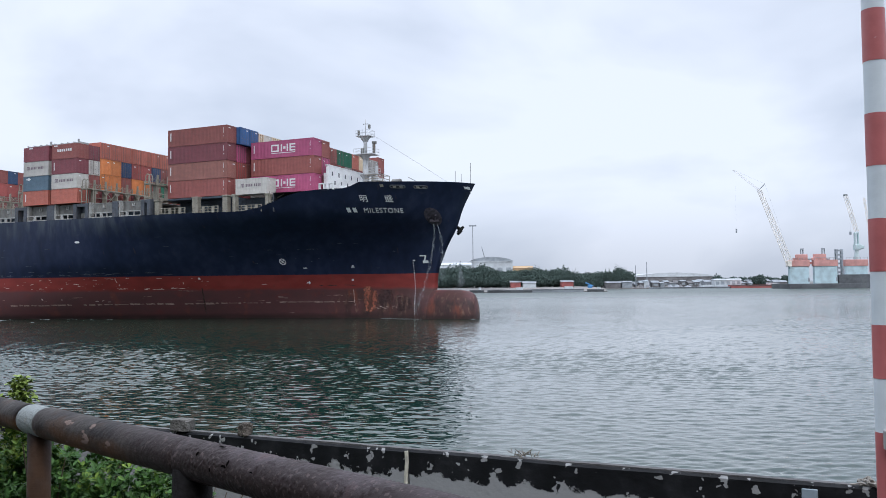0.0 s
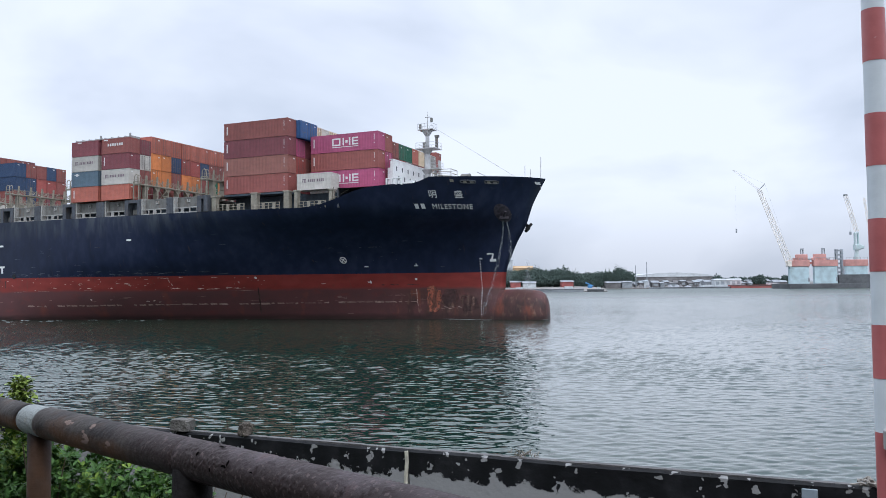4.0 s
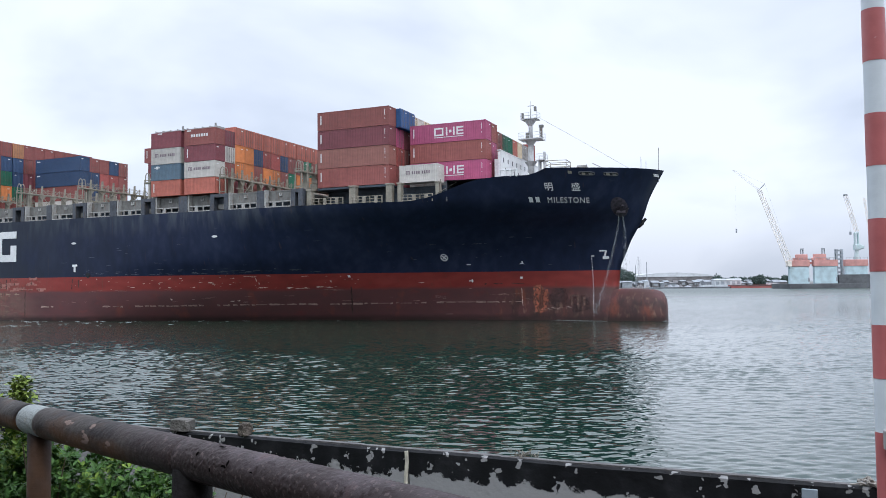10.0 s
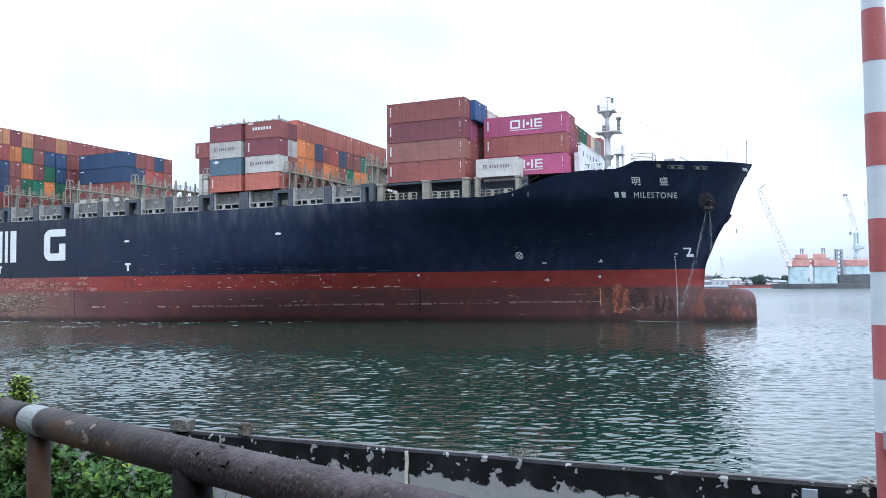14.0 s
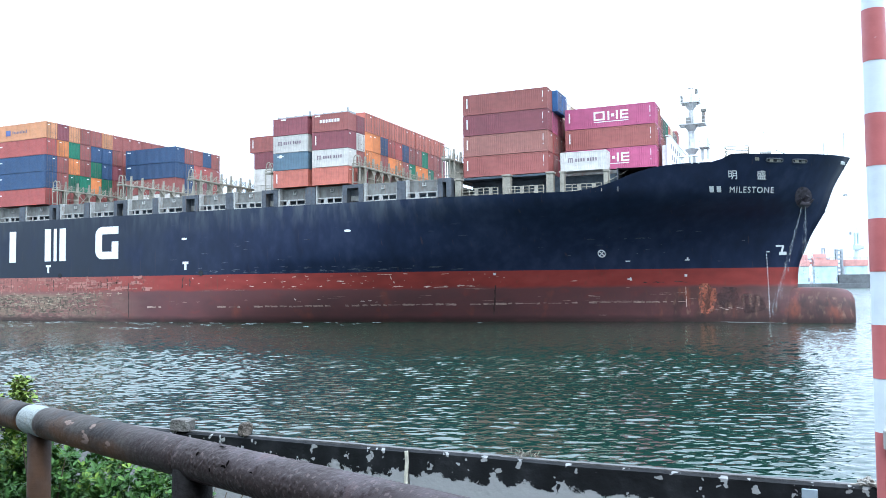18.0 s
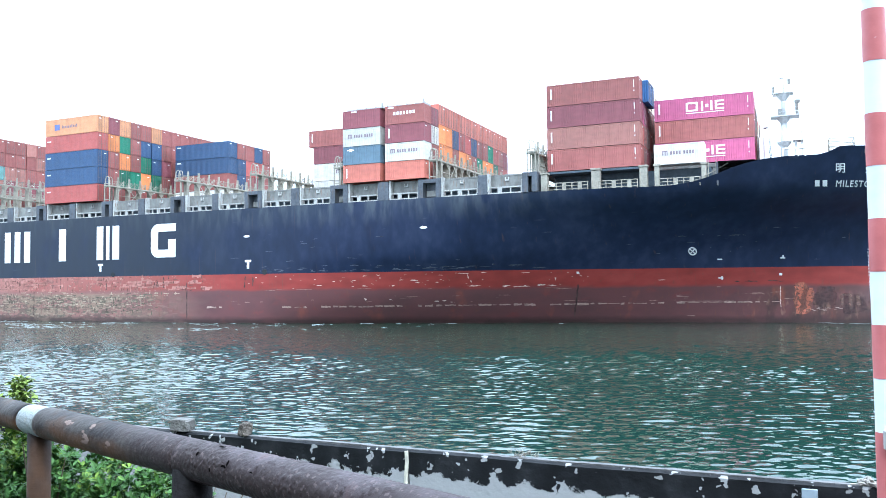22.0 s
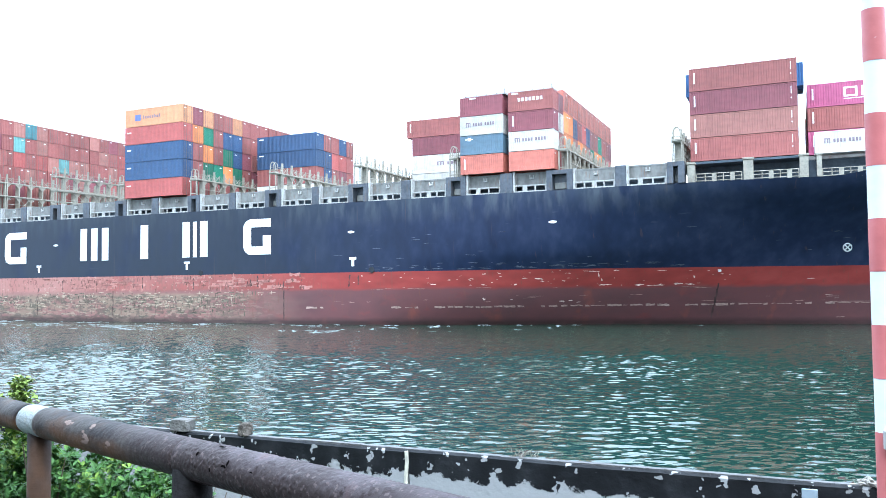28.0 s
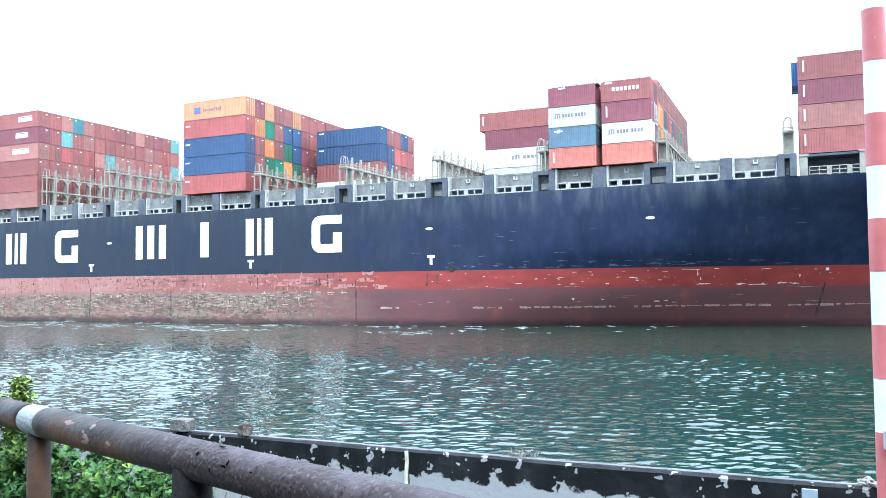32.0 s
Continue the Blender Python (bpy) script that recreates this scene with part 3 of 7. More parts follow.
# ---- forecastle ----
mast = part("foremast", boxes((28.3, 29.3, -0.5, 0.5, 20.1, 20.6)), M_MAST, ship, "white foremast with two platforms")
bm = bmesh.new()
tube(bm, (28.9, 0, 20.3), (28.9, 0, 28.2), 0.55, 14, 0.42)
tube(bm, (28.9, 0, 28.2), (28.95, 0, 31.4), 0.36, 12, 0.28)
tube(bm, (28.95, 0, 31.4), (29.0, 0, 34.3), 0.09, 8, 0.06)
part("mast_tube", bm, M_MAST, mast, smooth=True)
for z, a, b, hy in ((28.0, 27.3, 30.9, 1.3), (31.2, 27.6, 30.2, 1.0), (24.6, 30.0, 31.3, 1.0)):
    bm = bmesh.new()
    box(bm, a, b, -hy, hy, z, z + 0.14)
    tube(bm, (28.9, 0, z - 1.0), (28.9, 0, z), 0.3, 10, 1.0, caps=False)
    part("platform", bm, M_MAST, mast)
    for zz in (z + 0.55, z + 1.05):
        bm = bmesh.new()
        polyline(bm, [(a, -hy, zz), (b, -hy, zz), (b, hy, zz), (a, hy, zz), (a, -hy, zz)], 0.024, 5)
        part("guard_rail", bm, M_MAST, mast)
    for x in (a, (a + b) / 2, b):
        for y in (-hy, hy):
            bm = bmesh.new()
            tube(bm, (x, y, z), (x, y, z + 1.05), 0.024, 5)
            part("stanchion", bm, M_MAST, mast)
for d in ((30.4, 30.8, -0.2, 0.2, 28.1, 29.9), (30.3, 31.0, -0.25, 0.25, 29.9, 30.3), (27.5, 27.8, -0.2, 0.2, 31.3, 32.4), (29.5, 29.9, -0.15, 0.15, 32.6, 33.3), (28.5, 29.5, -0.06, 0.06, 33.4, 33.5), (28.2, 28.8, -0.4, 0.4, 28.2, 29.2)):
    part("mast_lamp", boxes(d, bevel=0.03), M_DECK_GREY, mast, "grey lamp or horn on the mast")
bm = bmesh.new()
box(bm, 30.2, 30.5, -0.4, 0.4, 20.2, 24.6)
box(bm, 31.0, 31.2, -0.4, 0.4, 20.2, 26.0)
part("mast_stay_frame", bm, M_MAST, mast)
bm = bmesh.new()
polyline(bm, [(29.8, 0, 31.8), (37, 0, 27.2), (44.9, 0, 22.0)], 0.025, 5)
part("forestay", bm, M_STEEL, ship)

# breakwater with drain holes
bw = part("breakwater", boxes((26.9, 27.1, -9.2, 10.5, 20.15, 25.2), (26.6, 26.9, -9.2, -9.0, 20.15, 25.0), (26.5, 27.15, -9.3, 10.6, 25.15, 25.3), bevel=0.03), M_WHITE, ship, "white breakwater plate with drain holes")
bm = bmesh.new()
for i in range(9):
    y = -8.0 + 2.1 * i
    for z in (23.9, 22.5):
        box(bm, 27.08, 27.13, y - 0.16 + (0.8 if z < 23 else 0), y + 0.16 + (0.8 if z < 23 else 0), z - 0.35, z + 0.35)
part("drain_hole", bm, M_HULL_GREY, bw, "dark oblong drain holes")
for y in (-8.9, -5, 0, 5):
    part("stay_plate", boxes((26.0, 26.9, y, y + 0.1, 20.15, 24.0)), M_WHITE, bw)

# bulwark furniture
for x0, x1 in ((34.0, 36.8),):
    wr = part("winch_platform", boxes((x0, x1, -9.2, -6.8, 20.2, 20.4)), M_LASH, ship)
    for zz in (22.0, 22.5, 23.1):
        bm = bmesh.new()
        polyline(bm, [(x0, -9.5, zz), (x1, -9.0, zz), (x1, -6.5, zz), (x0, -7.0, zz), (x0, -9.5, zz)], 0.05, 5)
        part("guard_rail", bm, M_LASH, wr)
    for x, y in ((x0, -9.5), (x1, -9.0), (x1, -6.5), (x0, -7.0)):
        bm = bmesh.new()
        tube(bm, (x, y, 20.1), (x, y, 23.1), 0.05, 5)
        part("stanchion", bm, M_LASH, wr)
bm = bmesh.new()
tube(bm, (38.2, -8.0, 21.6), (39.5, -8.0, 21.6), 0.75, 14)
part("mooring_winch", bm, M_DECK_GREY, ship)
bm = bmesh.new()
tube(bm, (45.9, -0.6, 20.2), (45.9, -0.6, 24.1), 0.035, 5)
tube(bm, (46.4, 0.8, 20.2), (46.4, 0.8, 23.7), 0.03, 5)
tube(bm, (48.3, -0.2, 20.2), (48.4, -0.2, 25.3), 0.05, 6)
tube(bm, (41.6, -6.0, 21.9), (39.9, -6.0, 22.8), 0.06, 5)
part("jack_staff", bm, M_STEEL, ship)


def on_hull(name, x, z, w, h, mat, parent=None, out=0.02, thick=0.03, slots=None, lean=0.0):
    """A plate that lies on the curved side of the hull at station x and height z."""
    bm = bmesh.new()
    c, fx, up, nm = hull_point(x, z)
    n = max(1, int(w / 0.6))
    rows = max(1, int(h / 0.8))
    front, back = [], []
    for lst, o in ((front, out + thick), (back, -0.03)):
        for i in range(n + 1):
            col = []
            for j in range(rows + 1):
                zz = z - h / 2 + h * j / rows
                xx = x - w / 2 + w * i / n + lean * (zz - z)
                p = hull_point(xx, zz, o)[0]
                col.append(bm.verts.new(p))
            lst.append(col)
    for i in range(n):
        for j in range(rows):
            bm.faces.new((front[i][j], front[i + 1][j], front[i + 1][j + 1], front[i][j + 1]))
    rim_f = [front[i][0] for i in range(n + 1)] + [front[n][j] for j in range(1, rows + 1)] + [front[i][rows] for i in range(n - 1, -1, -1)] + [front[0][j] for j in range(rows - 1, 0, -1)]
    rim_b = [back[i][0] for i in range(n + 1)] + [back[n][j] for j in range(1, rows + 1)] + [back[i][rows] for i in range(n - 1, -1, -1)] + [back[0][j] for j in range(rows - 1, 0, -1)]
    for i in range(len(rim_f)):
        j = (i + 1) % len(rim_f)
        bm.faces.new((rim_b[i], rim_b[j], rim_f[j], rim_f[i]))
    return part(name, bm, mat, parent or ship)


def hull_ring(name, x, z, w, h, mat, parent=None):
    """A raised oval rim round an opening."""
    bm = bmesh.new()
    pts = []
    for i in range(21):
        a = 2 * math.pi * i / 20
        cx, sz = math.cos(a), math.sin(a)
        pts.append(hull_point(x + w / 2 * math.copysign(abs(cx) ** 0.6, cx), z + h / 2 * math.copysign(abs(sz) ** 0.6, sz), 0.03)[0])
    polyline(bm, pts, 0.09, 5)
    return part(name, bm, mat, parent or ship)


M_DARK_HOLE = material("hole_dark", (0.012, 0.014, 0.018), 0.8, spread=0.2, scale=4)
for x, w in ((39.9, 1.9), (42.8, 1.7)):
    plate = on_hull("mooring_port", x, 20.85, w, 0.42, M_DARK_HOLE)
    hull_ring("port_rim", x, 20.85, w, 0.42, M_HULL_GREY, plate)
    on_hull("roller", x - w * 0.2, 20.78, 0.4, 0.36, M_LASH, plate, out=0.06)
    on_hull("roller", x + w * 0.25, 20.78, 0.45, 0.30, M_DECK_GREY, plate, out=0.06)
on_hull("mooring_port", 37.9, 20.95, 0.45, 0.35, M_LASH)
on_hull("mooring_port", 48.1, 21.1, 0.55, 0.35, M_WHITE)
fl = part("fairlead_frame", bmesh.new(), M_WHITE, ship, "white roller fairlead standing on the bulwark")
for x, w in ((30.0, 2.6),):
    b = half_breadth(x, 20.4) - 0.1
    part("frame", boxes((x - 1.3, x - 1.12, -b, -b + 0.5, 20.4, 21.4), (x + 1.12, x + 1.3, -b, -b + 0.5, 20.4, 21.4), (x - 1.3, x + 1.3, -b, -b + 0.5, 21.3, 21.45), (x - 0.5, x - 0.25, -b, -b + 0.5, 20.4, 21.3), (x + 0.25, x + 0.5, -b, -b + 0.5, 20.4, 21.3), bevel=0.03), M_WHITE, fl)
bm = bmesh.new()
tube(bm, (32.0, -13.3, 20.6), (32.0, -12.6, 20.6), 0.55, 16)
part("roller", bm, M_WHITE, fl)

# anchor in its pocket, with the washing water that runs down from it
def hull_disc(name, x, z, w, h, mat, out=0.03):
    """A round plate that follows the side."""
    bm = bmesh.new()
    rings = [[bm.verts.new(hull_point(x, z, out)[0])]]
    for k in (0.35, 0.7, 1.0):
        rings.append([bm.verts.new(hull_point(x + k * w / 2 * math.cos(2 * math.pi * i / 24), z + k * h / 2 * math.sin(2 * math.pi * i / 24), out)[0]) for i in range(24)])
    for i in range(24):
        j = (i + 1) % 24
        bm.faces.new((rings[0][0], rings[1][i], rings[1][j]))
        for a, b in ((rings[1], rings[2]), (rings[2], rings[3])):
            bm.faces.new((a[i], b[i], b[j], a[j]))
    bmesh.ops.recalc_face_normals(bm, faces=bm.faces)
    return part(name, bm, mat, ship)


pocket = hull_disc("anchor_pocket", 43.2, 16.5, 2.1, 2.7, material("stained_pocket", (0.046, 0.038, 0.050), 0.7, spread=0.4, scale=2.4, bump=0.5, bump_scale=8))
c, fx, up, nm = hull_point(43.3, 16.3, 0.3)
bm = bmesh.new()
tube(bm, c + up * 0.7, c - up * 0.3, 0.22, 8)
tube(bm, c - up * 0.45 - fx * 0.85, c - up * 0.45 + fx * 0.85, 0.28, 8)
tube(bm, c - up * 0.45 - fx * 0.8, c + up * 0.35 - fx * 1.0 + nm * 0.2, 0.22, 8, 0.08)
tube(bm, c - up * 0.45 + fx * 0.8, c + up * 0.35 + fx * 1.0 + nm * 0.2, 0.22, 8, 0.08)
part("anchor", bm, material("anchor_iron", (0.034, 0.028, 0.036), 0.8, spread=0.3, scale=5, bump=0.5, bump_scale=8), pocket, "dark stained stockless anchor")
c, fx, up, nm = hull_point(43.3, 16.3, 0.3)
bm = bmesh.new()
tube(bm, (43.9, 3.2, 15.6), (45.3, 3.0, 14.7), 0.30, 8)
tube(bm, (45.0, 2.6, 14.2), (45.9, 2.8, 15.2), 0.34, 8, 0.22)
tube(bm, (44.7, 3.1, 14.0), (45.5, 3.0, 14.5), 0.28, 8, 0.16)
part("port_anchor", bm, M_RUBBER, ship, "anchor housed on the far bow")

M_SPRAY = material("falling_water", (0.75, 0.80, 0.84), 0.3, spread=0.1, scale=5)
M_SPRAY.node_tree.nodes["Principled BSDF"].inputs["Alpha"].default_value = 0.18
drop_rng = random.Random(12)
for x0, x1, z1, r in ((42.9, 39.0, 1.0, 0.075), (43.4, 43.1, 6.5, 0.055)):
    # a ragged stream that breaks into drops as it falls
    bm = bmesh.new()
    for i in range(340):
        u = drop_rng.random() ** 1.6
        z = 15.4 + (z1 - 15.4) * u
        j_ = (0.03 + 0.26 * u) * drop_rng.gauss(0, 1)
        xx = x0 + (x1 - x0) * u + j_
        a = hull_point(xx, z, 0.10 + 0.5 * u * (1 - u))[0]
        b = hull_point(xx - 0.05, z - drop_rng.uniform(0.2, 0.6), 0.10 + 0.5 * u * (1 - u))[0]
        tube(bm, a, b, r * drop_rng.uniform(0.15, 0.5), 4, r * 0.1, caps=False)
    part("washing_water", bm, M_SPRAY, ship, "thin white stream of washing water")["kind"] = "stuff"

# thin mist of washing water under the far bow's anchor
M_MIST = material("falling_mist", (0.75, 0.80, 0.84), 0.5, spread=0.1, scale=5)
M_MIST.node_tree.nodes["Principled BSDF"].inputs["Alpha"].default_value = 0.06
bm = bmesh.new()
for i in range(220):
    z = drop_rng.uniform(4.0, 9.6)
    x, y = 44.25 + drop_rng.gauss(0, 0.12 + 0.06 * (9.6 - z)), 5.2 + drop_rng.gauss(0, 0.3)
    tube(bm, (x, y, z), (x + 0.03, y, z - drop_rng.uniform(0.3, 0.8)), 0.045, 4, 0.01, caps=False)
part("washing_water", bm, M_MIST, ship, "faint mist of falling water")["kind"] = "stuff"

# the ship's name in white
def words(name, text, size, x, z, mat, parent, spacing=1.0, slant=0.0, wide=0.0):
    cu = bpy.data.curves.new(name, "FONT")
    cu.body, cu.size, cu.extrude, cu.space_character, cu.shear, cu.align_x, cu.offset = text, size, 0.02, spacing, slant, "CENTER", 0.0
    tmp = new(name, cu)
    me = bpy.data.meshes.new_from_object(tmp.evaluated_get(bpy.context.evaluated_depsgraph_get()))
    bpy.data.objects.remove(tmp)
    xs = [v.co.x for v in me.vertices]
    k = wide / (max(xs) - min(xs)) if wide else 1.0
    for v in me.vertices:
        v.co.x *= k
        v.co = hull_point(x + v.co.x, z + v.co.y, 0.04 + v.co.z)[0]
    me.materials.clear()
    me.materials.append(mat)
    return part(name, me, mat, parent)


words("ship_name", "MILESTONE", 1.0, 37.05, 17.0, M_MARK, ship, 1.18, 0.14, 5.2)
for x in (32.45, 33.3):
    on_hull("mark", x, 17.36, 0.5, 0.66, M_MARK)
for x, ch in ((35.0, "\u660e"), (38.3, "\u76db")):
    words("ship_name", ch, 1.15, x, 18.65, M_MARK, ship)

# big white shapes along the side, in the places of the lettering
def side_bars(*dims):
    bm = bmesh.new()
    for x0, x1, z0, z1 in dims:
        box(bm, x0, x1, -19.80, -19.70, z0, z1, 0.02)
    return part("side_mark", bm, M_MARK, ship, "large white painted shape on the hull")


def mark_block(kind, x0, x1, z0=10.25, z1=15.75):
    s = 1.45
    if kind == "bar":
        side_bars((x0, x1, z0, z1))
    elif kind == "pair":
        side_bars((x0, x0 + s, z0, z1), (x1 - s, x1, z0, z1), ((x0 + x1) / 2 - 0.35, (x0 + x1) / 2 + 0.35, z0, z1))
    elif kind == "triple":
        side_bars((x0, x0 + s, z0, z1), (x1 - s, x1, z0, z1), ((x0 + x1) / 2 - 0.7, (x0 + x1) / 2 + 0.7, z0, z1))
    elif kind == "ring":
        # a ring with two rounded corners and a gap
        r = 1.5
        bm = bmesh.new()
        box(bm, x0, x0 + s, -19.80, -19.70, z0 + r, z1 - r, 0.02)
        box(bm, x0 + r, x1, -19.80, -19.70, z1 - 1.25, z1, 0.02)
        box(bm, x0 + r, x1, -19.80, -19.70, z0, z0 + 1.25, 0.02)
        box(bm, x1 - s, x1, -19.80, -19.70, z0 + 1.25, z0 + 2.9, 0.02)
        for cz, a0 in ((z1 - r, 90), (z0 + r, 180)):
            fan = [(x0 + r + r * math.cos(radians(a0 + 15 * i)), cz + r * math.sin(radians(a0 + 15 * i))) for i in range(7)] + [(x0 + r, cz)]
            front, back = ([bm.verts.new((u, y, v)) for u, v in fan] for y in (-19.80, -19.70))
            bm.faces.new(front), bm.faces.new(back[::-1])
            for i in range(8):
                bm.faces.new((front[i], back[i], back[(i + 1) % 8], front[(i + 1) % 8]))
        bmesh.ops.recalc_face_normals(bm, faces=bm.faces)
        part("side_mark", bm, M_MARK, ship, "large white painted shape on the hull")


mark_block("pair", -130.6, -125.4, 9.95, 15.45)
mark_block("ring", -118.2, -112.7, 9.95, 15.55)
mark_block("triple", -99.5, -93.1, 10.15, 15.6)
mark_block("bar", -86.0, -84.4, 10.2, 15.7)
mark_block("pair", -77.2, -72.2, 10.25, 15.85)
mark_block("ring", -65.3, -60.2, 10.35, 15.75)
mark_block("ring", -152.0, -146.8, 9.95, 15.45)
for x in (-46.05, -76.3, -109.5):
    bm = boxes((x - 0.55, x + 0.55, -19.79, -19.70, 9.25, 9.6), (x - 0.19, x + 0.19, -19.79, -19.70, 8.3, 9.25))
    part("tug_mark", bm, M_MARK, ship, "white letter T for tugs")
for x in (-43.0, -73.5):
    bm = bmesh.new()
    tube(bm, (x, -19.80, 7.75), (x, -19.6, 7.75), 0.42, 14)
    part("sea_outlet", bm, M_DARK_HOLE, ship)
for x, z in ((-16.75, 13.45), (-46.3, 13.2), (-105.4, 13.0)):
    hull_disc("fairlead_lip", x, z, 1.1, 0.36, M_MARK, 0.05)
# thruster sign: a ring with a cross
bm = bmesh.new()
pts = [hull_point(17.34 + 0.47 * math.cos(a), 9.68 + 0.47 * math.sin(a), 0.05)[0] for a in [2 * math.pi * i / 16 for i in range(17)]]
polyline(bm, pts, 0.075, 5)
for a in (0.785, 2.356):
    dx, dz = 0.42 * math.cos(a), 0.42 * math.sin(a)
    tube(bm, hull_point(17.34 - dx, 9.68 - dz, 0.05)[0], hull_point(17.34 + dx, 9.68 + dz, 0.05)[0], 0.08, 5)
part("thruster_sign", bm, M_MARK, ship, "white ring with a cross, thruster sign")
# bulb sign and draught scale
for x, z, w, h, ln in ((40.15, 10.35, 1.0, 0.18, 0), (40.45, 9.9, 0.24, 0.9, 0.3), (40.5, 9.35, 0.9, 0.42, 0)):
    on_hull("bulb_sign", x, z, w, h, M_MARK, lean=ln)
for i in range(22):
    z = 9.6 - 0.42 * i
    on_hull("draught_mark", 38.45 + (0.2 if i == 0 else 0.012 * i), z, 0.09 if i else 0.42, 0.24 if i % 3 else 0.14, M_MARK)
for x, z in ((28.3, 8.65), (20.6, 8.58), (20.6, 6.09)):
    on_hull("plate_mark", x, z, 0.6, 0.13, M_MARK)
on_hull("plate_mark", 20.75, 6.09, 0.16, 0.45, M_MARK)
on_hull("plate_mark", 28.35, 8.85, 0.2, 0.3, M_MARK)
on_hull("plate_mark", 28.0, 6.5, 0.35, 0.3, M_MARK)
on_hull("plate_mark", 2.65, 7.0, 0.35, 0.3, M_MARK)
# scrapes on the boot topping: pale rubbed dashes
rng = random.Random(5)
M_SCRAPE = material("bare_scrape", (0.26, 0.16, 0.125), 0.7, spread=0.35, scale=3)
M_SCRAPE_B = material("bare_bright_scrape", (0.42, 0.30, 0.24), 0.7, spread=0.35, scale=3)


def scrape(name, x, z, w, h, mat, label=""):
    """A ragged rubbed streak that follows the plating."""
    bm = bmesh.new()
    k = max(4, int(w / 0.22))
    slope = rng.uniform(-0.06, 0.06)
    top, low = [], []
    for i in range(k + 1):
        u = i / k
        hh = h * (0.25 + 0.75 * math.sin(math.pi * min(1, max(0, u))) ** 0.5) * rng.uniform(0.25, 1.0)
        zz = z + slope * (u - 0.5) * w + rng.uniform(-0.2, 0.2) * h
        top.append(bm.verts.new(hull_point(x + w * (u - 0.5), zz + hh / 2, 0.012)[0]))
        low.append(bm.verts.new(hull_point(x + w * (u - 0.5), zz - hh / 2, 0.012)[0]))
    for i in range(k):
        bm.faces.new((low[i], low[i + 1], top[i + 1], top[i]))
    return part(name, bm, mat, ship, label)


def block(bm, x, z, w, h, ragged=0.25, out=0.013):
    """A rubbed block with a ragged rim, four to ten corners, lying on the plating."""
    k = max(2, int(w / 0.35))
    top = [hull_point(x - w / 2 + w * i / k, z + h * (0.5 - ragged * rng.random()), out)[0] for i in range(k + 1)]
    low = [hull_point(x - w / 2 + w * i / k + rng.uniform(-0.05, 0.05), z - h * (0.5 - ragged * rng.random()), out)[0] for i in range(k + 1)]
    tv, lv = [bm.verts.new(q) for q in top], [bm.verts.new(q) for q in low]
    for i in range(k):
        bm.faces.new((lv[i], lv[i + 1], tv[i + 1], tv[i]))


def blocks(name, mat, items, label="", ragged=0.25, out=0.013):
    """Many marks of one kind, too small to pick apart, as one part."""
    bm = bmesh.new()
    for it in items:
        block(bm, *it, ragged=ragged, out=out)
    ob = part(name, bm, mat, ship, label)
    if len(items) > 1:
        ob["kind"] = "stuff"
    return ob


# the pale dashed row of old draught scum along the fore body
M_DASH = material("pale_scum", (0.31, 0.215, 0.175), 0.8, spread=0.3, scale=4)
x = -56.0
while x < 28:
    w = rng.choice((0.5, 0.8, 1.1, 1.5, 1.8))
    z = 2.36 + 0.0058 * (x + 56)
    if rng.random() < (0.25 if x < -34 else 0.9):
        h = rng.choice((0.12, 0.26, 0.34, 0.36))
        blocks("pale_dash", M_DASH, [(x + w / 2, z + rng.uniform(-0.04, 0.04), w, h)], "pale rubbed dash", 0.3)
    x += w + rng.uniform(0.12, 0.55)
blocks("pale_dash", M_DASH, [(18.6, 2.95, 7.0, 0.1), (15.6, 3.63, 1.5, 0.09), (15.2, 3.8, 0.9, 0.08), (16.1, 3.4, 0.5, 0.1), (16.5, 0.95, 1.0, 0.12)], "pale rubbed dash", 0.4)
# chips knocked through the red paint
M_CHIP = material("bare_cream_chip", (0.62, 0.50, 0.42), 0.8, spread=0.3, scale=4)
for x, z, w, h in ((-7.1, 5.3, 1.1, 0.3), (-5.1, 5.22, 2.3, 0.13), (-2.4, 5.4, 1.1, 0.3), (-1.1, 5.32, 1.2, 0.2), (-11.2, 5.38, 1.5, 0.2), (-11.6, 5.95, 0.22, 0.55), (-11.85, 6.6, 0.16, 0.8), (-12.3, 7.1, 1.4, 0.13),
                   (-13.2, 7.15, 1.0, 0.08), (-19.4, 6.2, 1.1, 0.25), (-19.0, 5.9, 0.6, 0.13), (-21.2, 6.3, 0.7, 0.12), (-22.6, 5.5, 0.4, 0.2), (-24.4, 6.6, 0.3, 0.2), (-26.9, 5.5, 0.6, 0.14), (-26.6, 6.9, 0.6, 0.1),
                   (-28.3, 6.3, 0.7, 0.12), (-31.5, 6.2, 0.5, 0.1), (-16.3, 5.9, 0.4, 0.25), (-15.6, 6.9, 0.8, 0.08), (-9.6, 7.2, 0.7, 0.12), (-4.1, 7.1, 1.2, 0.1), (-0.4, 6.3, 0.2, 0.5), (2.65, 7.0, 0.5, 0.16),
                   (13.2, 5.9, 1.0, 0.14), (-38.5, 6.6, 0.3, 0.25), (-33.8, 5.6, 0.9, 0.12), (-24.5, 7.0, 0.5, 0.12), (-44.6, 6.9, 0.35, 0.2), (-17.0, 3.2, 0.7, 0.18), (-15.9, 3.3, 0.5, 0.2), (-14.9, 3.1, 0.6, 0.15), (-27.0, 3.6, 0.4, 0.3), (-23.4, 3.5, 0.5, 0.12)):
    scrape("chip", x, z, w, h, M_CHIP, "cream chip in the red paint")
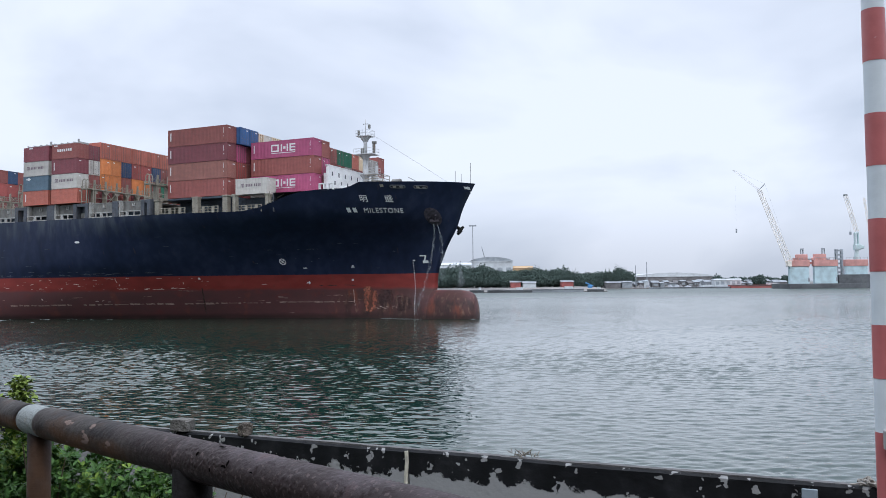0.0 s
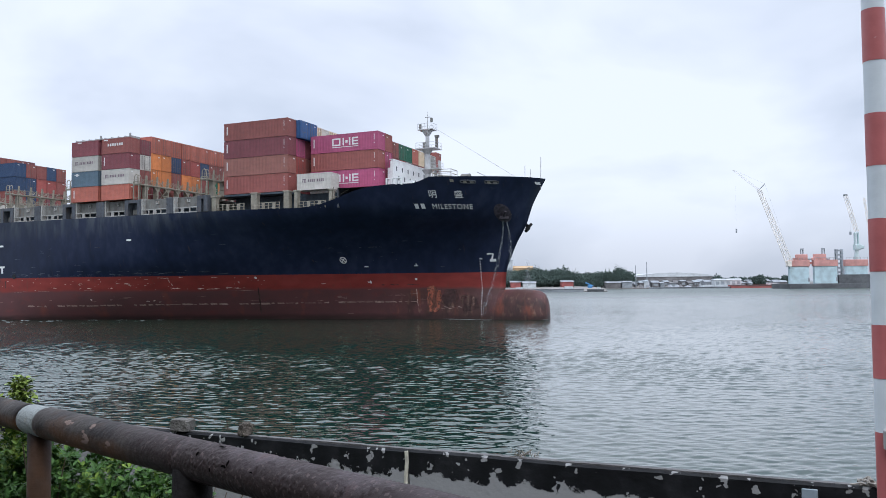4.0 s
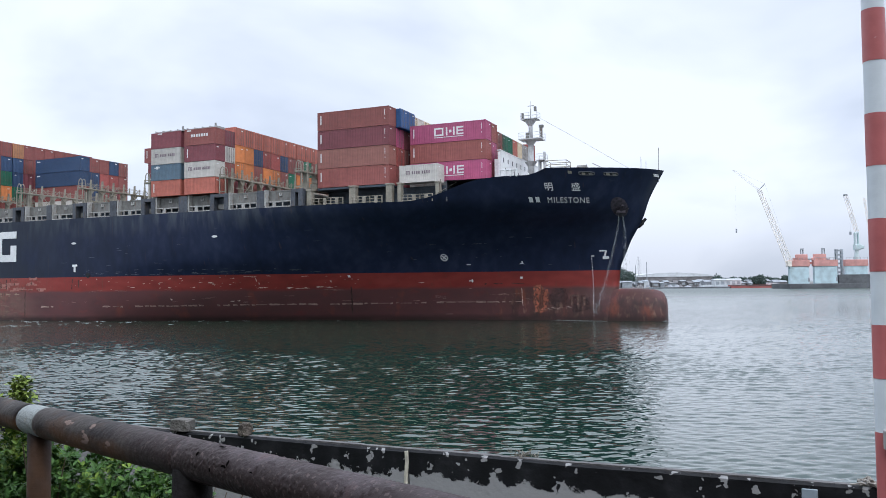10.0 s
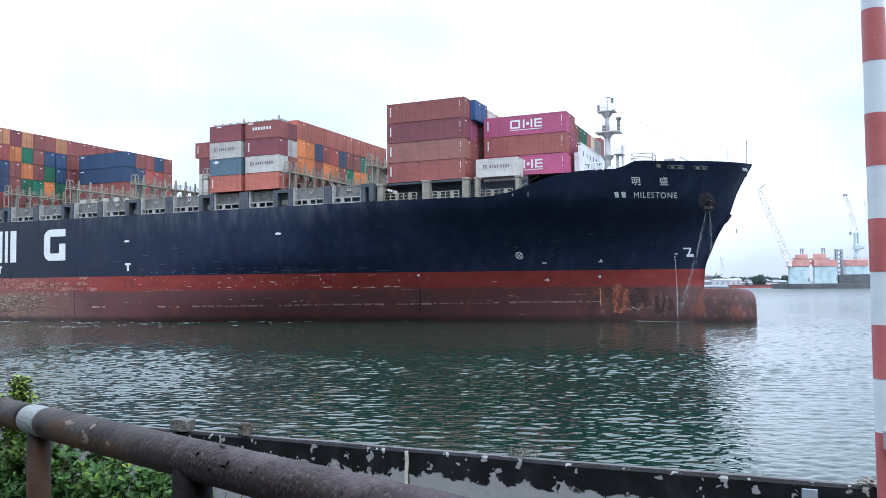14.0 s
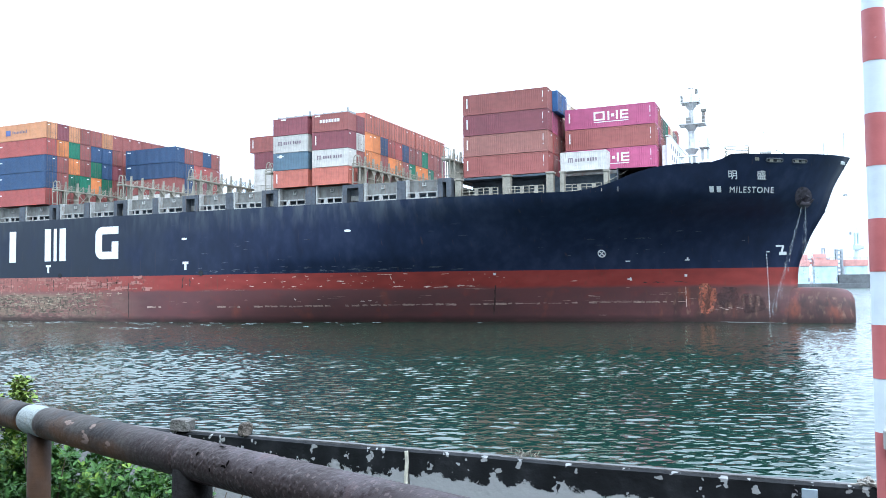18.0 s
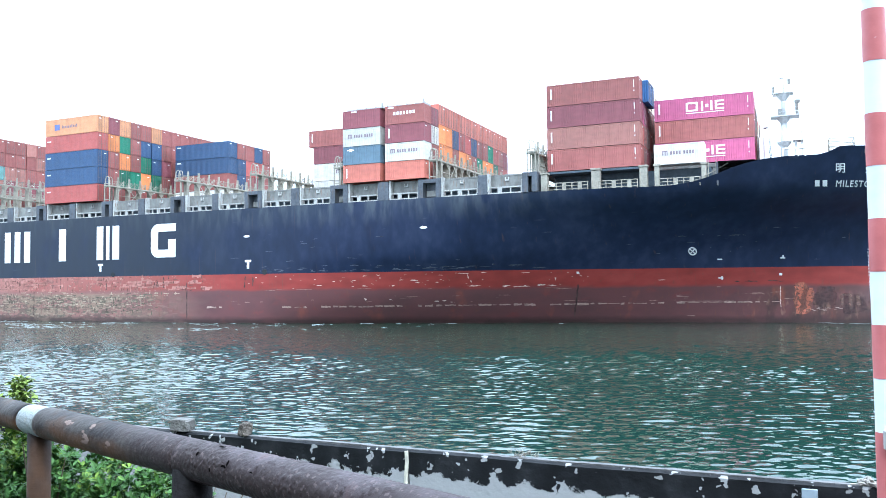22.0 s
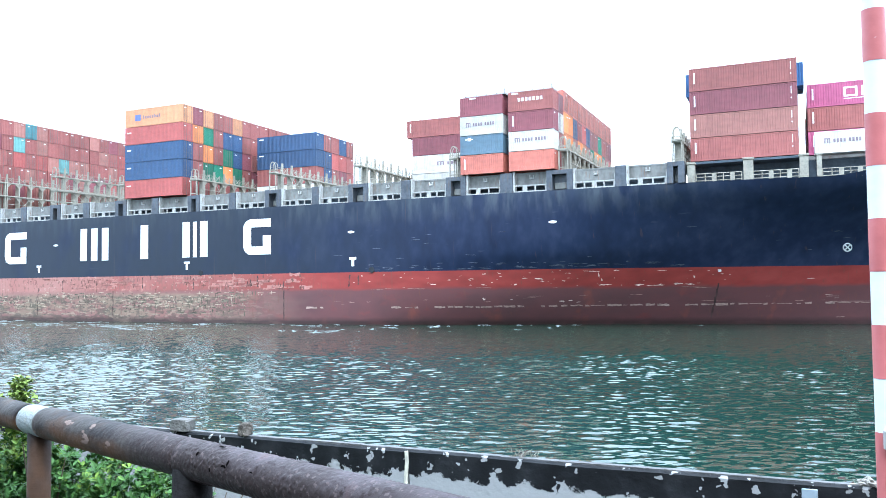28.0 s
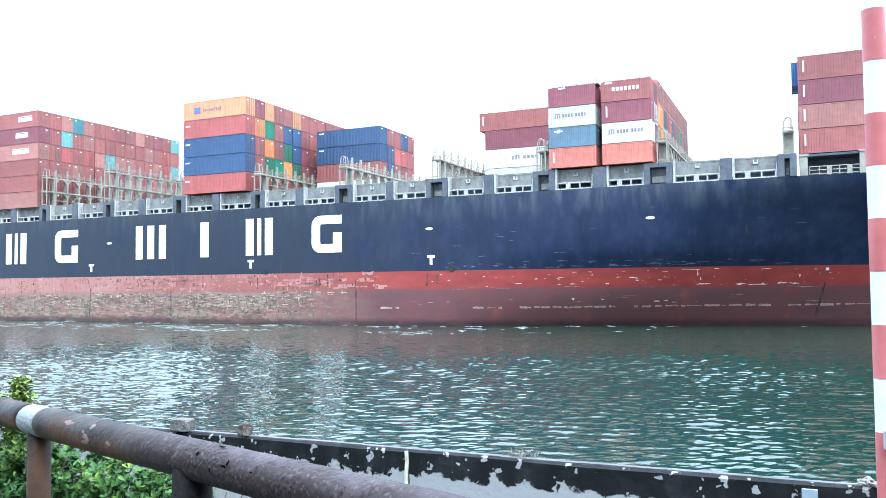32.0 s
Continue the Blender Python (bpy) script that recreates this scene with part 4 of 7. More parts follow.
for i in range(46):
    scrape("chip", rng.uniform(-46, 4), rng.uniform(5.2, 7.3), rng.uniform(0.12, 0.5), rng.uniform(0.05, 0.14), M_CHIP if i % 2 else M_SCRAPE_B)
for i in range(34):
    scrape("scrape", rng.uniform(-50, 30), rng.choice((4.95, 5.05, 3.2, 3.6, 4.0, 2.9, 1.5)) + rng.uniform(-0.12, 0.12), rng.uniform(0.3, 2.2), rng.uniform(0.04, 0.12), M_SCRAPE)
# crust of old fouling on the after body: short flakes lying and standing like loose brickwork
M_CRUST_D = material("dark_olive_crust", (0.088, 0.078, 0.052), 0.9, spread=0.3, scale=3)
M_CRUST_R = material("red_brown_crust", (0.135, 0.060, 0.046), 0.9, spread=0.3, scale=3)
M_CRUST_P = material("tan_crust", (0.345, 0.275, 0.195), 0.9, spread=0.3, scale=3)
M_PINK = material("faded_pink_boot_paint", (0.335, 0.150, 0.122), 0.8, spread=0.25, scale=2)
for name, mat, count, zlo, zhi, wlo, whi, tall in (("faded_patch", M_PINK, 110, 5.1, 7.3, 0.5, 3.2, 0.55), ("faded_patch", M_PINK, 60, 5.0, 7.3, 0.1, 0.3, 1.1),
                                                  ("red_crust", M_CRUST_R, 130, 5.0, 7.2, 0.08, 0.2, 0.8), ("red_crust", M_CRUST_R, 80, 5.0, 7.2, 0.3, 1.3, 0.13),
                                                  ("dark_crust", M_CRUST_D, 330, 1.5, 4.7, 0.2, 1.1, 0.17), ("dark_crust", M_CRUST_D, 230, 1.4, 4.6, 0.07, 0.16, 0.75),
                                                  ("pale_crust", M_CRUST_P, 260, 2.3, 4.9, 0.2, 1.2, 0.15), ("pale_crust", M_CRUST_P, 130, 2.2, 4.8, 0.08, 0.16, 0.6)):
    items = []
    while len(items) < count:
        xx, zz = rng.uniform(-150, -54 if zlo > 4.9 else -59.5), rng.uniform(zlo, zhi)
        if noise.noise(Vector((xx * 0.09, zz * 0.30, 3 if zlo > 4.9 else 9))) + 0.12 * (zz - 3.2 if zlo < 4.9 else 0) + rng.uniform(-0.22, 0.22) > -0.04:
            items.append((xx, zz, rng.uniform(wlo, whi), tall * rng.uniform(0.5, 1.2)))
    blocks(name, mat, items, "flaking crust of old fouling" if "crust" in name else "faded pink patches in the red paint", 0.35, 0.008 if "patch" in name else rng.uniform(0.012, 0.022))
# scuffs along the foot of the navy paint
M_SCUFF = material("pale_scuff", (0.062, 0.070, 0.090), 0.7, spread=0.4, scale=3)
for i in range(60):
    scrape("scuff", rng.uniform(-44, -2), 7.65 + abs(rng.gauss(0, 0.55)), rng.uniform(0.2, 1.8), rng.uniform(0.05, 0.22), M_SCUFF)
for i in range(18):
    scrape("scuff", rng.gauss(24, 5), rng.choice((8.6, 9.6, 10.3, 11.0, 11.6, 12.6)) + rng.uniform(-0.2, 0.2), rng.uniform(0.2, 1.1), rng.uniform(0.05, 0.22), M_SCUFF)
for i in range(10):
    scrape("scuff", rng.uniform(-52, 10), rng.uniform(8.6, 13.0), rng.uniform(0.4, 1.6), rng.uniform(0.04, 0.12), M_SCUFF)
# rust run dark down the boot topping, in line with the frames
M_SEAM = material("dark_rust_run", (0.050, 0.026, 0.022), 0.8, spread=0.3, scale=4)
for x1, x0, z0, z1 in ((-57.9, -57.9, 0.6, 6.3), (2.4, 1.1, 0.8, 5.4), (-92.0, -92.0, 1.0, 5.0), (-109.6, -109.8, 1.0, 5.6), (-75.0, -75.0, 5.2, 7.0), (-46.6, -46.8, 5.4, 7.1), (-45.2, -45.2, 5.7, 7.0), (-62.6, -62.6, 5.5, 7.2), (-64.0, -64.0, 5.5, 6.8), (-85.5, -85.5, 5.4, 7.2), (-103.6, -103.6, 5.0, 7.0)):
    bm = bmesh.new()
    left, right = [], []
    for i in range(11):
        u = i / 10
        z = z0 + (z1 - z0) * u
        xx, w = x0 + (x1 - x0) * u + rng.uniform(-0.06, 0.06), rng.uniform(0.03, 0.13)
        left.append(bm.verts.new(hull_point(xx - w, z, 0.016)[0]))
        right.append(bm.verts.new(hull_point(xx + w, z, 0.016)[0]))
    for i in range(10):
        bm.faces.new((left[i], right[i], right[i + 1], left[i + 1]))
    part("rust_run", bm, M_SEAM, ship)


def ragged(m, scale, lo, hi, most):
    """Breaks a thin coat up, so that the paint below shows through in patches."""
    n, l = m.node_tree.nodes, m.node_tree.links
    tc = n.new("ShaderNodeTexCoord")
    nt = n.new("ShaderNodeTexNoise")
    nt.inputs["Scale"].default_value, nt.inputs["Detail"].default_value, nt.inputs["Roughness"].default_value = scale, 8, 0.65
    l.new(tc.outputs["Object"], nt.inputs["Vector"])
    mr = n.new("ShaderNodeMapRange")
    mr.inputs["From Min"].default_value, mr.inputs["From Max"].default_value, mr.inputs["To Max"].default_value = lo, hi, most
    l.new(nt.outputs["Fac"], mr.inputs["Value"])
    l.new(mr.outputs["Result"], n["Principled BSDF"].inputs["Alpha"])


def stain(name, x, z, w, h, mat, seed, label, out=0.012):
    """A blotch with a wandering rim on the curved plating."""
    bm = bmesh.new()
    rings = [[bm.verts.new(hull_point(x, z, out)[0])]]
    for k in (0.33, 0.66, 1.0):
        ring = []
        for i in range(28):
            a = 2 * math.pi * i / 28
            q = k * (1 + 0.32 * noise.noise(Vector((math.cos(a) * 1.4, math.sin(a) * 1.4, seed))) + 0.16 * noise.noise(Vector((math.cos(a) * 4, math.sin(a) * 4, seed + 5))))
            ring.append(bm.verts.new(hull_point(x + w / 2 * q * math.copysign(abs(math.cos(a)) ** 0.7, math.cos(a)), z + h / 2 * q * math.copysign(abs(math.sin(a)) ** 0.7, math.sin(a)), out)[0]))
        rings.append(ring)
    for i in range(28):
        j = (i + 1) % 28
        bm.faces.new((rings[0][0], rings[1][i], rings[1][j]))
        for a, b in ((rings[1], rings[2]), (rings[2], rings[3])):
            bm.faces.new((a[i], b[i], b[j], a[j]))
    bmesh.ops.recalc_face_normals(bm, faces=bm.faces)
    return part(name, bm, mat, ship, label)


# the blotched fore foot: bright rust, bare dark steel, tan scale
M_ORANGE_RUST = material("bright_orange_rust", (0.36, 0.118, 0.072), 0.85, spread=0.35, scale=1.6, bump=0.3, bump_scale=4)
layer(M_ORANGE_RUST, (0.14, 0.055, 0.040), 1.3, 0.56, 0.66, stretch_v=(1, 1, 0.5), strength=0.7)
M_BARE = material("dull_bare_steel", (0.062, 0.030, 0.030), 0.8, spread=0.35, scale=1.4, bump=0.3, bump_scale=4)
M_TAN = material("tan_scale", (0.275, 0.155, 0.120), 0.9, spread=0.35, scale=2.4, bump=0.3, bump_scale=5)
ragged(M_ORANGE_RUST, 1.5, 0.32, 0.56, 0.85)
ragged(M_BARE, 1.1, 0.38, 0.62, 0.7)
ragged(M_TAN, 2.0, 0.40, 0.62, 0.75)
stain("dark_stain", 33.4, 3.4, 2.9, 2.9, M_BARE, 1.0, "dark bare patch", 0.010)
stain("dark_stain", 36.6, 2.6, 3.2, 2.6, M_BARE, 8.0, "dark bare patch", 0.010)
stain("rust_stain", 30.7, 3.1, 2.4, 4.0, M_ORANGE_RUST, 2.0, "bright orange rust patch", 0.014)
stain("rust_stain", 30.3, 4.9, 1.5, 1.0, M_ORANGE_RUST, 4.0, "bright orange rust patch", 0.018)
for x, z, w, h, sd in ((35.3, 2.9, 0.5, 1.9, 3.0), (36.3, 2.7, 0.45, 1.7, 6.0), (37.2, 2.9, 0.5, 1.7, 7.0), (38.5, 2.4, 0.5, 1.2, 9.0), (35.9, 3.7, 1.3, 0.35, 11.0)):
    stain("tan_stain", x, z, w, h, M_TAN, sd, "tan scale patch", 0.016)
for i in range(12):
    x = 30.9 + 0.38 * i
    scrape("chip", x, 1.62 + 0.14 * ((i * 5) % 3) + 0.012 * i, 0.5, 0.10, M_CHIP)
for x, w in ((24.4, 1.6), (22.6, 0.7), (27.4, 1.9)):
    scrape("rust_run", x, 5.62, w, 0.22, M_SEAM)
blocks("draught_line", M_CHIP, [(27.9, z, 0.06, 0.36) for z in (2.3, 2.7, 3.1, 3.5, 3.9, 4.3, 4.7)], "faint white draught scale", 0.1)

# ---- containers ----
FEET40, FEET20, TALL, LOW, WIDE = 12.19, 6.06, 2.87, 2.575, 2.42


def container_mesh(length, height, colour, doors):
    """Corrugated steel box: rails, corner posts and castings, folded side panels, ribbed roof."""
    bm = bmesh.new()
    L, W, H = length / 2, WIDE / 2, height
    for sx in (-1, 1):
        for sy in (-1, 1):
            x0, x1 = sorted((sx * L, sx * (L - 0.15)))
            y0, y1 = sorted((sy * W, sy * (W - 0.13)))
            box(bm, x0, x1, y0, y1, 0.02, H - 0.01)
    for sy in (-1, 1):
        y0, y1 = sorted((sy * (W - 0.008), sy * (W - 0.10)))
        box(bm, -L + 0.15, L - 0.15, y0, y1, 0.03, 0.20)
        box(bm, -L + 0.15, L - 0.15, y0, y1, H - 0.13, H - 0.02)
    for sx in (-1, 1):
        x0, x1 = sorted((sx * (L - 0.008), sx * (L - 0.11)))
        box(bm, x0, x1, -W + 0.13, W - 0.13, 0.03, 0.19)
        box(bm, x0, x1, -W + 0.13, W - 0.13, H - 0.14, H - 0.02)

    def folded(a, b, outer, inner, place):
        n = int((b - a) / 0.28)
        step = (b - a) / n
        pts = []
        for i in range(n):
            s = a + i * step
            pts += [(s, outer), (s + step * 0.26, outer), (s + step * 0.5, inner), (s + step * 0.76, inner)]
        pts.append((b, outer))
        prev = None
        for u, w in pts:
            cur = (bm.verts.new(place(u, w, 0.19)), bm.verts.new(place(u, w, H - 0.12)))
            if prev:
                bm.faces.new((prev[0], cur[0], cur[1], prev[1]))
            prev = cur

    folded(-L + 0.15, L - 0.15, W - 0.012, W - 0.048, lambda u, w, z: (u, -w, z))
    folded(-L + 0.15, L - 0.15, W - 0.012, W - 0.048, lambda u, w, z: (-u, w, z))
    folded(-W + 0.13, W - 0.13, L - 0.02, L - 0.065, lambda u, w, z: (-w, -u, z))
    if not doors:
        folded(-W + 0.13, W - 0.13, L - 0.02, L - 0.065, lambda u, w, z: (w, u, z))
    v = [bm.verts.new(p) for p in ((-L + 0.1, -W + 0.08, H - 0.05), (L - 0.1, -W + 0.08, H - 0.05), (L - 0.1, W - 0.08, H - 0.05), (-L + 0.1, W - 0.08, H - 0.05))]
    bm.faces.new(v)
    v = [bm.verts.new(p) for p in ((-L + 0.1, -W + 0.08, 0.1), (L - 0.1, -W + 0.08, 0.1), (L - 0.1, W - 0.08, 0.1), (-L + 0.1, W - 0.08, 0.1))]
    bm.faces.new(v[::-1])
    return mesh_of(bm, "body", MAT[colour])


def door_mesh(height, colour):
    bm = bmesh.new()
    w = WIDE / 2 - 0.14
    box(bm, -0.05, 0.0, 0.01, w, 0.2, height - 0.15, 0.01)
    for z in (0.32, 0.34 + (height - 0.6) / 3, 0.34 + 2 * (height - 0.6) / 3):
        box(bm, 0.0, 0.022, 0.09, w - 0.08, z, z + (height - 0.75) / 3 - 0.08)
    return mesh_of(bm, "door", MAT[colour])


def rod_mesh(height):
    bm = bmesh.new()
    tube(bm, (0.05, 0, 0.1), (0.05, 0, height - 0.08), 0.022, 6)
    box(bm, 0.02, 0.07, -0.05, 0.05, 0.22, 0.32)
    box(bm, 0.02, 0.07, -0.05, 0.05, height - 0.32, height - 0.22)
    box(bm, 0.04, 0.06, -0.2, 0.03, 1.0, 1.04)
    return mesh_of(bm, "lock_rod", M_ROD)


CACHE = {}
CARGO = []
cargo_rng = random.Random(11)
SMALL = {"band": boxes((-0.09, 0.09, -0.012, 0.0, 0, 1.35)), "tag": boxes((0.0, 0.012, -0.22, 0.22, 0, 0.14)), "dash": boxes((-0.04, 0.04, -0.012, 0, 0, 0.9)), "dot": boxes((-0.05, 0.05, -0.012, 0, -0.55, -0.4)), "code": boxes((-0.45, 0.45, -0.012, 0, 0, 0.2))}
SMALL = {k: mesh_of(v, "marking", M_MARK) for k, v in SMALL.items()}


def cached(key, make):
    if key not in CACHE:
        CACHE[key] = make()
    return CACHE[key]


def container(x_aft, y_out, z, colour, length=FEET40, height=TALL, doors=None, side=False, note=""):
    """One container; x_aft its after end, y_out its starboard face, z its base, all in the ship's space."""
    doors = cargo_rng.random() < 0.55 if doors is None else doors
    feet = "forty-foot" if length > 7 else "twenty-foot"
    ob = thing("shipping_container", f"{PAINT_WORDS[colour]} corrugated steel {feet} container{note} stacked on the ship", "container", "containers stacked on the ship")
    part("body", cached((length, height, colour, doors), lambda: container_mesh(length, height, colour, doors)), None, ob)
    L = length / 2
    if doors:
        for s in (-1, 1):
            d = part("door", cached(("door", height, colour), lambda: door_mesh(height, colour)), None, ob)
            d.location, d.scale = (L - 0.01, 0, 0), (1, s, 1)
            for y in (0.28, 0.82):
                part("lock_rod", cached(("rod", height), lambda: rod_mesh(height)), None, d, "dull zinc lock rod").location = (0, y, 0)
    if cargo_rng.random() < 0.75:
        t = part("marking", SMALL["tag"], None, ob)
        t.location = (L + 0.015, cargo_rng.choice((-0.6, 0.5, 0.55)), height - cargo_rng.choice((0.5, 0.55, 0.62)))
    if side:
        t = part("marking", SMALL["band"], None, ob, "white lettering bars")
        t.location = (-L + 0.62, -WIDE / 2 - 0.002, height - 1.9)
        for bar in ("dash", "dot"):
            t = part("marking", SMALL[bar], None, ob, "white lettering bars")
            t.location = (L - 0.65, -WIDE / 2 - 0.002, height - 1.35)
    ob["at"] = (x_aft + L, y_out + WIDE / 2, z)
    CARGO.append((ob, Matrix.Translation((x_aft + L, y_out + WIDE / 2, z))))
    return ob


def decal(ob, mat, dims, label):
    """Plain shapes on the starboard face of a container: x0, x1, z0, z1."""
    for x0, x1, z0, z1 in dims:
        bm = bmesh.new()
        box(bm, x0, x1, -WIDE / 2 - 0.012, -WIDE / 2 + 0.002, z0, z1)
        part("marking", bm, mat, ob, label)


def emblem_bars(ob, x0, s, mat=M_MARK_MAUVE):
    """A square emblem and two rows of bars where the owner's lettering stands."""
    decal(ob, mat, [(x0, x0 + 0.10 * s, 1.15, 1.75), (x0 + 0.1 * s, x0 + 0.5 * s, 1.63, 1.75), (x0 + 0.22 * s, x0 + 0.32 * s, 1.15, 1.63), (x0 + 0.42 * s, x0 + 0.5 * s, 1.15, 1.63)], "faded mauve square emblem")
    decal(ob, mat, [(x0 + (a + 0.27 * k) * s, x0 + (a + 0.27 * k + 0.17) * s, 1.22, 1.65) for a in (0.75, 2.0) for k in range(4)], "faded mauve lettering bars")


def stack(x_aft, y, z, colours, length=FEET40, height=TALL, **kw):
    made = []
    for c in colours:
        made.append(container(x_aft, y, z, c, length, height, **kw))
        z += height + 0.025
    return made


def row_y(i, start=-19.85):
    """Starboard face of row i; the rows stand in groups of five on the hatch covers."""
    return start + 2.48 * i + (0.12 if i >= 5 else 0) + (0.12 if i >= 9 else 0)


# bay forward of the breakwater's lee, three tiers
bay = stack(13.3, -11.14, 20.92, ("pink", "brown", "pink"), doors=False, side=True)
for ob in (bay[0], bay[2]):
    decal(ob, M_MARK, [(-2.1, -1.85, 1.0, 2.2), (-0.85, -0.6, 1.0, 2.2), (-1.85, -0.85, 1.0, 1.22), (-1.85, -0.85, 1.98, 2.2)], "white square ring emblem")
    decal(ob, M_MARK, [(-0.2, 0.05, 1.0, 2.2), (0.95, 1.2, 1.0, 2.2), (0.3, 0.7, 1.4, 1.8), (1.5, 1.75, 1.0, 2.2), (1.75, 2.6, 1.98, 2.2), (1.75, 2.6, 1.5, 1.7), (1.75, 2.6, 1.0, 1.22)], "white block shapes")
    decal(ob, M_MARK, [(-2.1, 2.6, 0.72, 0.82)], "thin white line")
stack(13.3, -8.6, 20.92, ("maroon", "pink", "brown"))
for i, cols in enumerate((("brown", "brown", "brown"), ("maroon", "brown", "green"), ("brown", "grey", "green"), ("brown", "brown", "rust"), ("brown", "brown", "cream"), ("brown", "grey", "grey"), ("brown", "brown", "grey"))):
    stack(13.3, -6.1 + 2.5 * i, 20.92, cols, height=LOW)
stack(13.3, 11.4, 20.92, ("brown", "maroon", "brown"))
bx = container(13.85, -16.0, 20.3, "white", FEET20, LOW, doors=False)
emblem_bars(bx, -2.0, 1.28)

# next bay, four tiers
stack(0.0, -16.05, 20.38, ("brown", "tan", "maroon", "brown"), doors=False, side=True)
stack(0.0, -13.5, 20.38, ("brown", "red", "pink"), doors=True)
container(-0.7, -13.5, 20.38 + 3 * 2.895, "royal", 13.6, TALL, doors=True)
stack(0.0, -11.0, 20.38, ("maroon", "brown", "maroon"))
container(-0.7, -11.0, 20.38 + 3 * 2.895, "royal", 13.6, TALL, doors=True)
for i, cols in enumerate((("brown", "brown", "brown", "cream"), ("brown", "tan", "brown", "white"), ("maroon", "brown", "rust", "cream"), ("brown", "brown", "brown", "grey"), ("brown", "maroon", "brown", "brown"), ("brown", "brown", "tan", "maroon"), ("brown", "rust", "brown", "brown"), ("brown", "brown", "brown", "brown"), ("maroon", "brown", "brown", "brown"), ("brown", "brown", "maroon", "brown"))):
    stack(0.0, -8.5 + 2.5 * i, 20.38, cols)

# bay of twenty-foot boxes outboard, forty-foot boxes inboard
aft = stack(-29.2, -19.9, 20.2, ("rust", "steel", "white", "maroon"), FEET20, LOW, doors=False)
fore = stack(-22.35, -19.9, 20.2, ("rust", "white", "maroon", "brown"), FEET20, LOW, doors=False)
emblem_bars(aft[2], -2.2, 1.35)
emblem_bars(fore[1], -2.2, 1.4)
decal(fore[3], M_MARK, [(-1.7 + 0.5 * k, -1.7 + 0.5 * k + 0.33, 1.3, 1.75) for k in range(7)], "white lettering bars")
decal(aft[1], M_MARK, [(-2.3, -1.2, 2.0, 2.15), (-1.95, -1.5, 1.85, 2.3)], "white emblem")
for ob in (aft[0], fore[2]):
    t = part("marking", SMALL["band"], None, ob, "white lettering bars")
    t.location = (-2.4, -WIDE / 2 - 0.002, 0.7)
for ob in (aft[3], fore[3]):
    t = part("marking", SMALL["code"], None, ob, "white lettering bars")
    t.location = (-2.1 if ob is fore[3] else -1.2, -WIDE / 2 - 0.002, 2.25)
stack(-29.2, -17.4, 20.2, ("brown", "brown", "white", "maroon"), FEET20, LOW)
stack(-22.35, -17.4, 20.2, ("brown", "brown", "white", "maroon"), FEET20, LOW)
for i, (a, b) in enumerate((("orange", "orange"), ("orange", "orange"), ("brown", "blue"), ("orange", "red"), ("orange", "red"), ("brown", "blue"), ("green", "brown"), ("orange", "brown"), ("orange", "green"), ("green", "brown"), ("brown", "brown"), ("brown", "maroon"))):
    stack(-28.5, row_y(i + 2), 20.2, ("brown" if i % 3 else "maroon", a, b), height=2.78)
    ob = container(-28.5, row_y(i + 2), 20.2 + 3 * 2.805, "rust", FEET40, 2.87, doors=True)
# racks laid on top of the outer stacks
for x0, y in ((-28.6, -19.5), (-22.2, -19.4)):
    bm = bmesh.new()
    box(bm, 0, 5.8, -0.1, 2.0, 0.0, 0.18)
    for dx in (0.0, 1.5, 3.0, 4.5, 5.6):
        box(bm, dx, dx + 0.12, -0.15, 2.1, 0.18, 0.34)
    box(bm, 5.5, 5.75, -0.1, 0.1, 0.2, 0.75)
    ob = tagged(new("folded_rack", mesh_of(bm, "folded_rack", M_STEEL)), "grey folded steel rack lying on containers", "rack", "racks on the containers")
    CARGO.append((ob, Matrix.Translation((x0, y, 20.2 + 4 * 2.6 - 0.02))))

# half-empty bays
d = stack(-43.35, -5.8, 20.05, ("white", "white", "maroon"), height=TALL, doors=False)
emblem_bars(d[1], -1.8, 2.3)
emblem_bars(d[0], -1.8, 2.3)
container(-44.25, -5.8, 20.05 + 3 * 2.895, "brown", 13.6, 2.75, doors=False, side=True)
stack(-43.35, -3.3, 20.05, ("brown", "brown", "maroon", "brown"))
stack(-43.35, -0.8, 20.05, ("brown", "maroon", "brown", "brown"))
for i, cols in enumerate((("white", "brown", "blue", "blue"), ("white", "blue", "blue", "brown"), ("brown", "brown", "red", "brown"), ("brown", "maroon", "red", "blue"), ("brown", "brown", "brown", "brown"))):
    s4 = stack(-74.4, -4.4 + 2.5 * i, 20.1, cols, doors=None if i else False, side=False)
    if i == 0:
        for ob in s4[2:]:
            t = part("marking", SMALL["code"], None, ob, "white lettering bars")
            t.location = (-5.2, -WIDE / 2 - 0.002, 2.3)

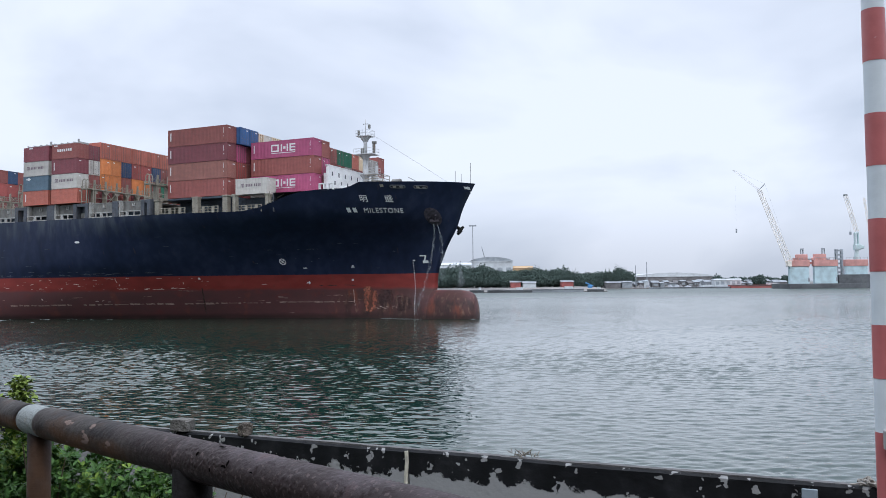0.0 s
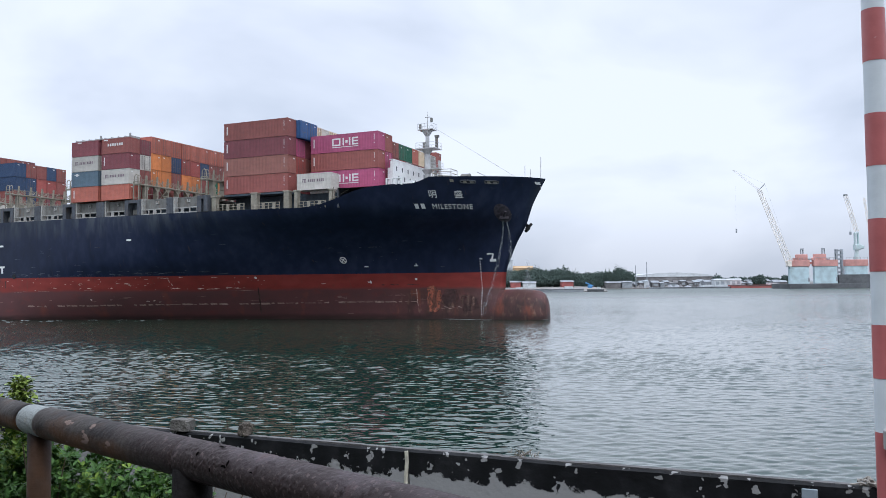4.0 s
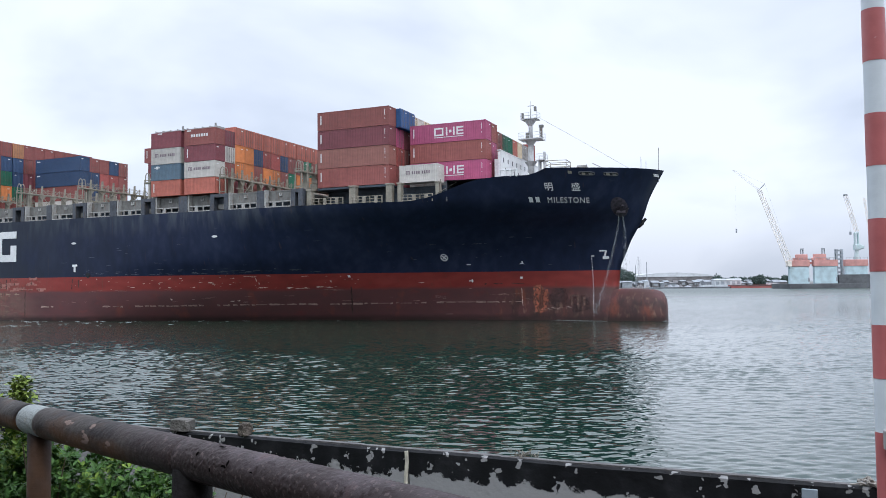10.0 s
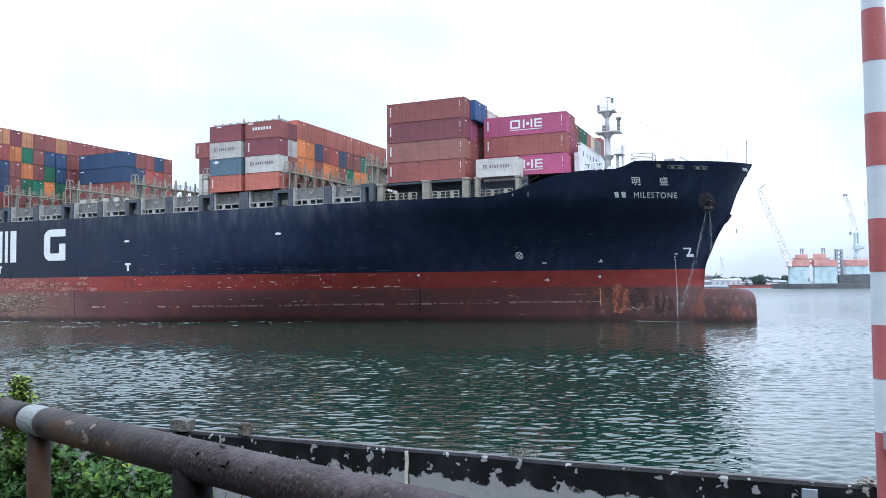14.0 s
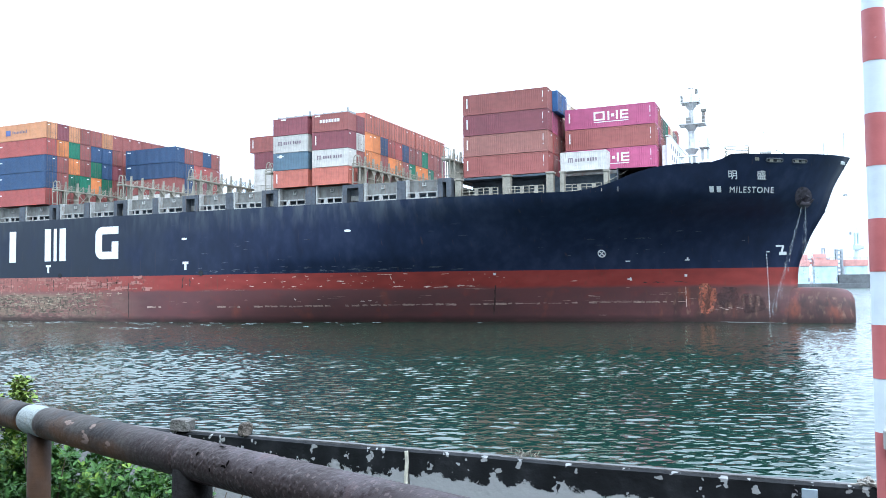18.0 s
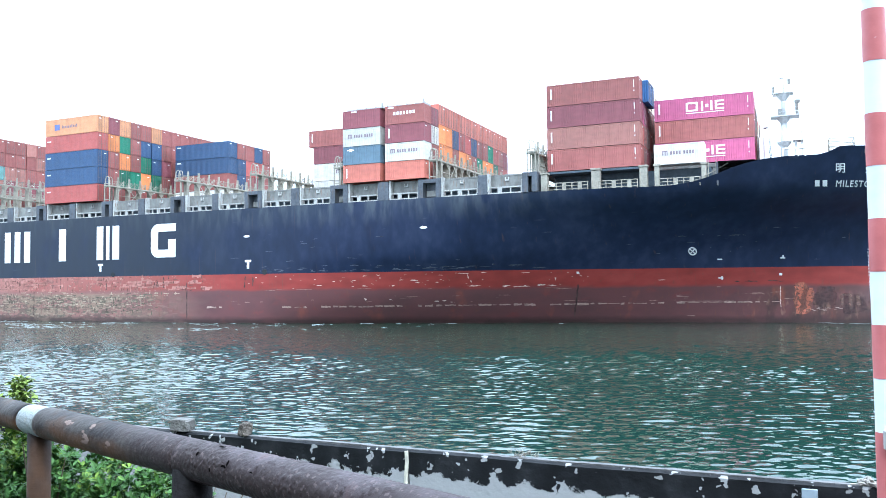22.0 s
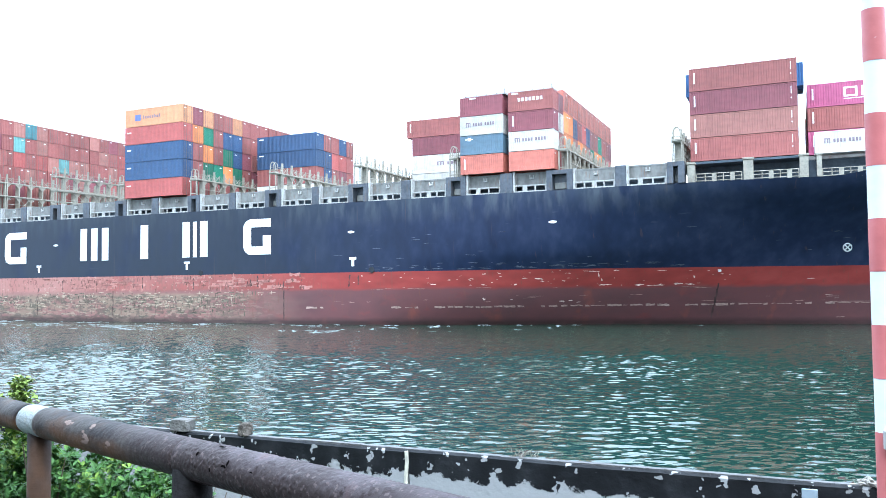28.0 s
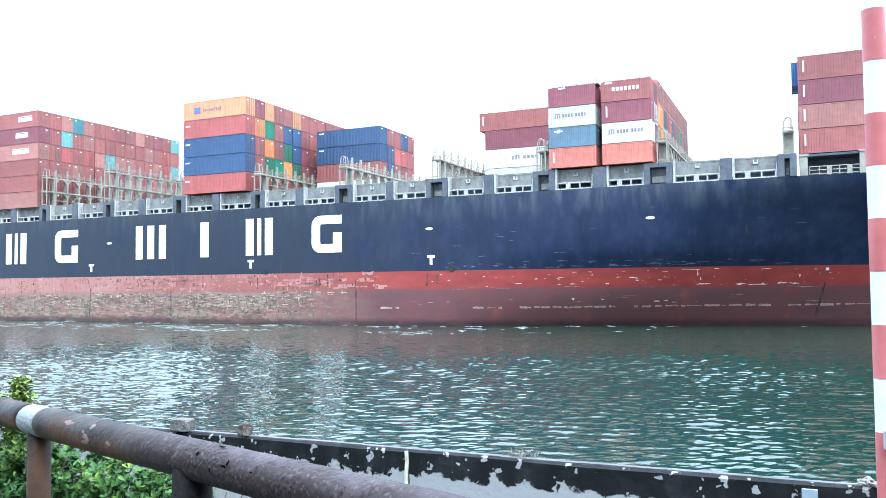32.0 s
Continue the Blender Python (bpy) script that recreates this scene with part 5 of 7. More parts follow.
# five tiers with the pale orange box on top
g = stack(-89.45, -19.85, 20.25, ("red", "blue", "blue", "red", "amber"), height=2.915, doors=True)
decal(g[4], M_MARK_BLUE, [(-3.9, -2.7, 0.95, 1.95)], "blue square emblem")
decal(g[4], M_MARK_MAUVE, [(-2.2 + 0.38 * k, -2.2 + 0.38 * k + 0.25, 1.2, 1.75 if k in (0, 6, 9) else 1.6) for k in range(10)], "dark lettering bars")
for k in (0, 1, 2, 3):
    t = part("marking", SMALL["code"], None, g[k], "white lettering bars")
    t.location = (-5.2, -WIDE / 2 - 0.002, 1.9)
for i, cols in enumerate((("brown", "brown", "brown", "orange", "maroon"), ("brown", "green", "orange", "green", "amber"), ("brown", "green", "brown", "brown", "brown"), ("brown", "orange", "green", "blue", "brown"),
                          ("brown", "green", "blue", "blue", "amber"), ("brown", "brown", "maroon", "brown", "brown"), ("brown", "maroon", "brown", "brown", "brown"), ("brown", "brown", "brown", "maroon", "brown"),
                          ("maroon", "brown", "brown", "brown", "brown"), ("brown", "brown", "brown", "brown", "brown"), ("brown", "brown", "brown", "brown", "brown"), ("brown", "brown", "brown", "brown", "maroon"))):
    stack(-89.45, row_y(i + 1), 20.25, cols, height=2.915)

# six tiers, mostly brown
hm_rng = random.Random(3)
special = {(3, 5): "sky", (2, 4): "teal", (2, 3): "red", (6, 3): "teal", (13, 5): "teal", (13, 3): "teal", (12, 4): "red", (12, 3): "red", (4, 3): "red"}
for i in range(14):
    cols = [special.get((i, k)) or hm_rng.choice(("brown", "tan", "maroon", "tan", "brown", "brown")) for k in range(6)]
    s6 = stack(-134.9, row_y(i), 19.95, cols, height=2.86, doors=None if i else True)
    if i == 0:
        for k, (a, b) in {5: (1.0, 4.6), 4: (0.4, 3.6), 3: (-0.4, 3.9)}.items():
            decal(s6[k], M_MARK, [(a, b, 1.1, 1.8), (a, b, 1.95, 2.05)], "white lettering bars")
for i in range(5):
    stack(-150.0, -19.85 + 2.5 * i, 20.1, [hm_rng.choice(("brown", "maroon", "tan", "rust")) for _ in range(5)])

# ---- water ----
M_WATER = bpy.data.materials.new("harbour_water")
M_WATER.use_nodes = True
n, l = M_WATER.node_tree.nodes, M_WATER.node_tree.links
p = n["Principled BSDF"]
p.inputs["Base Color"].default_value = (0.0100, 0.0310, 0.0200, 1)
p.inputs["IOR"].default_value = 1.33
p.inputs["Coat IOR"].default_value = 1.5
tc = n.new("ShaderNodeTexCoord")
# far off, wavelets too fine to model act as roughness
reach = n.new("ShaderNodeSeparateXYZ")
l.new(tc.outputs["Object"], reach.inputs["Vector"])
chop = n.new("ShaderNodeMapRange")
chop.inputs["From Min"].default_value, chop.inputs["From Max"].default_value = 62, 120
chop.inputs["To Min"].default_value, chop.inputs["To Max"].default_value = 0.02, 0.10
l.new(reach.outputs["Y"], chop.inputs["Value"])
# an added coat brightens the reflections, slightly more near the quay
coat_near = n.new("ShaderNodeMapRange")
coat_near.inputs["From Min"].default_value, coat_near.inputs["From Max"].default_value = 38, 80
coat_near.inputs["To Min"].default_value, coat_near.inputs["To Max"].default_value = 0.42, 0.38
l.new(reach.outputs["Y"], coat_near.inputs["Value"])
l.new(coat_near.outputs["Result"], p.inputs["Coat Weight"])
far_chop = n.new("ShaderNodeMapRange")
far_chop.inputs["From Min"].default_value, far_chop.inputs["From Max"].default_value = 130, 420
far_chop.inputs["To Min"].default_value, far_chop.inputs["To Max"].default_value = 0.0, 0.28
l.new(reach.outputs["Y"], far_chop.inputs["Value"])
rougher = n.new("ShaderNodeMath")
l.new(chop.outputs["Result"], rougher.inputs[0])
l.new(far_chop.outputs["Result"], rougher.inputs[1])
l.new(rougher.outputs[0], p.inputs["Roughness"])
l.new(rougher.outputs[0], p.inputs["Coat Roughness"])


def ripple(scale, stretch_v, detail, rot):
    mp = n.new("ShaderNodeMapping")
    mp.inputs["Scale"].default_value = stretch_v
    mp.inputs["Rotation"].default_value = (0, 0, radians(rot))
    l.new(tc.outputs["Object"], mp.inputs["Vector"])
    t = n.new("ShaderNodeTexNoise")
    t.inputs["Scale"].default_value, t.inputs["Detail"].default_value = scale, detail
    t.inputs["Roughness"].default_value = 0.55
    l.new(mp.outputs["Vector"], t.inputs["Vector"])
    return t.outputs["Fac"]


waves = None
for fac, amp in ((ripple(1.3, (0.5, 1.0, 1), 2, 8), 0.022), (ripple(3.2, (0.5, 1.0, 1), 2, -12), 0.017), (ripple(8.0, (0.7, 1.0, 1), 2, 20), 0.004)):
    k = n.new("ShaderNodeMath")
    k.operation = "MULTIPLY_ADD"
    k.inputs[1].default_value = amp
    l.new(fac, k.inputs[0])
    if waves:
        l.new(waves, k.inputs[2])
    waves = k.outputs[0]
calm = n.new("ShaderNodeTexNoise")
calm.inputs["Scale"].default_value, calm.inputs["Detail"].default_value = 0.03, 3
l.new(tc.outputs["Object"], calm.inputs["Vector"])
gust = n.new("ShaderNodeMapRange")
gust.inputs["From Min"].default_value, gust.inputs["From Max"].default_value = 0.35, 0.65
gust.inputs["To Min"].default_value, gust.inputs["To Max"].default_value = 0.6, 1.0
l.new(calm.outputs["Fac"], gust.inputs["Value"])
bp = n.new("ShaderNodeBump")
bp.inputs["Distance"].default_value = 1.0
open_reach = n.new("ShaderNodeMapRange")
open_reach.inputs["From Min"].default_value, open_reach.inputs["From Max"].default_value = 44, 115
open_reach.inputs["To Min"].default_value, open_reach.inputs["To Max"].default_value = 0.4, 4.6
l.new(reach.outputs["Y"], open_reach.inputs["Value"])
blow = n.new("ShaderNodeMath")
blow.operation = "MULTIPLY"
l.new(gust.outputs["Result"], blow.inputs[0])
l.new(open_reach.outputs["Result"], blow.inputs[1])
l.new(blow.outputs[0], bp.inputs["Strength"])
l.new(waves, bp.inputs["Height"])
l.new(bp.outputs["Normal"], p.inputs["Normal"])
l.new(bp.outputs["Normal"], p.inputs["Coat Normal"])

# one sheet to the horizon: real wavelets as far as the ship, then flat
row_y = [3.2, 12.0]
while row_y[-1] < 190:
    row_y.append(row_y[-1] + (2.0 if row_y[-1] < 20 else max(0.085, 0.30 * row_y[-1] ** 2 / (EYE * 1396))))
row_y += [230, 300, 420, 700, 1300, 2600, 4800]
cols = np.linspace(-0.98, 0.72, 900)
YY = np.array(row_y)[:, None] * np.ones(len(cols))[None, :]
XX = np.array(row_y)[:, None] * cols[None, :]
XX[:, 0], XX[:, -1] = -4800, 4800
YY[0] -= 0.43 * np.clip(XX[0], 0, None)  # the first row runs along the foot of the quay
ZZ = np.zeros_like(XX)
wave_rng = np.random.RandomState(4)
swell = 0.62 + 0.5 * np.sin(XX * 0.045 + YY * 0.081 + 1.2) * np.sin(YY * 0.062 - XX * 0.022) + 0.2 * np.sin(XX * 0.16 + 0.5 * np.sin(YY * 0.11))
for i in range(110):
    length = 0.18 * (1.30 / 0.18) ** (wave_rng.rand() ** 1.15)
    head = radians(-96 + wave_rng.normal(0, 34))
    amp = 0.0241 * length / (2 * math.pi)
    kx, ky = 2 * math.pi / length * math.cos(head), 2 * math.pi / length * math.sin(head)
    ph = wave_rng.rand() * 6.28
    fade = np.clip(1.7 - YY * 0.0065 / length, 0, 1)
    ZZ += amp * fade * (np.exp(0.6 * np.sin(kx * XX + ky * YY + ph + 0.6 * np.sin(0.21 * XX + 0.13 * YY + i))) - 1.092) * 1.55
ZZ[0] = 0
ZZ *= np.clip(swell, 0.5, 1.3) * np.interp(YY, [22, 36, 60, 110, 190], [0.85, 1.0, 1.45, 1.35, 0.7]) * np.clip((190 - YY) / 60, 0, 1) * np.clip((YY - 10) / 6, 0, 1)
ZZ[:, 0], ZZ[:, -1] = 0, 0
nr, nc = XX.shape
me = bpy.data.meshes.new("water")
co = np.stack([XX, YY, ZZ], -1).reshape(-1, 3)
idx = np.arange(nr * nc).reshape(nr, nc)
quads = np.stack([idx[:-1, :-1], idx[:-1, 1:], idx[1:, 1:], idx[1:, :-1]], -1).reshape(-1, 4)
me.vertices.add(len(co))
me.vertices.foreach_set("co", co.astype(np.float32).ravel())
me.loops.add(quads.size)
me.loops.foreach_set("vertex_index", quads.astype(np.int32).ravel())
me.polygons.add(len(quads))
me.polygons.foreach_set("loop_start", (np.arange(len(quads)) * 4).astype(np.int32))
me.polygons.foreach_set("use_smooth", np.ones(len(quads), bool))
me.update(calc_edges=True)
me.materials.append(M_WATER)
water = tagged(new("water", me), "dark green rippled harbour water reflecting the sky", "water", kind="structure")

# foam, painted glints: thin white streaks along the water line and off the bow
M_FOAM_GLINT = material("foam", (0.27, 0.30, 0.30), 0.7, spread=0.1, scale=3)
foam_rng = random.Random(9)


def streak(bm, x, y, w, d, rise=0.04, base=0.008):
    k = 9
    top, low = [], []
    for i in range(k):
        u = i / (k - 1)
        h = d * math.sin(math.pi * u) ** 0.6 * foam_rng.uniform(0.1, 1.0) + 0.008
        top.append(bm.verts.new((x + w * (u - 0.5), y + h / 2, base + 0.007 + rise * math.sin(math.pi * u) * foam_rng.uniform(0.2, 1.0))))
        low.append(bm.verts.new((x + w * (u - 0.5), y - h / 2, base)))
    for i in range(k - 1):
        bm.faces.new((low[i], low[i + 1], top[i + 1], top[i]))


def foam_glint_streak(x, y, w, d):
    bm = bmesh.new()
    streak(bm, x, y, w, d)
    return part("foam_glint", bm, M_FOAM_GLINT, ship, "thin white foam and painted sky glints at the water line")


# this cluster stands for sky glinting on the bow wave, painted as streaks
for i in range(24):
    x = foam_rng.uniform(-46, -14)
    foam_glint_streak(x, -half_breadth(x, 0.0) - 1.0 - 12 * foam_rng.random() ** 1.5, 0.4 + foam_rng.expovariate(1.4), foam_rng.uniform(0.02, 0.06))
for i in range(17):
    x = foam_rng.uniform(-140, 2)
    foam_glint_streak(x, -half_breadth(x, 0.0) - foam_rng.uniform(0.2, 8.0) ** 1.2 * 0.7, 0.5 + foam_rng.expovariate(1.3), foam_rng.uniform(0.02, 0.05))
for x, w in ((36.5, 5.5), (39.5, 3.0), (33.5, 2.2)):
    foam_glint_streak(x, -half_breadth(x, 0.0) - 0.5 - (1.2 if x > 36 else 0), w, 0.3)
foam_glint_streak(48.9, -1.9, 1.6, 0.3)
# crests thrown up along the after body, too many to count
# their pale grey puts the sky's reflection into the colour
M_CREST = material("broken_crest", (0.155, 0.180, 0.175), 0.35, spread=0.35, scale=2)
bm = bmesh.new()
while len(bm.verts) < 18 * 420:
    x, off = foam_rng.uniform(-145, -26), foam_rng.uniform(2.0, 19.0)
    if noise.noise(Vector((x * 0.11, off * 0.22, 5))) + foam_rng.uniform(-0.2, 0.2) - 0.012 * max(0, x + 70) > 0.02:
        streak(bm, x, -half_breadth(x, 0.0) - off, 0.25 + foam_rng.expovariate(1.5), foam_rng.uniform(0.06, 0.16), foam_rng.uniform(0.02, 0.045), 0.03)
part("wake_crest", bm, M_CREST, ship, "pale broken crests of disturbed water")["kind"] = "stuff"

# ---- quay: ground, parapet, rail, pole, shrubs ----
GROUND = 4.1
M_CONC = material("worn_concrete", (0.085, 0.088, 0.082), 0.9, spread=0.18, scale=7, bump=0.5, bump_scale=40)
M_WALL = material("black_wall_paint", (0.0095, 0.0100, 0.0115), 0.55, spec=0.22, spread=0.3, scale=9, bump=0.3, bump_scale=25)


def peel(m, under, scale_big, scale_small, edge):
    """Paint that has flaked off: bare plaster shows in sharp-edged patches, denser towards the foot."""
    n, l = m.node_tree.nodes, m.node_tree.links
    p = n["Principled BSDF"]
    old = p.inputs["Base Color"].links[0].from_socket
    tc = n.new("ShaderNodeTexCoord")
    sp = n.new("ShaderNodeSeparateXYZ")
    l.new(tc.outputs["Object"], sp.inputs["Vector"])
    a = n.new("ShaderNodeTexNoise")
    a.inputs["Scale"].default_value, a.inputs["Detail"].default_value, a.inputs["Roughness"].default_value = scale_big, 7, 0.66
    l.new(tc.outputs["Object"], a.inputs["Vector"])
    b = n.new("ShaderNodeTexVoronoi")
    b.inputs["Scale"].default_value, b.inputs["Randomness"].default_value = scale_small, 1.0
    wv = n.new("ShaderNodeTexNoise")
    wv.inputs["Scale"].default_value = 26.0
    l.new(tc.outputs["Object"], wv.inputs["Vector"])
    mixv = n.new("ShaderNodeVectorMath")
    mixv.operation = "MULTIPLY_ADD"
    mixv.inputs[1].default_value = (0.11, 0.11, 0.11)
    l.new(wv.outputs["Color"], mixv.inputs[0])
    l.new(tc.outputs["Object"], mixv.inputs[2])
    l.new(mixv.outputs[0], b.inputs["Vector"])
    # small flakes: near the cells' centres, in some cells only
    fl = n.new("ShaderNodeMapRange")
    fl.inputs["From Min"].default_value, fl.inputs["From Max"].default_value = 0.30, 0.27
    l.new(b.outputs["Distance"], fl.inputs["Value"])
    pick = n.new("ShaderNodeSeparateColor")
    l.new(b.outputs["Color"], pick.inputs["Color"])
    pk = n.new("ShaderNodeMath")
    pk.operation = "GREATER_THAN"
    pk.inputs[1].default_value = 0.52
    l.new(pick.outputs["Red"], pk.inputs[0])
    m1 = n.new("ShaderNodeMath")
    m1.operation = "MULTIPLY"
    l.new(fl.outputs["Result"], m1.inputs[0])
    l.new(pk.outputs[0], m1.inputs[1])
    # one large flaked field low on the wall
    low = n.new("ShaderNodeMath")
    low.operation = "MULTIPLY_ADD"
    low.inputs[1].default_value = -3.6
    low.inputs[2].default_value = edge
    l.new(sp.outputs["Z"], low.inputs[0])
    add = n.new("ShaderNodeMath")
    add.operation = "ADD"
    l.new(a.outputs["Fac"], add.inputs[0])
    l.new(low.outputs[0], add.inputs[1])
    fieldx = n.new("ShaderNodeMapRange")
    fieldx.inputs["From Min"].default_value, fieldx.inputs["From Max"].default_value = 1.7, -0.3
    fieldx.inputs["To Min"].default_value, fieldx.inputs["To Max"].default_value = -0.12, 0.0
    l.new(sp.outputs["X"], fieldx.inputs["Value"])
    add2 = n.new("ShaderNodeMath")
    add2.operation = "ADD"
    l.new(add.outputs[0], add2.inputs[0])
    l.new(fieldx.outputs["Result"], add2.inputs[1])
    th = n.new("ShaderNodeMapRange")
    th.inputs["From Min"].default_value, th.inputs["From Max"].default_value = 0.5, 0.53
    l.new(add2.outputs[0], th.inputs["Value"])
    mx = n.new("ShaderNodeMath")
    mx.operation = "MAXIMUM"
    l.new(m1.outputs[0], mx.inputs[0])
    l.new(th.outputs["Result"], mx.inputs[1])
    mc = n.new("ShaderNodeMix")
    mc.data_type = "RGBA"
    l.new(mx.outputs[0], mc.inputs["Factor"])
    l.new(old, mc.inputs["A"])
    mc.inputs["B"].default_value = (*under, 1)
    l.new(mc.outputs["Result"], p.inputs["Base Color"])
    bmp = n.new("ShaderNodeBump")
    bmp.inputs["Strength"].default_value, bmp.inputs["Distance"].default_value, bmp.invert = 0.6, 0.004, True
    l.new(mx.outputs[0], bmp.inputs["Height"])
    old_n = p.inputs["Normal"].links[0].from_socket
    l.new(old_n, bmp.inputs["Normal"])
    l.new(bmp.outputs["Normal"], p.inputs["Normal"])


peel(M_WALL, (0.31, 0.31, 0.305), 9.0, 15.0, 2.32)
WALL_TURN = radians(-23.4)
# the parapet's own space: x along it, y across (away from the quay), z up from the ground
WALL_AT = Matrix.Translation((-0.19, 3.91, GROUND)) @ Matrix.Rotation(WALL_TURN, 4, "Z")
wall = thing("parapet", "low black-painted concrete parapet with flaking paint", "wall", kind="structure", m=WALL_AT)
wall.name = "wall_quay"
for x0, x1 in ((-14.0, 0.004), (0.016, 12.0)):
    bm = bmesh.new()
    k = 60
    rows = []
    for i in range(k + 1):
        x = x0 + (x1 - x0) * i / k
        wob = 0.006 * noise.noise(Vector((x * 1.7, 0, 0)))
        rows.append([bm.verts.new(q) for q in ((x, 0, 0), (x, 0.0, 0.74 + wob), (x, 0.008, 0.75 + wob), (x, 0.042, 0.751 + wob), (x, 0.05, 0.742 + wob), (x, 0.05, -5.5))])
    for a, b in zip(rows, rows[1:]):
        for j in range(5):
            bm.faces.new((a[j], b[j], b[j + 1], a[j + 1]))
    for r in (rows[0], rows[-1]):
        bm.faces.new(r)
    bmesh.ops.recalc_face_normals(bm, faces=bm.faces)
    part("wall_length", bm, M_WALL, wall)
# bare mortar cap on top, a pale sealed joint between the lengths
M_CAP = material("bare_cap", (0.105, 0.10, 0.098), 0.9, spread=0.2, scale=9, bump=0.4, bump_scale=50)
bm = bmesh.new()
for i in range(70):
    x = -14 + 26 * i / 70
    box(bm, x, x + 26 / 70 - 0.0008, 0.012 + 0.005 * noise.noise(Vector((i * 0.9, 3, 0))), 0.046, 0.746, 0.7545 + 0.003 * noise.noise(Vector((i * 0.6, 0, 0))))
part("cap", bm, M_CAP, wall, "bare grey mortar cap")
bm = bmesh.new()
for i in range(14):
    z = 0.745 - 0.05 * i
    o = 0.012 * noise.noise(Vector((i * 0.8, 5, 0)))
    tube(bm, (o, 0.0, z), (0.012 * noise.noise(Vector((i * 0.8 + 0.8, 5, 0))), 0.0, z - 0.052), 0.010 + 0.005 * noise.noise(Vector((i * 0.9, 8, 0))), 6)
part("joint_sealant", bm, material("pale_sealant", (0.55, 0.52, 0.42), 0.8, spread=0.2, scale=20), wall, "pale crumbling joint sealant")
bm = boxes((1.765, 1.825, -0.006, 0.004, 0.675, 0.728), bevel=0.003)
part("plate", bm, material("pale_plate", (0.30, 0.36, 0.40), 0.4, spread=0.1, scale=20), wall, "small pale plate")


def lump(name, label, x, w, h, d, seed, mat, square=0.6, rough=0.38):
    bm = bmesh.new()
    bmesh.ops.create_icosphere(bm, subdivisions=3, radius=1.0)
    for v in bm.verts:
        c = v.co.copy()
        k = 1 + rough * noise.noise(c * 1.3 + Vector((seed, 0, 0))) + 0.4 * rough * noise.noise(c * 4 + Vector((0, seed, 0)))
        c = Vector((math.copysign(abs(c.x) ** square, c.x), math.copysign(abs(c.y) ** square, c.y), math.copysign(abs(c.z) ** square, c.z))) * k
        v.co = (c.x * w / 2, c.y * d / 2, max(0.0, h * 0.42 + c.z * h * 0.55))
    ob = new(name, mesh_of(bm, name, mat))
    ob.matrix_world = WALL_AT @ Matrix.Translation((x, 0.026, 0.752))
    return tagged(ob, label, "stone", "rubble on the parapet")


M_STONE = material("weathered_stone", (0.12, 0.112, 0.10), 0.95, spread=0.25, scale=14, bump=0.8, bump_scale=60)
lump("concrete_lump", "rough grey lump of concrete on the parapet", -1.42, 0.124, 0.068, 0.09, 2.0, M_STONE, 0.3, 0.14)
lump("stone", "small weathered stone on the parapet", -0.985, 0.060, 0.070, 0.06, 5.0, material("brown_stone", (0.095, 0.078, 0.062), 0.95, spread=0.3, scale=18, bump=0.8, bump_scale=70))
M_NET = material("dry_twigs", (0.17, 0.15, 0.12), 0.9, spread=0.3, scale=20)
rt = random.Random(4)
bm = bmesh.new()
for i in range(46):
    a = Vector((rt.gauss(0, 0.032), rt.gauss(0, 0.02), abs(rt.gauss(0, 0.012))))
    b = a + Vector((rt.uniform(-0.03, 0.03), rt.uniform(-0.02, 0.02), rt.uniform(-0.01, 0.025)))
    b.z = max(0.002, b.z)
    tube(bm, a, b, 0.0018, 4)
ob = tagged(new("twig_tuft", mesh_of(bm, "twig_tuft", M_NET)), "small tangle of dry twigs on the parapet", "debris")
ob.matrix_world = WALL_AT @ Matrix.Translation((0.585, 0.026, 0.755))
bm = bmesh.new()
for i in range(26):
    a = Vector((rt.gauss(0, 0.03), rt.gauss(0, 0.02), abs(rt.gauss(0, 0.008))))
    polyline(bm, [a, a + Vector((rt.uniform(-0.03, 0.03), rt.uniform(-0.02, 0.02), rt.uniform(0, 0.02))), a + Vector((rt.uniform(-0.05, 0.05), 0, 0))], 0.004, 5)
ob = tagged(new("rope_end", mesh_of(bm, "rope_end", material("frayed_rope", (0.26, 0.24, 0.21), 0.9, spread=0.2, scale=30))), "frayed pale rope end on the parapet", "rope")
ob.matrix_world = WALL_AT @ Matrix.Translation((2.02, 0.02, 0.755))

# ground behind the parapet
bm = bmesh.new()
v = [bm.verts.new(q) for q in ((-400, 3.2, GROUND), (-14, 9.86, GROUND), (10.5, -0.75, GROUND), (400, -170, GROUND), (400, -500, GROUND), (-400, -500, GROUND))]
bm.faces.new(v)
bmesh.ops.recalc_face_normals(bm, faces=bm.faces)
tagged(new("ground", mesh_of(bm, "ground", M_CONC)), "worn grey concrete quay", "ground", kind="structure")
bm = boxes((-1.75, 0.9, -0.62, -0.22, 0.0, 0.16), bevel=0.015)
kerb = tagged(new("pavement", mesh_of(bm, "kerb", M_CONC)), "grey concrete kerb beside the shrubs", "kerb", kind="structure")
kerb.matrix_world = WALL_AT

# unseen wall added behind the standpoint to keep low sky off the foreground
bm = boxes((-40, 40, -7.6, -7.2, 0, 7.0), bevel=0.02)
sky_blocker = tagged(new("wall_sky_blocker", mesh_of(bm, "wall_sky_blocker", M_CONC)), "unseen plain grey wall added behind the quay to block sky", "wall", kind="structure")
sky_blocker.matrix_world = WALL_AT

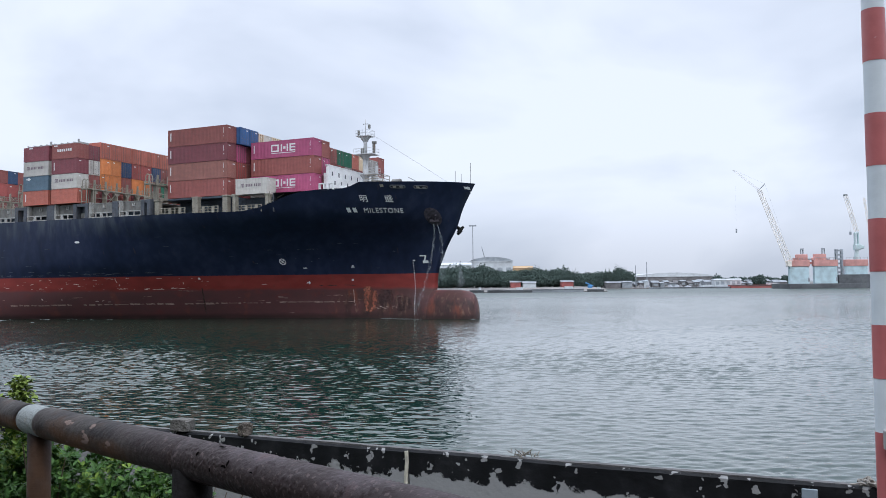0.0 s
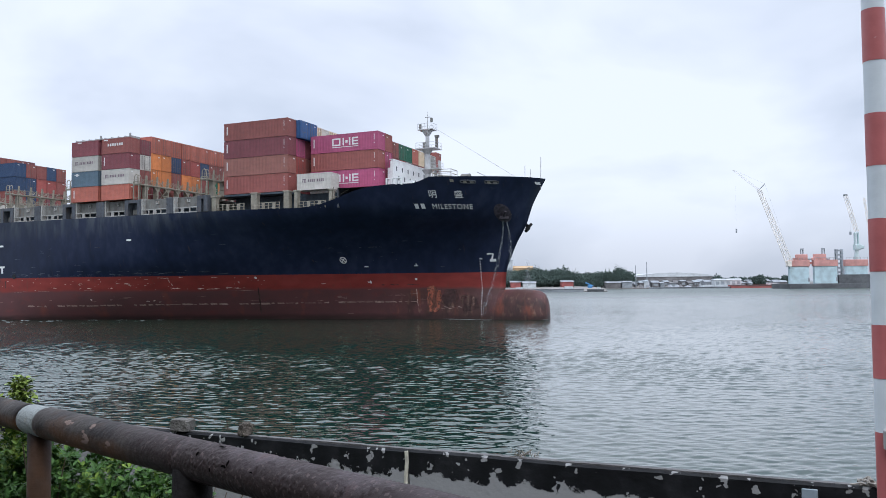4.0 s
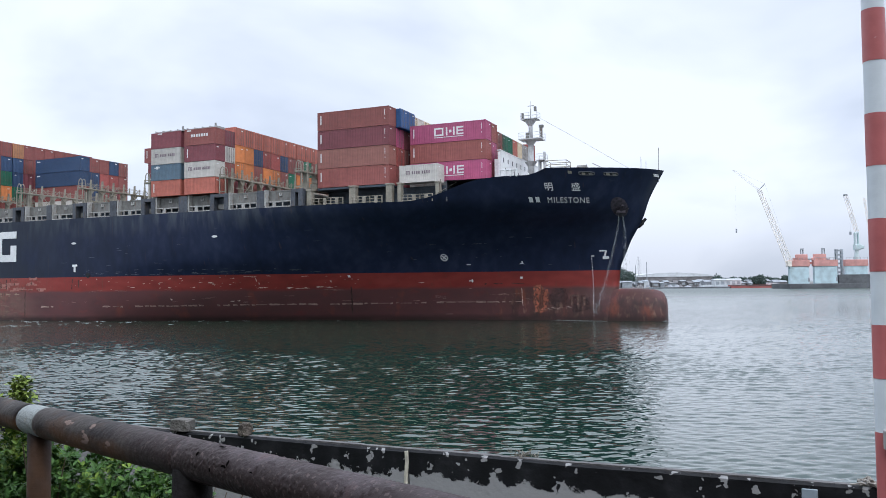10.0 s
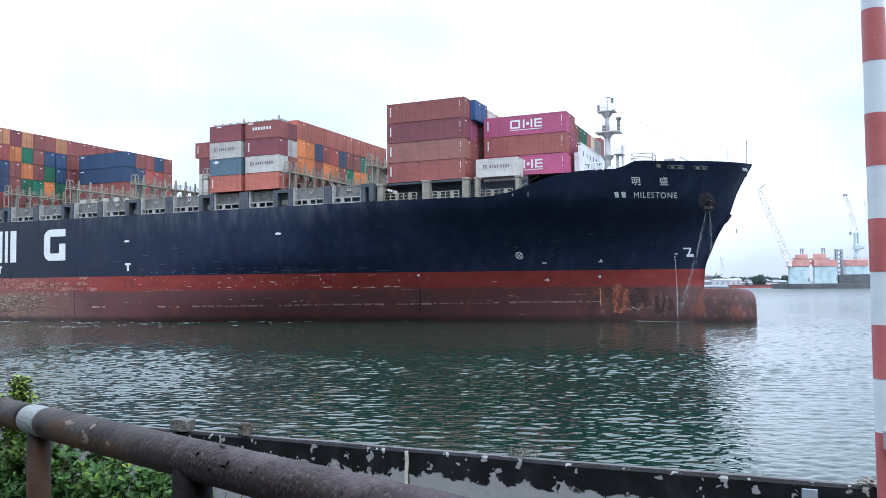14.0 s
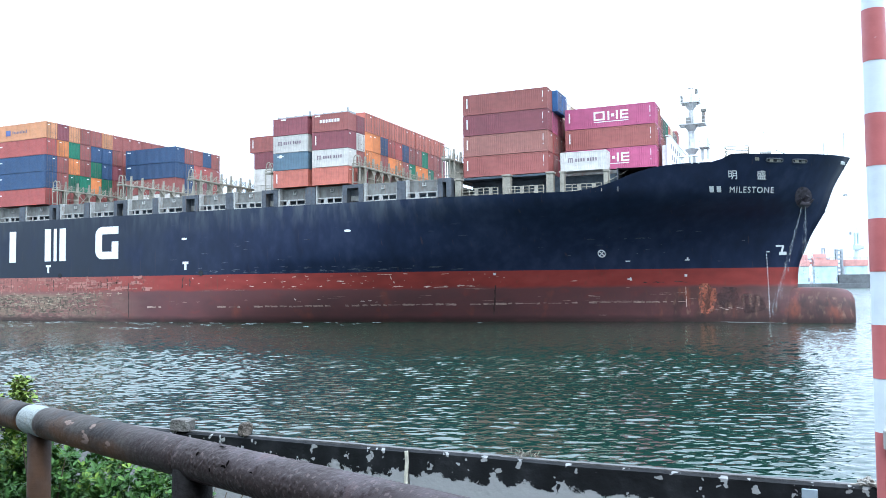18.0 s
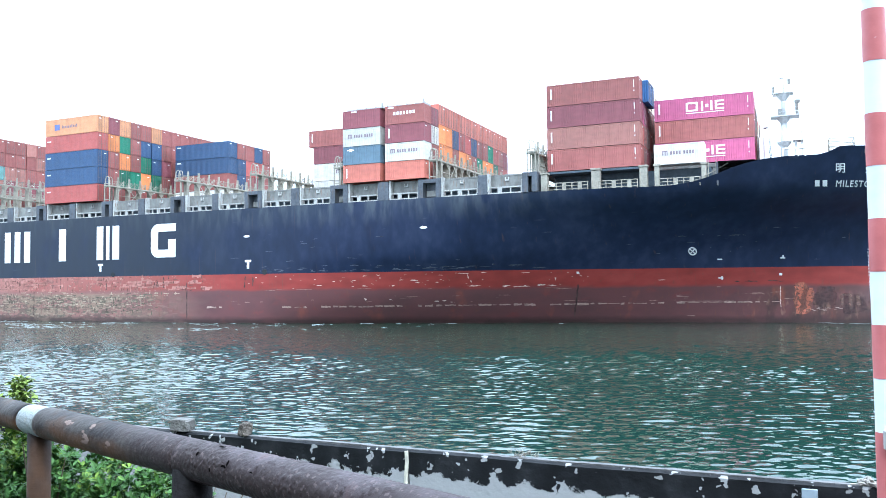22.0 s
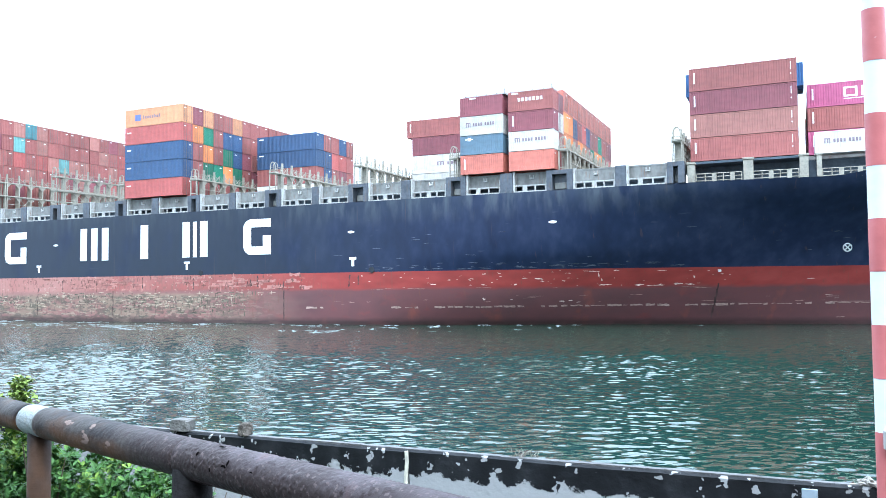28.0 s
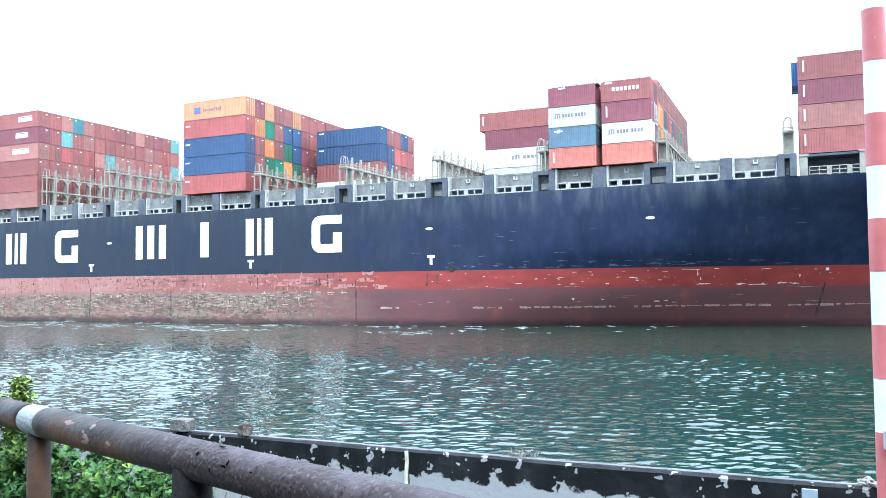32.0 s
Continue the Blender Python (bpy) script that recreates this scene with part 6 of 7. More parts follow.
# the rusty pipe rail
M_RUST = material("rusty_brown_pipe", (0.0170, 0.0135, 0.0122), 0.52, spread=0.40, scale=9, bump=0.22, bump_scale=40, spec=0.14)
layer(M_RUST, (0.066, 0.057, 0.050), 6.0, 0.43, 0.62, strength=0.75)
layer(M_RUST, (0.062, 0.035, 0.022), 5.5, 0.52, 0.60, stretch_v=(0.7, 0.7, 1.3), strength=0.75)
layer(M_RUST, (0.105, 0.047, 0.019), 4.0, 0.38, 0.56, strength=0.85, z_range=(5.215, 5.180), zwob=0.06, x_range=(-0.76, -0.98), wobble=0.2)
layer(M_RUST, (0.21, 0.15, 0.125), 15.0, 0.655, 0.672, stretch_v=(0.7, 0.7, 1.6), strength=0.8)
layer(M_RUST, (0.006, 0.004, 0.004), 24.0, 0.68, 0.70, strength=0.8)
# the near length: chalky mauve paint and painted sky sheen, flaking off red-brown rust
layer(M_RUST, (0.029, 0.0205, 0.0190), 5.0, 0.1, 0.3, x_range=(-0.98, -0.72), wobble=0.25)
# mauve kept to the upper side, standing for the sky's sheen
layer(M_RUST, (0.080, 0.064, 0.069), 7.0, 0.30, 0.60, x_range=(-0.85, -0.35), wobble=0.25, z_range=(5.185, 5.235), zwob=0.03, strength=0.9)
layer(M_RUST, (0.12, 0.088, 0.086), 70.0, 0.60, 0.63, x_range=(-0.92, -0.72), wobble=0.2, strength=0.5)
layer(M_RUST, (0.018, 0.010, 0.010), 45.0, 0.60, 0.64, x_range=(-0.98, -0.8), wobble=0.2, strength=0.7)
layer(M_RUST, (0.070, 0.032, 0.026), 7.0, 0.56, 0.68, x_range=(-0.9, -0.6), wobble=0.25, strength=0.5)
M_POST = material("dark_rusted_post", (0.0165, 0.0110, 0.0085), 0.6, spread=0.35, scale=14, bump=0.15, bump_scale=40, spec=0.12)
layer(M_POST, (0.085, 0.042, 0.020), 6.0, 0.42, 0.62, stretch_v=(1, 1, 0.5), strength=0.7)
M_POST_D = material("blackened_post", (0.0058, 0.0046, 0.0044), 0.7, spread=0.3, scale=14, bump=0.3, bump_scale=30, spec=0.08)
M_RING = material("white_painted_band", (0.20, 0.22, 0.21), 0.6, spread=0.12, scale=26, bump=0.4, bump_scale=80)
layer(M_RING, (0.20, 0.14, 0.10), 20.0, 0.62, 0.70, strength=0.8)
RAIL_Z = 5.165
ra, rb = Vector((-1.54, 3.0, RAIL_Z)), Vector((-0.82, 2.38, RAIL_Z))
rd = (rb - ra).normalized()
rail = thing("pipe_rail", "rusty brown pipe rail with a white painted band on posts", "railing")


def rail_pipe(name, s0, s1, r, mat, label="", rough=0.0, step=0.02, crust=None):
    """A length of pipe; crust (from, to) raises wrinkled flakes of rust there."""
    bm = bmesh.new()
    u = Vector((0, 0, 1))
    w = rd.cross(u)
    k = max(3, int((s1 - s0) / step))
    m = 40 if crust is None else 96
    rings = []
    for i in range(k + 1):
        s = s0 + (s1 - s0) * i / k
        c = ra + rd * s
        wild = 0.0 if crust is None else max(0.0, min(1.0, (s - crust[0]) / 0.08, (crust[1] - s) / 0.35))
        ring = []
        for j in range(m):
            a = 2 * math.pi * j / m
            q = u * math.cos(a) + w * math.sin(a)
            p = c + q * r
            end = 0.94 if i in (0, k) else 1.0
            flake = wild * max(0.25, 0.6 + 1.5 * noise.noise(p * 13)) * (0.055 * abs(noise.noise(p * 60)) + 0.06 * max(0.0, noise.noise(p * 130 + Vector((3, 1, 0)))) - 0.02)
            rr = r * end * (1 + rough * noise.noise(p * 14) + 0.5 * rough * noise.noise(p * 45) + flake)
            ring.append(bm.verts.new(c + q * rr))
        rings.append(ring)
    for a, b in zip(rings, rings[1:]):
        for j in range(m):
            bm.faces.new((a[j], b[j], b[(j + 1) % m], a[(j + 1) % m]))
    bm.faces.new(rings[0])
    bm.faces.new(rings[-1])
    bmesh.ops.recalc_face_normals(bm, faces=bm.faces)
    return part(name, bm, mat, rail, label, smooth=True)


rail_pipe("pipe", -3.4, -0.055, 0.0545, M_RUST, rough=0.02)
rail_pipe("painted_band", -0.055, 0.095, 0.0555, M_RING, "white painted band", rough=0.012)
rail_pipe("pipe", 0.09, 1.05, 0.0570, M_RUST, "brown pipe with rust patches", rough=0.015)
rail_pipe("pipe", 1.045, 2.1, 0.0578, M_RUST, "brown pipe with mauve flaking paint and sky sheen painted on top", rough=0.02, step=0.004, crust=(1.06, 2.0))
rail_pipe("pipe", 2.095, 3.6, 0.0575, M_RUST, "brown pipe with mauve flaking paint and sky sheen painted on top", rough=0.03)
M_PIT = material("black_pit", (0.004, 0.003, 0.003), 0.95, spread=0.2, scale=20, spec=0.02)
# rusted-through pits, each a ragged crescent or blot: along, round, half length, half width, bend
rw = random.Random(8)
for s0, a0, ln, wd, bend in ((1.173, 0.92, 0.007, 0.006, 0.1), (1.322, 1.02, 0.004, 0.009, 0.0), (1.308, 1.25, 0.013, 0.004, -0.3), (1.25, 1.45, 0.004, 0.006, 0.2), (1.245, 0.22, 0.016, 0.004, 0.2), (1.43, 1.2, 0.007, 0.002, -0.3)):
    u, w = Vector((0, 0, 1)), rd.cross(Vector((0, 0, 1)))
    bm = bmesh.new()
    rim = []
    for i in range(18):
        b = 2 * math.pi * i / 18
        ds = ln * math.cos(b) * rw.uniform(0.75, 1.2)
        da = (wd * math.sin(b) * rw.uniform(0.6, 1.25) + bend * (ln - ds * ds / ln)) / 0.0578
        rim.append(bm.verts.new(ra + rd * (s0 + ds) + (u * math.cos(a0 + da) + w * math.sin(a0 + da)) * 0.0612))
    hub = bm.verts.new(sum((v.co for v in rim), Vector()) / 18)
    for i in range(18):
        bm.faces.new((rim[i], rim[(i + 1) % 18], hub))
    part("rust_pit", bm, M_PIT, rail, "dark rusted hole")
for s, r in ((0.03, 0.041), (1.07, 0.056), (2.6, 0.05), (-2.2, 0.05)):
    c = ra + rd * s
    bm = bmesh.new()
    tube(bm, (c.x, c.y, GROUND), (c.x, c.y, RAIL_Z - 0.02), r, 24)
    post = part("post", bm, M_POST_D if r > 0.052 else M_POST, rail, smooth=True)
    bm = bmesh.new()
    tube(bm, (c.x, c.y, GROUND), (c.x, c.y, GROUND + 0.015), 0.12, 20)
    part("base_flange", bm, M_POST, post)

# red and white pole
M_POLE_R = material("pole_red_paint", (0.47, 0.135, 0.13), 0.4, spread=0.10, scale=9, bump=0.1, bump_scale=40)
layer(M_POLE_R, (0.62, 0.45, 0.43), 30.0, 0.70, 0.74, strength=0.8)
M_POLE_W = material("pole_white_paint", (0.67, 0.725, 0.745), 0.4, spread=0.05, scale=9, bump=0.1, bump_scale=40)
pole = thing("warning_pole", "red and white banded steel pole beside the parapet", "pole")
POLE_X, POLE_Y, POLE_R = 1.528, 2.75, 0.0371
z_red = EYE + (2.75 / 1396.3) * (498.5 - 765.8)
bands = [(GROUND, z_red)] + [(z_red + 0.1846 * i, z_red + 0.1846 * (i + 1)) for i in range(13)]
for i, (z0, z1) in enumerate(bands):
    bm = bmesh.new()
    tube(bm, (POLE_X, POLE_Y, z0), (POLE_X, POLE_Y, z1), POLE_R + (0.001 if i % 2 == 0 else 0), 32, caps=False)
    part("band", bm, M_POLE_R if i % 2 == 0 else M_POLE_W, pole, "red painted band" if i % 2 == 0 else "white painted band", smooth=True)
bm = boxes((POLE_X - 0.0366, POLE_X + 0.034, POLE_Y - 0.0625, POLE_Y - 0.033, z_red - 0.054, z_red + 0.017), bevel=0.006)
part("clamp_box", bm, M_STEEL, pole, "grey clamp box")

# shrubs between rail and parapet
M_LEAF = material("shrub_leaf", (0.055, 0.135, 0.022), 0.55, spread=0.35, scale=7, bump=0.1, bump_scale=60)
ln, ll = M_LEAF.node_tree.nodes, M_LEAF.node_tree.links
lp = ln["Principled BSDF"]
geo = ln.new("ShaderNodeNewGeometry")
lmr = ln.new("ShaderNodeValToRGB")
lmr.color_ramp.elements[0].color = (0.024, 0.066, 0.016, 1)
lmr.color_ramp.elements[1].color = (0.21, 0.29, 0.032, 1)
mid_leaf = lmr.color_ramp.elements.new(0.62)
mid_leaf.color = (0.066, 0.148, 0.030, 1)
# whole shoots are paler or darker, and each leaf a little for itself
ltc = ln.new("ShaderNodeTexCoord")
lnz = ln.new("ShaderNodeTexNoise")
lnz.inputs["Scale"].default_value, lnz.inputs["Detail"].default_value = 11.0, 2
ll.new(ltc.outputs["Object"], lnz.inputs["Vector"])
lsh = ln.new("ShaderNodeMapRange")
lsh.inputs["From Min"].default_value, lsh.inputs["From Max"].default_value, lsh.inputs["To Max"].default_value = 0.34, 0.70, 0.72
ll.new(lnz.outputs["Fac"], lsh.inputs["Value"])
lad = ln.new("ShaderNodeMath")
lad.operation = "MULTIPLY_ADD"
lad.inputs[1].default_value = 0.32
ll.new(geo.outputs["Random Per Island"], lad.inputs[0])
ll.new(lsh.outputs["Result"], lad.inputs[2])
ll.new(lad.outputs[0], lmr.inputs["Fac"])
ll.new(lmr.outputs["Color"], lp.inputs["Base Color"])
lp.inputs["Specular IOR Level"].default_value = 0.25
# young shoots: skylight on the tuft is painted into this paler leaf colour
M_SHOOT = material("skylit_young_leaf", (0.19, 0.26, 0.045), 0.5, spread=0.4, scale=30, spec=0.3)
M_TWIG = material("twig_bark", (0.10, 0.075, 0.05), 0.9, spread=0.2, scale=20)


def shrub(cx, cy, rx, ry, z0, z1, count, seed, tall=None):
    r = random.Random(seed)
    ob = thing("shrub", "dense green shrub with small glossy oval leaves", "shrub", "shrubs behind the rail", m=Matrix.Translation((cx, cy, GROUND)))
    bm = bmesh.new()
    tips = []
    for i in range(16):
        a, q = r.uniform(0, 6.28), math.sqrt(r.random())
        tip = Vector((rx * q * math.cos(a), ry * q * math.sin(a), (z0 + (z1 - z0) * r.uniform(0.55, 1.0))))
        base = Vector((tip.x * 0.25, tip.y * 0.25, 0))
        mid = base.lerp(tip, 0.5) + Vector((r.uniform(-0.05, 0.05), r.uniform(-0.05, 0.05), 0.03))
        tube(bm, base, mid, 0.008, 5, 0.006)
        tube(bm, mid, tip, 0.006, 5, 0.002)
        tips.append((mid, tip))
    part("stem", bm, M_TWIG, ob)
    vs, fs, shoots = [], [], []
    hub = None
    for i in range(count):
        young = False
        if tall and r.random() < tall[4]:
            t = r.random()
            young = True
            c = Vector((tall[0] + r.gauss(0, tall[3] * (1.15 - 0.7 * t)), tall[1] + r.gauss(0, tall[3] * (1.15 - 0.7 * t)), z1 * 0.8 + (tall[2] - z1 * 0.8) * t))
        else:
            # rosettes of leaves stand round shoot tips in the outer shell of a lumpy mound
            if i % 11 == 0 or hub is None:
                d = Vector((r.gauss(0, 1), r.gauss(0, 1), abs(r.gauss(0, 1)))).normalized()
                k = 1 - 0.20 * abs(r.gauss(0, 1)) + 0.18 * noise.noise(d * 2.6 + Vector((seed * 3.1, 0, 0))) + 0.12 * noise.noise(d * 7 + Vector((0, seed, 0)))
                hub = Vector((rx * d.x * k, ry * d.y * k, max(0.0, z1 * d.z ** 0.75 * k)))
                axis = (Vector((d.x * 0.7, d.y * 0.7, 0.9)) + Vector((r.uniform(-0.3, 0.3), r.uniform(-0.3, 0.3), 0))).normalized()
                stand = axis.to_track_quat("Z", "Y").to_matrix()
            c = hub + axis * r.uniform(-0.03, 0.012)
        if c.z < 0.02:
            continue
        size = r.uniform(0.014, 0.026)
        if young:
            rot = Euler((r.uniform(-0.9, 0.5), r.uniform(-0.8, 0.8), r.uniform(0, 6.28))).to_matrix()
        else:
            rot = stand @ Matrix.Rotation(2.4 * i + r.uniform(-0.4, 0.4), 3, "Z") @ Euler((r.uniform(0.15, 1.0), r.uniform(-0.25, 0.25), 0)).to_matrix()
        o = len(vs)
        for x, y, z in ((0, 0, 0), (0.24, 0.35, 0.05), (0.26, 0.7, 0.06), (0, 1.0, 0.0), (-0.26, 0.7, 0.06), (-0.24, 0.35, 0.05), (0, 0.5, -0.03)):
            vs.append(c + rot @ Vector((x * size * 1.35, y * size * 1.45, z * size)))
        (shoots if young else fs).extend([(o, o + 1, o + 6), (o + 1, o + 2, o + 6), (o + 2, o + 3, o + 6), (o + 3, o + 4, o + 6), (o + 4, o + 5, o + 6), (o + 5, o, o + 6)])
    if shoots:
        me = bpy.data.meshes.new("young_shoot")
        me.from_pydata(vs, [], shoots)
        bm = bmesh.new()
        bm.from_mesh(me)
        bmesh.ops.delete(bm, geom=[v for v in bm.verts if not v.link_faces], context="VERTS")
        part("young_shoot", bm, M_SHOOT, ob, "pale yellow-green young shoots with skylight painted in")["kind"] = "stuff"
    me = bpy.data.meshes.new("leaves")
    me.from_pydata(vs, [], fs)
    me.materials.append(M_LEAF)
    lv = part("leaves", me, M_LEAF, ob, "small glossy green leaves")
    lv["kind"] = "stuff"
    return ob


shrub(-1.72, 3.48, 0.46, 0.34, 0.30, 0.93, 24000, 1, tall=(-0.17, 0.06, 1.17, 0.042, 0.05))
shrub(-1.24, 3.36, 0.42, 0.30, 0.28, 0.84, 22000, 2)
shrub(-2.45, 3.85, 0.5, 0.40, 0.3, 0.9, 14000, 3)

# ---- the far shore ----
# distance haze is mixed into most of these colours, making them paler, greyer
M_SOIL = material("hazed_shore_earth", (0.19, 0.18, 0.17), 0.95, spread=0.3, scale=0.06, bump=0.3, bump_scale=0.3)
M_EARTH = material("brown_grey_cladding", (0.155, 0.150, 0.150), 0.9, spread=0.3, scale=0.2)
M_TREE = material("hazed_foliage", (0.082, 0.112, 0.098), 1.0, spread=0.12, scale=0.1, spec=0.0)
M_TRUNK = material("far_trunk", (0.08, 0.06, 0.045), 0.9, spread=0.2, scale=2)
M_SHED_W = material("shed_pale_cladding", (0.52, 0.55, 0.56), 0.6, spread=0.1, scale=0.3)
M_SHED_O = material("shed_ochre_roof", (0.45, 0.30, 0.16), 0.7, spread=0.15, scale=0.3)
M_ROOF = material("hazed_roof_grey", (0.27, 0.29, 0.31), 0.7, spread=0.15, scale=0.3)
M_ORANGE = material("hazed_dock_orange_paint", (0.60, 0.300, 0.265), 0.6, spread=0.12, scale=0.3)
M_PALE = material("hazed_dock_blue_paint", (0.49, 0.62, 0.65), 0.6, spread=0.12, scale=0.3)
M_CRANE = material("hazed_crane_paint", (0.84, 0.77, 0.68), 0.6, spread=0.12, scale=0.4)
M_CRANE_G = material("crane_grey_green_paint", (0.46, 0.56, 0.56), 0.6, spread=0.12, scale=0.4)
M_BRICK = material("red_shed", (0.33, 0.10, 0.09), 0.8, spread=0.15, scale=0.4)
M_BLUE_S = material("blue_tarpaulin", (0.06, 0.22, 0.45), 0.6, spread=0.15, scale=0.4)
M_SLATE = material("hazed_slate_cladding", (0.30, 0.33, 0.35), 0.7, spread=0.2, scale=0.3)
M_DARK = material("hazed_dark_fender", (0.10, 0.105, 0.11), 0.8, spread=0.2, scale=0.4)


def far(x, d):
    """World x on the bearing x (in steps across the view) at d metres, and metres a step there."""
    return (x - 784) * d / 1396.3, d / 1396.3


def row_z(col, row, d):
    """The height above the water on a bearing and an elevation step, d metres away."""
    return EYE + (502.8 - 0.01026 * (col - 784) - row) * d / 1396.3


def land(name, cols, y0, y1, top, label):
    bm = bmesh.new()
    x0, x1 = cols
    # a sloping bank with an uneven edge, then level ground
    k = 60
    rows = []
    for i in range(k + 1):
        x = x0 + (x1 - x0) * i / k
        e = 2.0 * noise.noise(Vector((x * 0.05, 7, 0)))
        rows.append([bm.verts.new(q) for q in ((x, y0 + e, -2), (x, y0 + e, 0.5), (x, y0 + 12, top * 0.7 + 0.3 * noise.noise(Vector((x * 0.08, 0, 0)))), (x, y0 + 45, top), (x, y1, top), (x, y1, -2))])
    for a, b in zip(rows, rows[1:]):
        for j in range(5):
            bm.faces.new((a[j], b[j], b[j + 1], a[j + 1]))
    bm.faces.new(rows[0])
    bm.faces.new(rows[-1])
    bmesh.ops.recalc_face_normals(bm, faces=bm.faces)
    ob = tagged(new(name, mesh_of(bm, name, M_SOIL)), label, "shore", kind="structure")
    return ob


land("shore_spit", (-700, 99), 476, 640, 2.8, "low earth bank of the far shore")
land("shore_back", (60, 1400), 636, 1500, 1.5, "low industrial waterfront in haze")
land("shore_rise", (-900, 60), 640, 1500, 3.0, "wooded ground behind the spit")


def tree(x, y, z, h, w, seed):
    """A far tree: tapered trunk with limbs and a crown of many leaf clumps."""
    r = random.Random(seed)
    ob = thing("tree", "dark green broadleaf tree on the far shore", "tree", "trees on the far shore", m=Matrix.Translation((x, y, z)))
    bm = bmesh.new()
    tube(bm, (0, 0, 0), (0, 0, h * 0.5), 0.03 * h, 6, 0.018 * h)
    for i in range(4):
        a = r.uniform(0, 6.28)
        tube(bm, (0, 0, h * (0.25 + 0.06 * i)), (w * 0.3 * math.cos(a), w * 0.3 * math.sin(a), h * r.uniform(0.55, 0.8)), 0.014 * h, 5, 0.005 * h)
    part("trunk", bm, M_TRUNK, ob)
    vs, fs = [], []
    for i in range(1100):
        a, b, q = r.uniform(0, 6.28), r.uniform(-1, 1), r.random() ** 0.4
        lump_k = 1 + 0.5 * noise.noise(Vector((math.cos(a) * 1.6 + seed, math.sin(a) * 1.6, b * 1.6)))
        c = Vector((w * 0.5 * q * lump_k * math.cos(a) * math.sqrt(max(0.05, 1 - b * b)), w * 0.5 * q * lump_k * math.sin(a) * math.sqrt(max(0.05, 1 - b * b)), h * 0.50 + h * 0.47 * b * q * lump_k))
        s = 0.048 * h * r.uniform(0.6, 1.3)
        rot = Euler((r.uniform(0, 6), r.uniform(0, 6), r.uniform(0, 6))).to_matrix()
        o = len(vs)
        for p in ((1, 0, 0), (-0.4, 0.9, 0.2), (-0.5, -0.8, 0.1), (0, 0.1, 0.7)):
            vs.append(c + rot @ Vector(p) * s)
        fs += [(o, o + 1, o + 2), (o, o + 1, o + 3), (o + 1, o + 2, o + 3), (o + 2, o, o + 3)]
    me = bpy.data.meshes.new("crown")
    me.from_pydata(vs, [], fs)
    me.materials.append(M_TREE)
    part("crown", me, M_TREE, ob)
    return ob


tr = random.Random(21)
protos = []
for i in range(6):
    x, u = far(780 + i * 9, 560)
    protos.append(tree(x, 560 + tr.uniform(-6, 6), 2.7, tr.uniform(11, 14), tr.uniform(10, 13), 40 + i))


def plant(col, d, top, w):
    """A copy of a tree whose crown rises top steps above the horizon, on the bearing col."""
    x, u = far(col, d)
    src = tr.choice(protos)
    k = copy_thing(src, Matrix.Translation((x, d, 2.7 if d < 640 else 0.9 if d < 700 else 1.4)) @ Matrix.Rotation(tr.uniform(0, 6.28), 4, "Z"))
    h = max(3.0, row_z(col, 503 - top, d) - 1.5)
    k.scale = (w / 11.5, w / 11.5, h / 12.5)
    return k


for i in range(62):
    c = 600 + 8.4 * i + tr.uniform(-3, 3)
    top = 33 if c < 870 else 27 if c < 940 else 29 if c < 1000 else 25
    plant(c, tr.uniform(530, 600) if c < 1000 else tr.uniform(655, 690), top + tr.uniform(-4, 1), tr.uniform(13, 18))
# low bushes along the bank close the foot of the wood
for i in range(34):
    c = 775 + 8.6 * i + tr.uniform(-3, 3)
    plant(c, tr.uniform(524, 534) if c < 1000 else tr.uniform(652, 658), tr.uniform(10, 17), tr.uniform(11, 15))
for c, top in ((1084, 24), (1092, 30), (1100, 29), (1108, 24), (1076, 22), (1268, 15), (1338, 15), (1345, 17), (1330, 13), (1388, 18), (1300, 12), (1313, 12)):
    plant(c, 660, top + 4, 9)


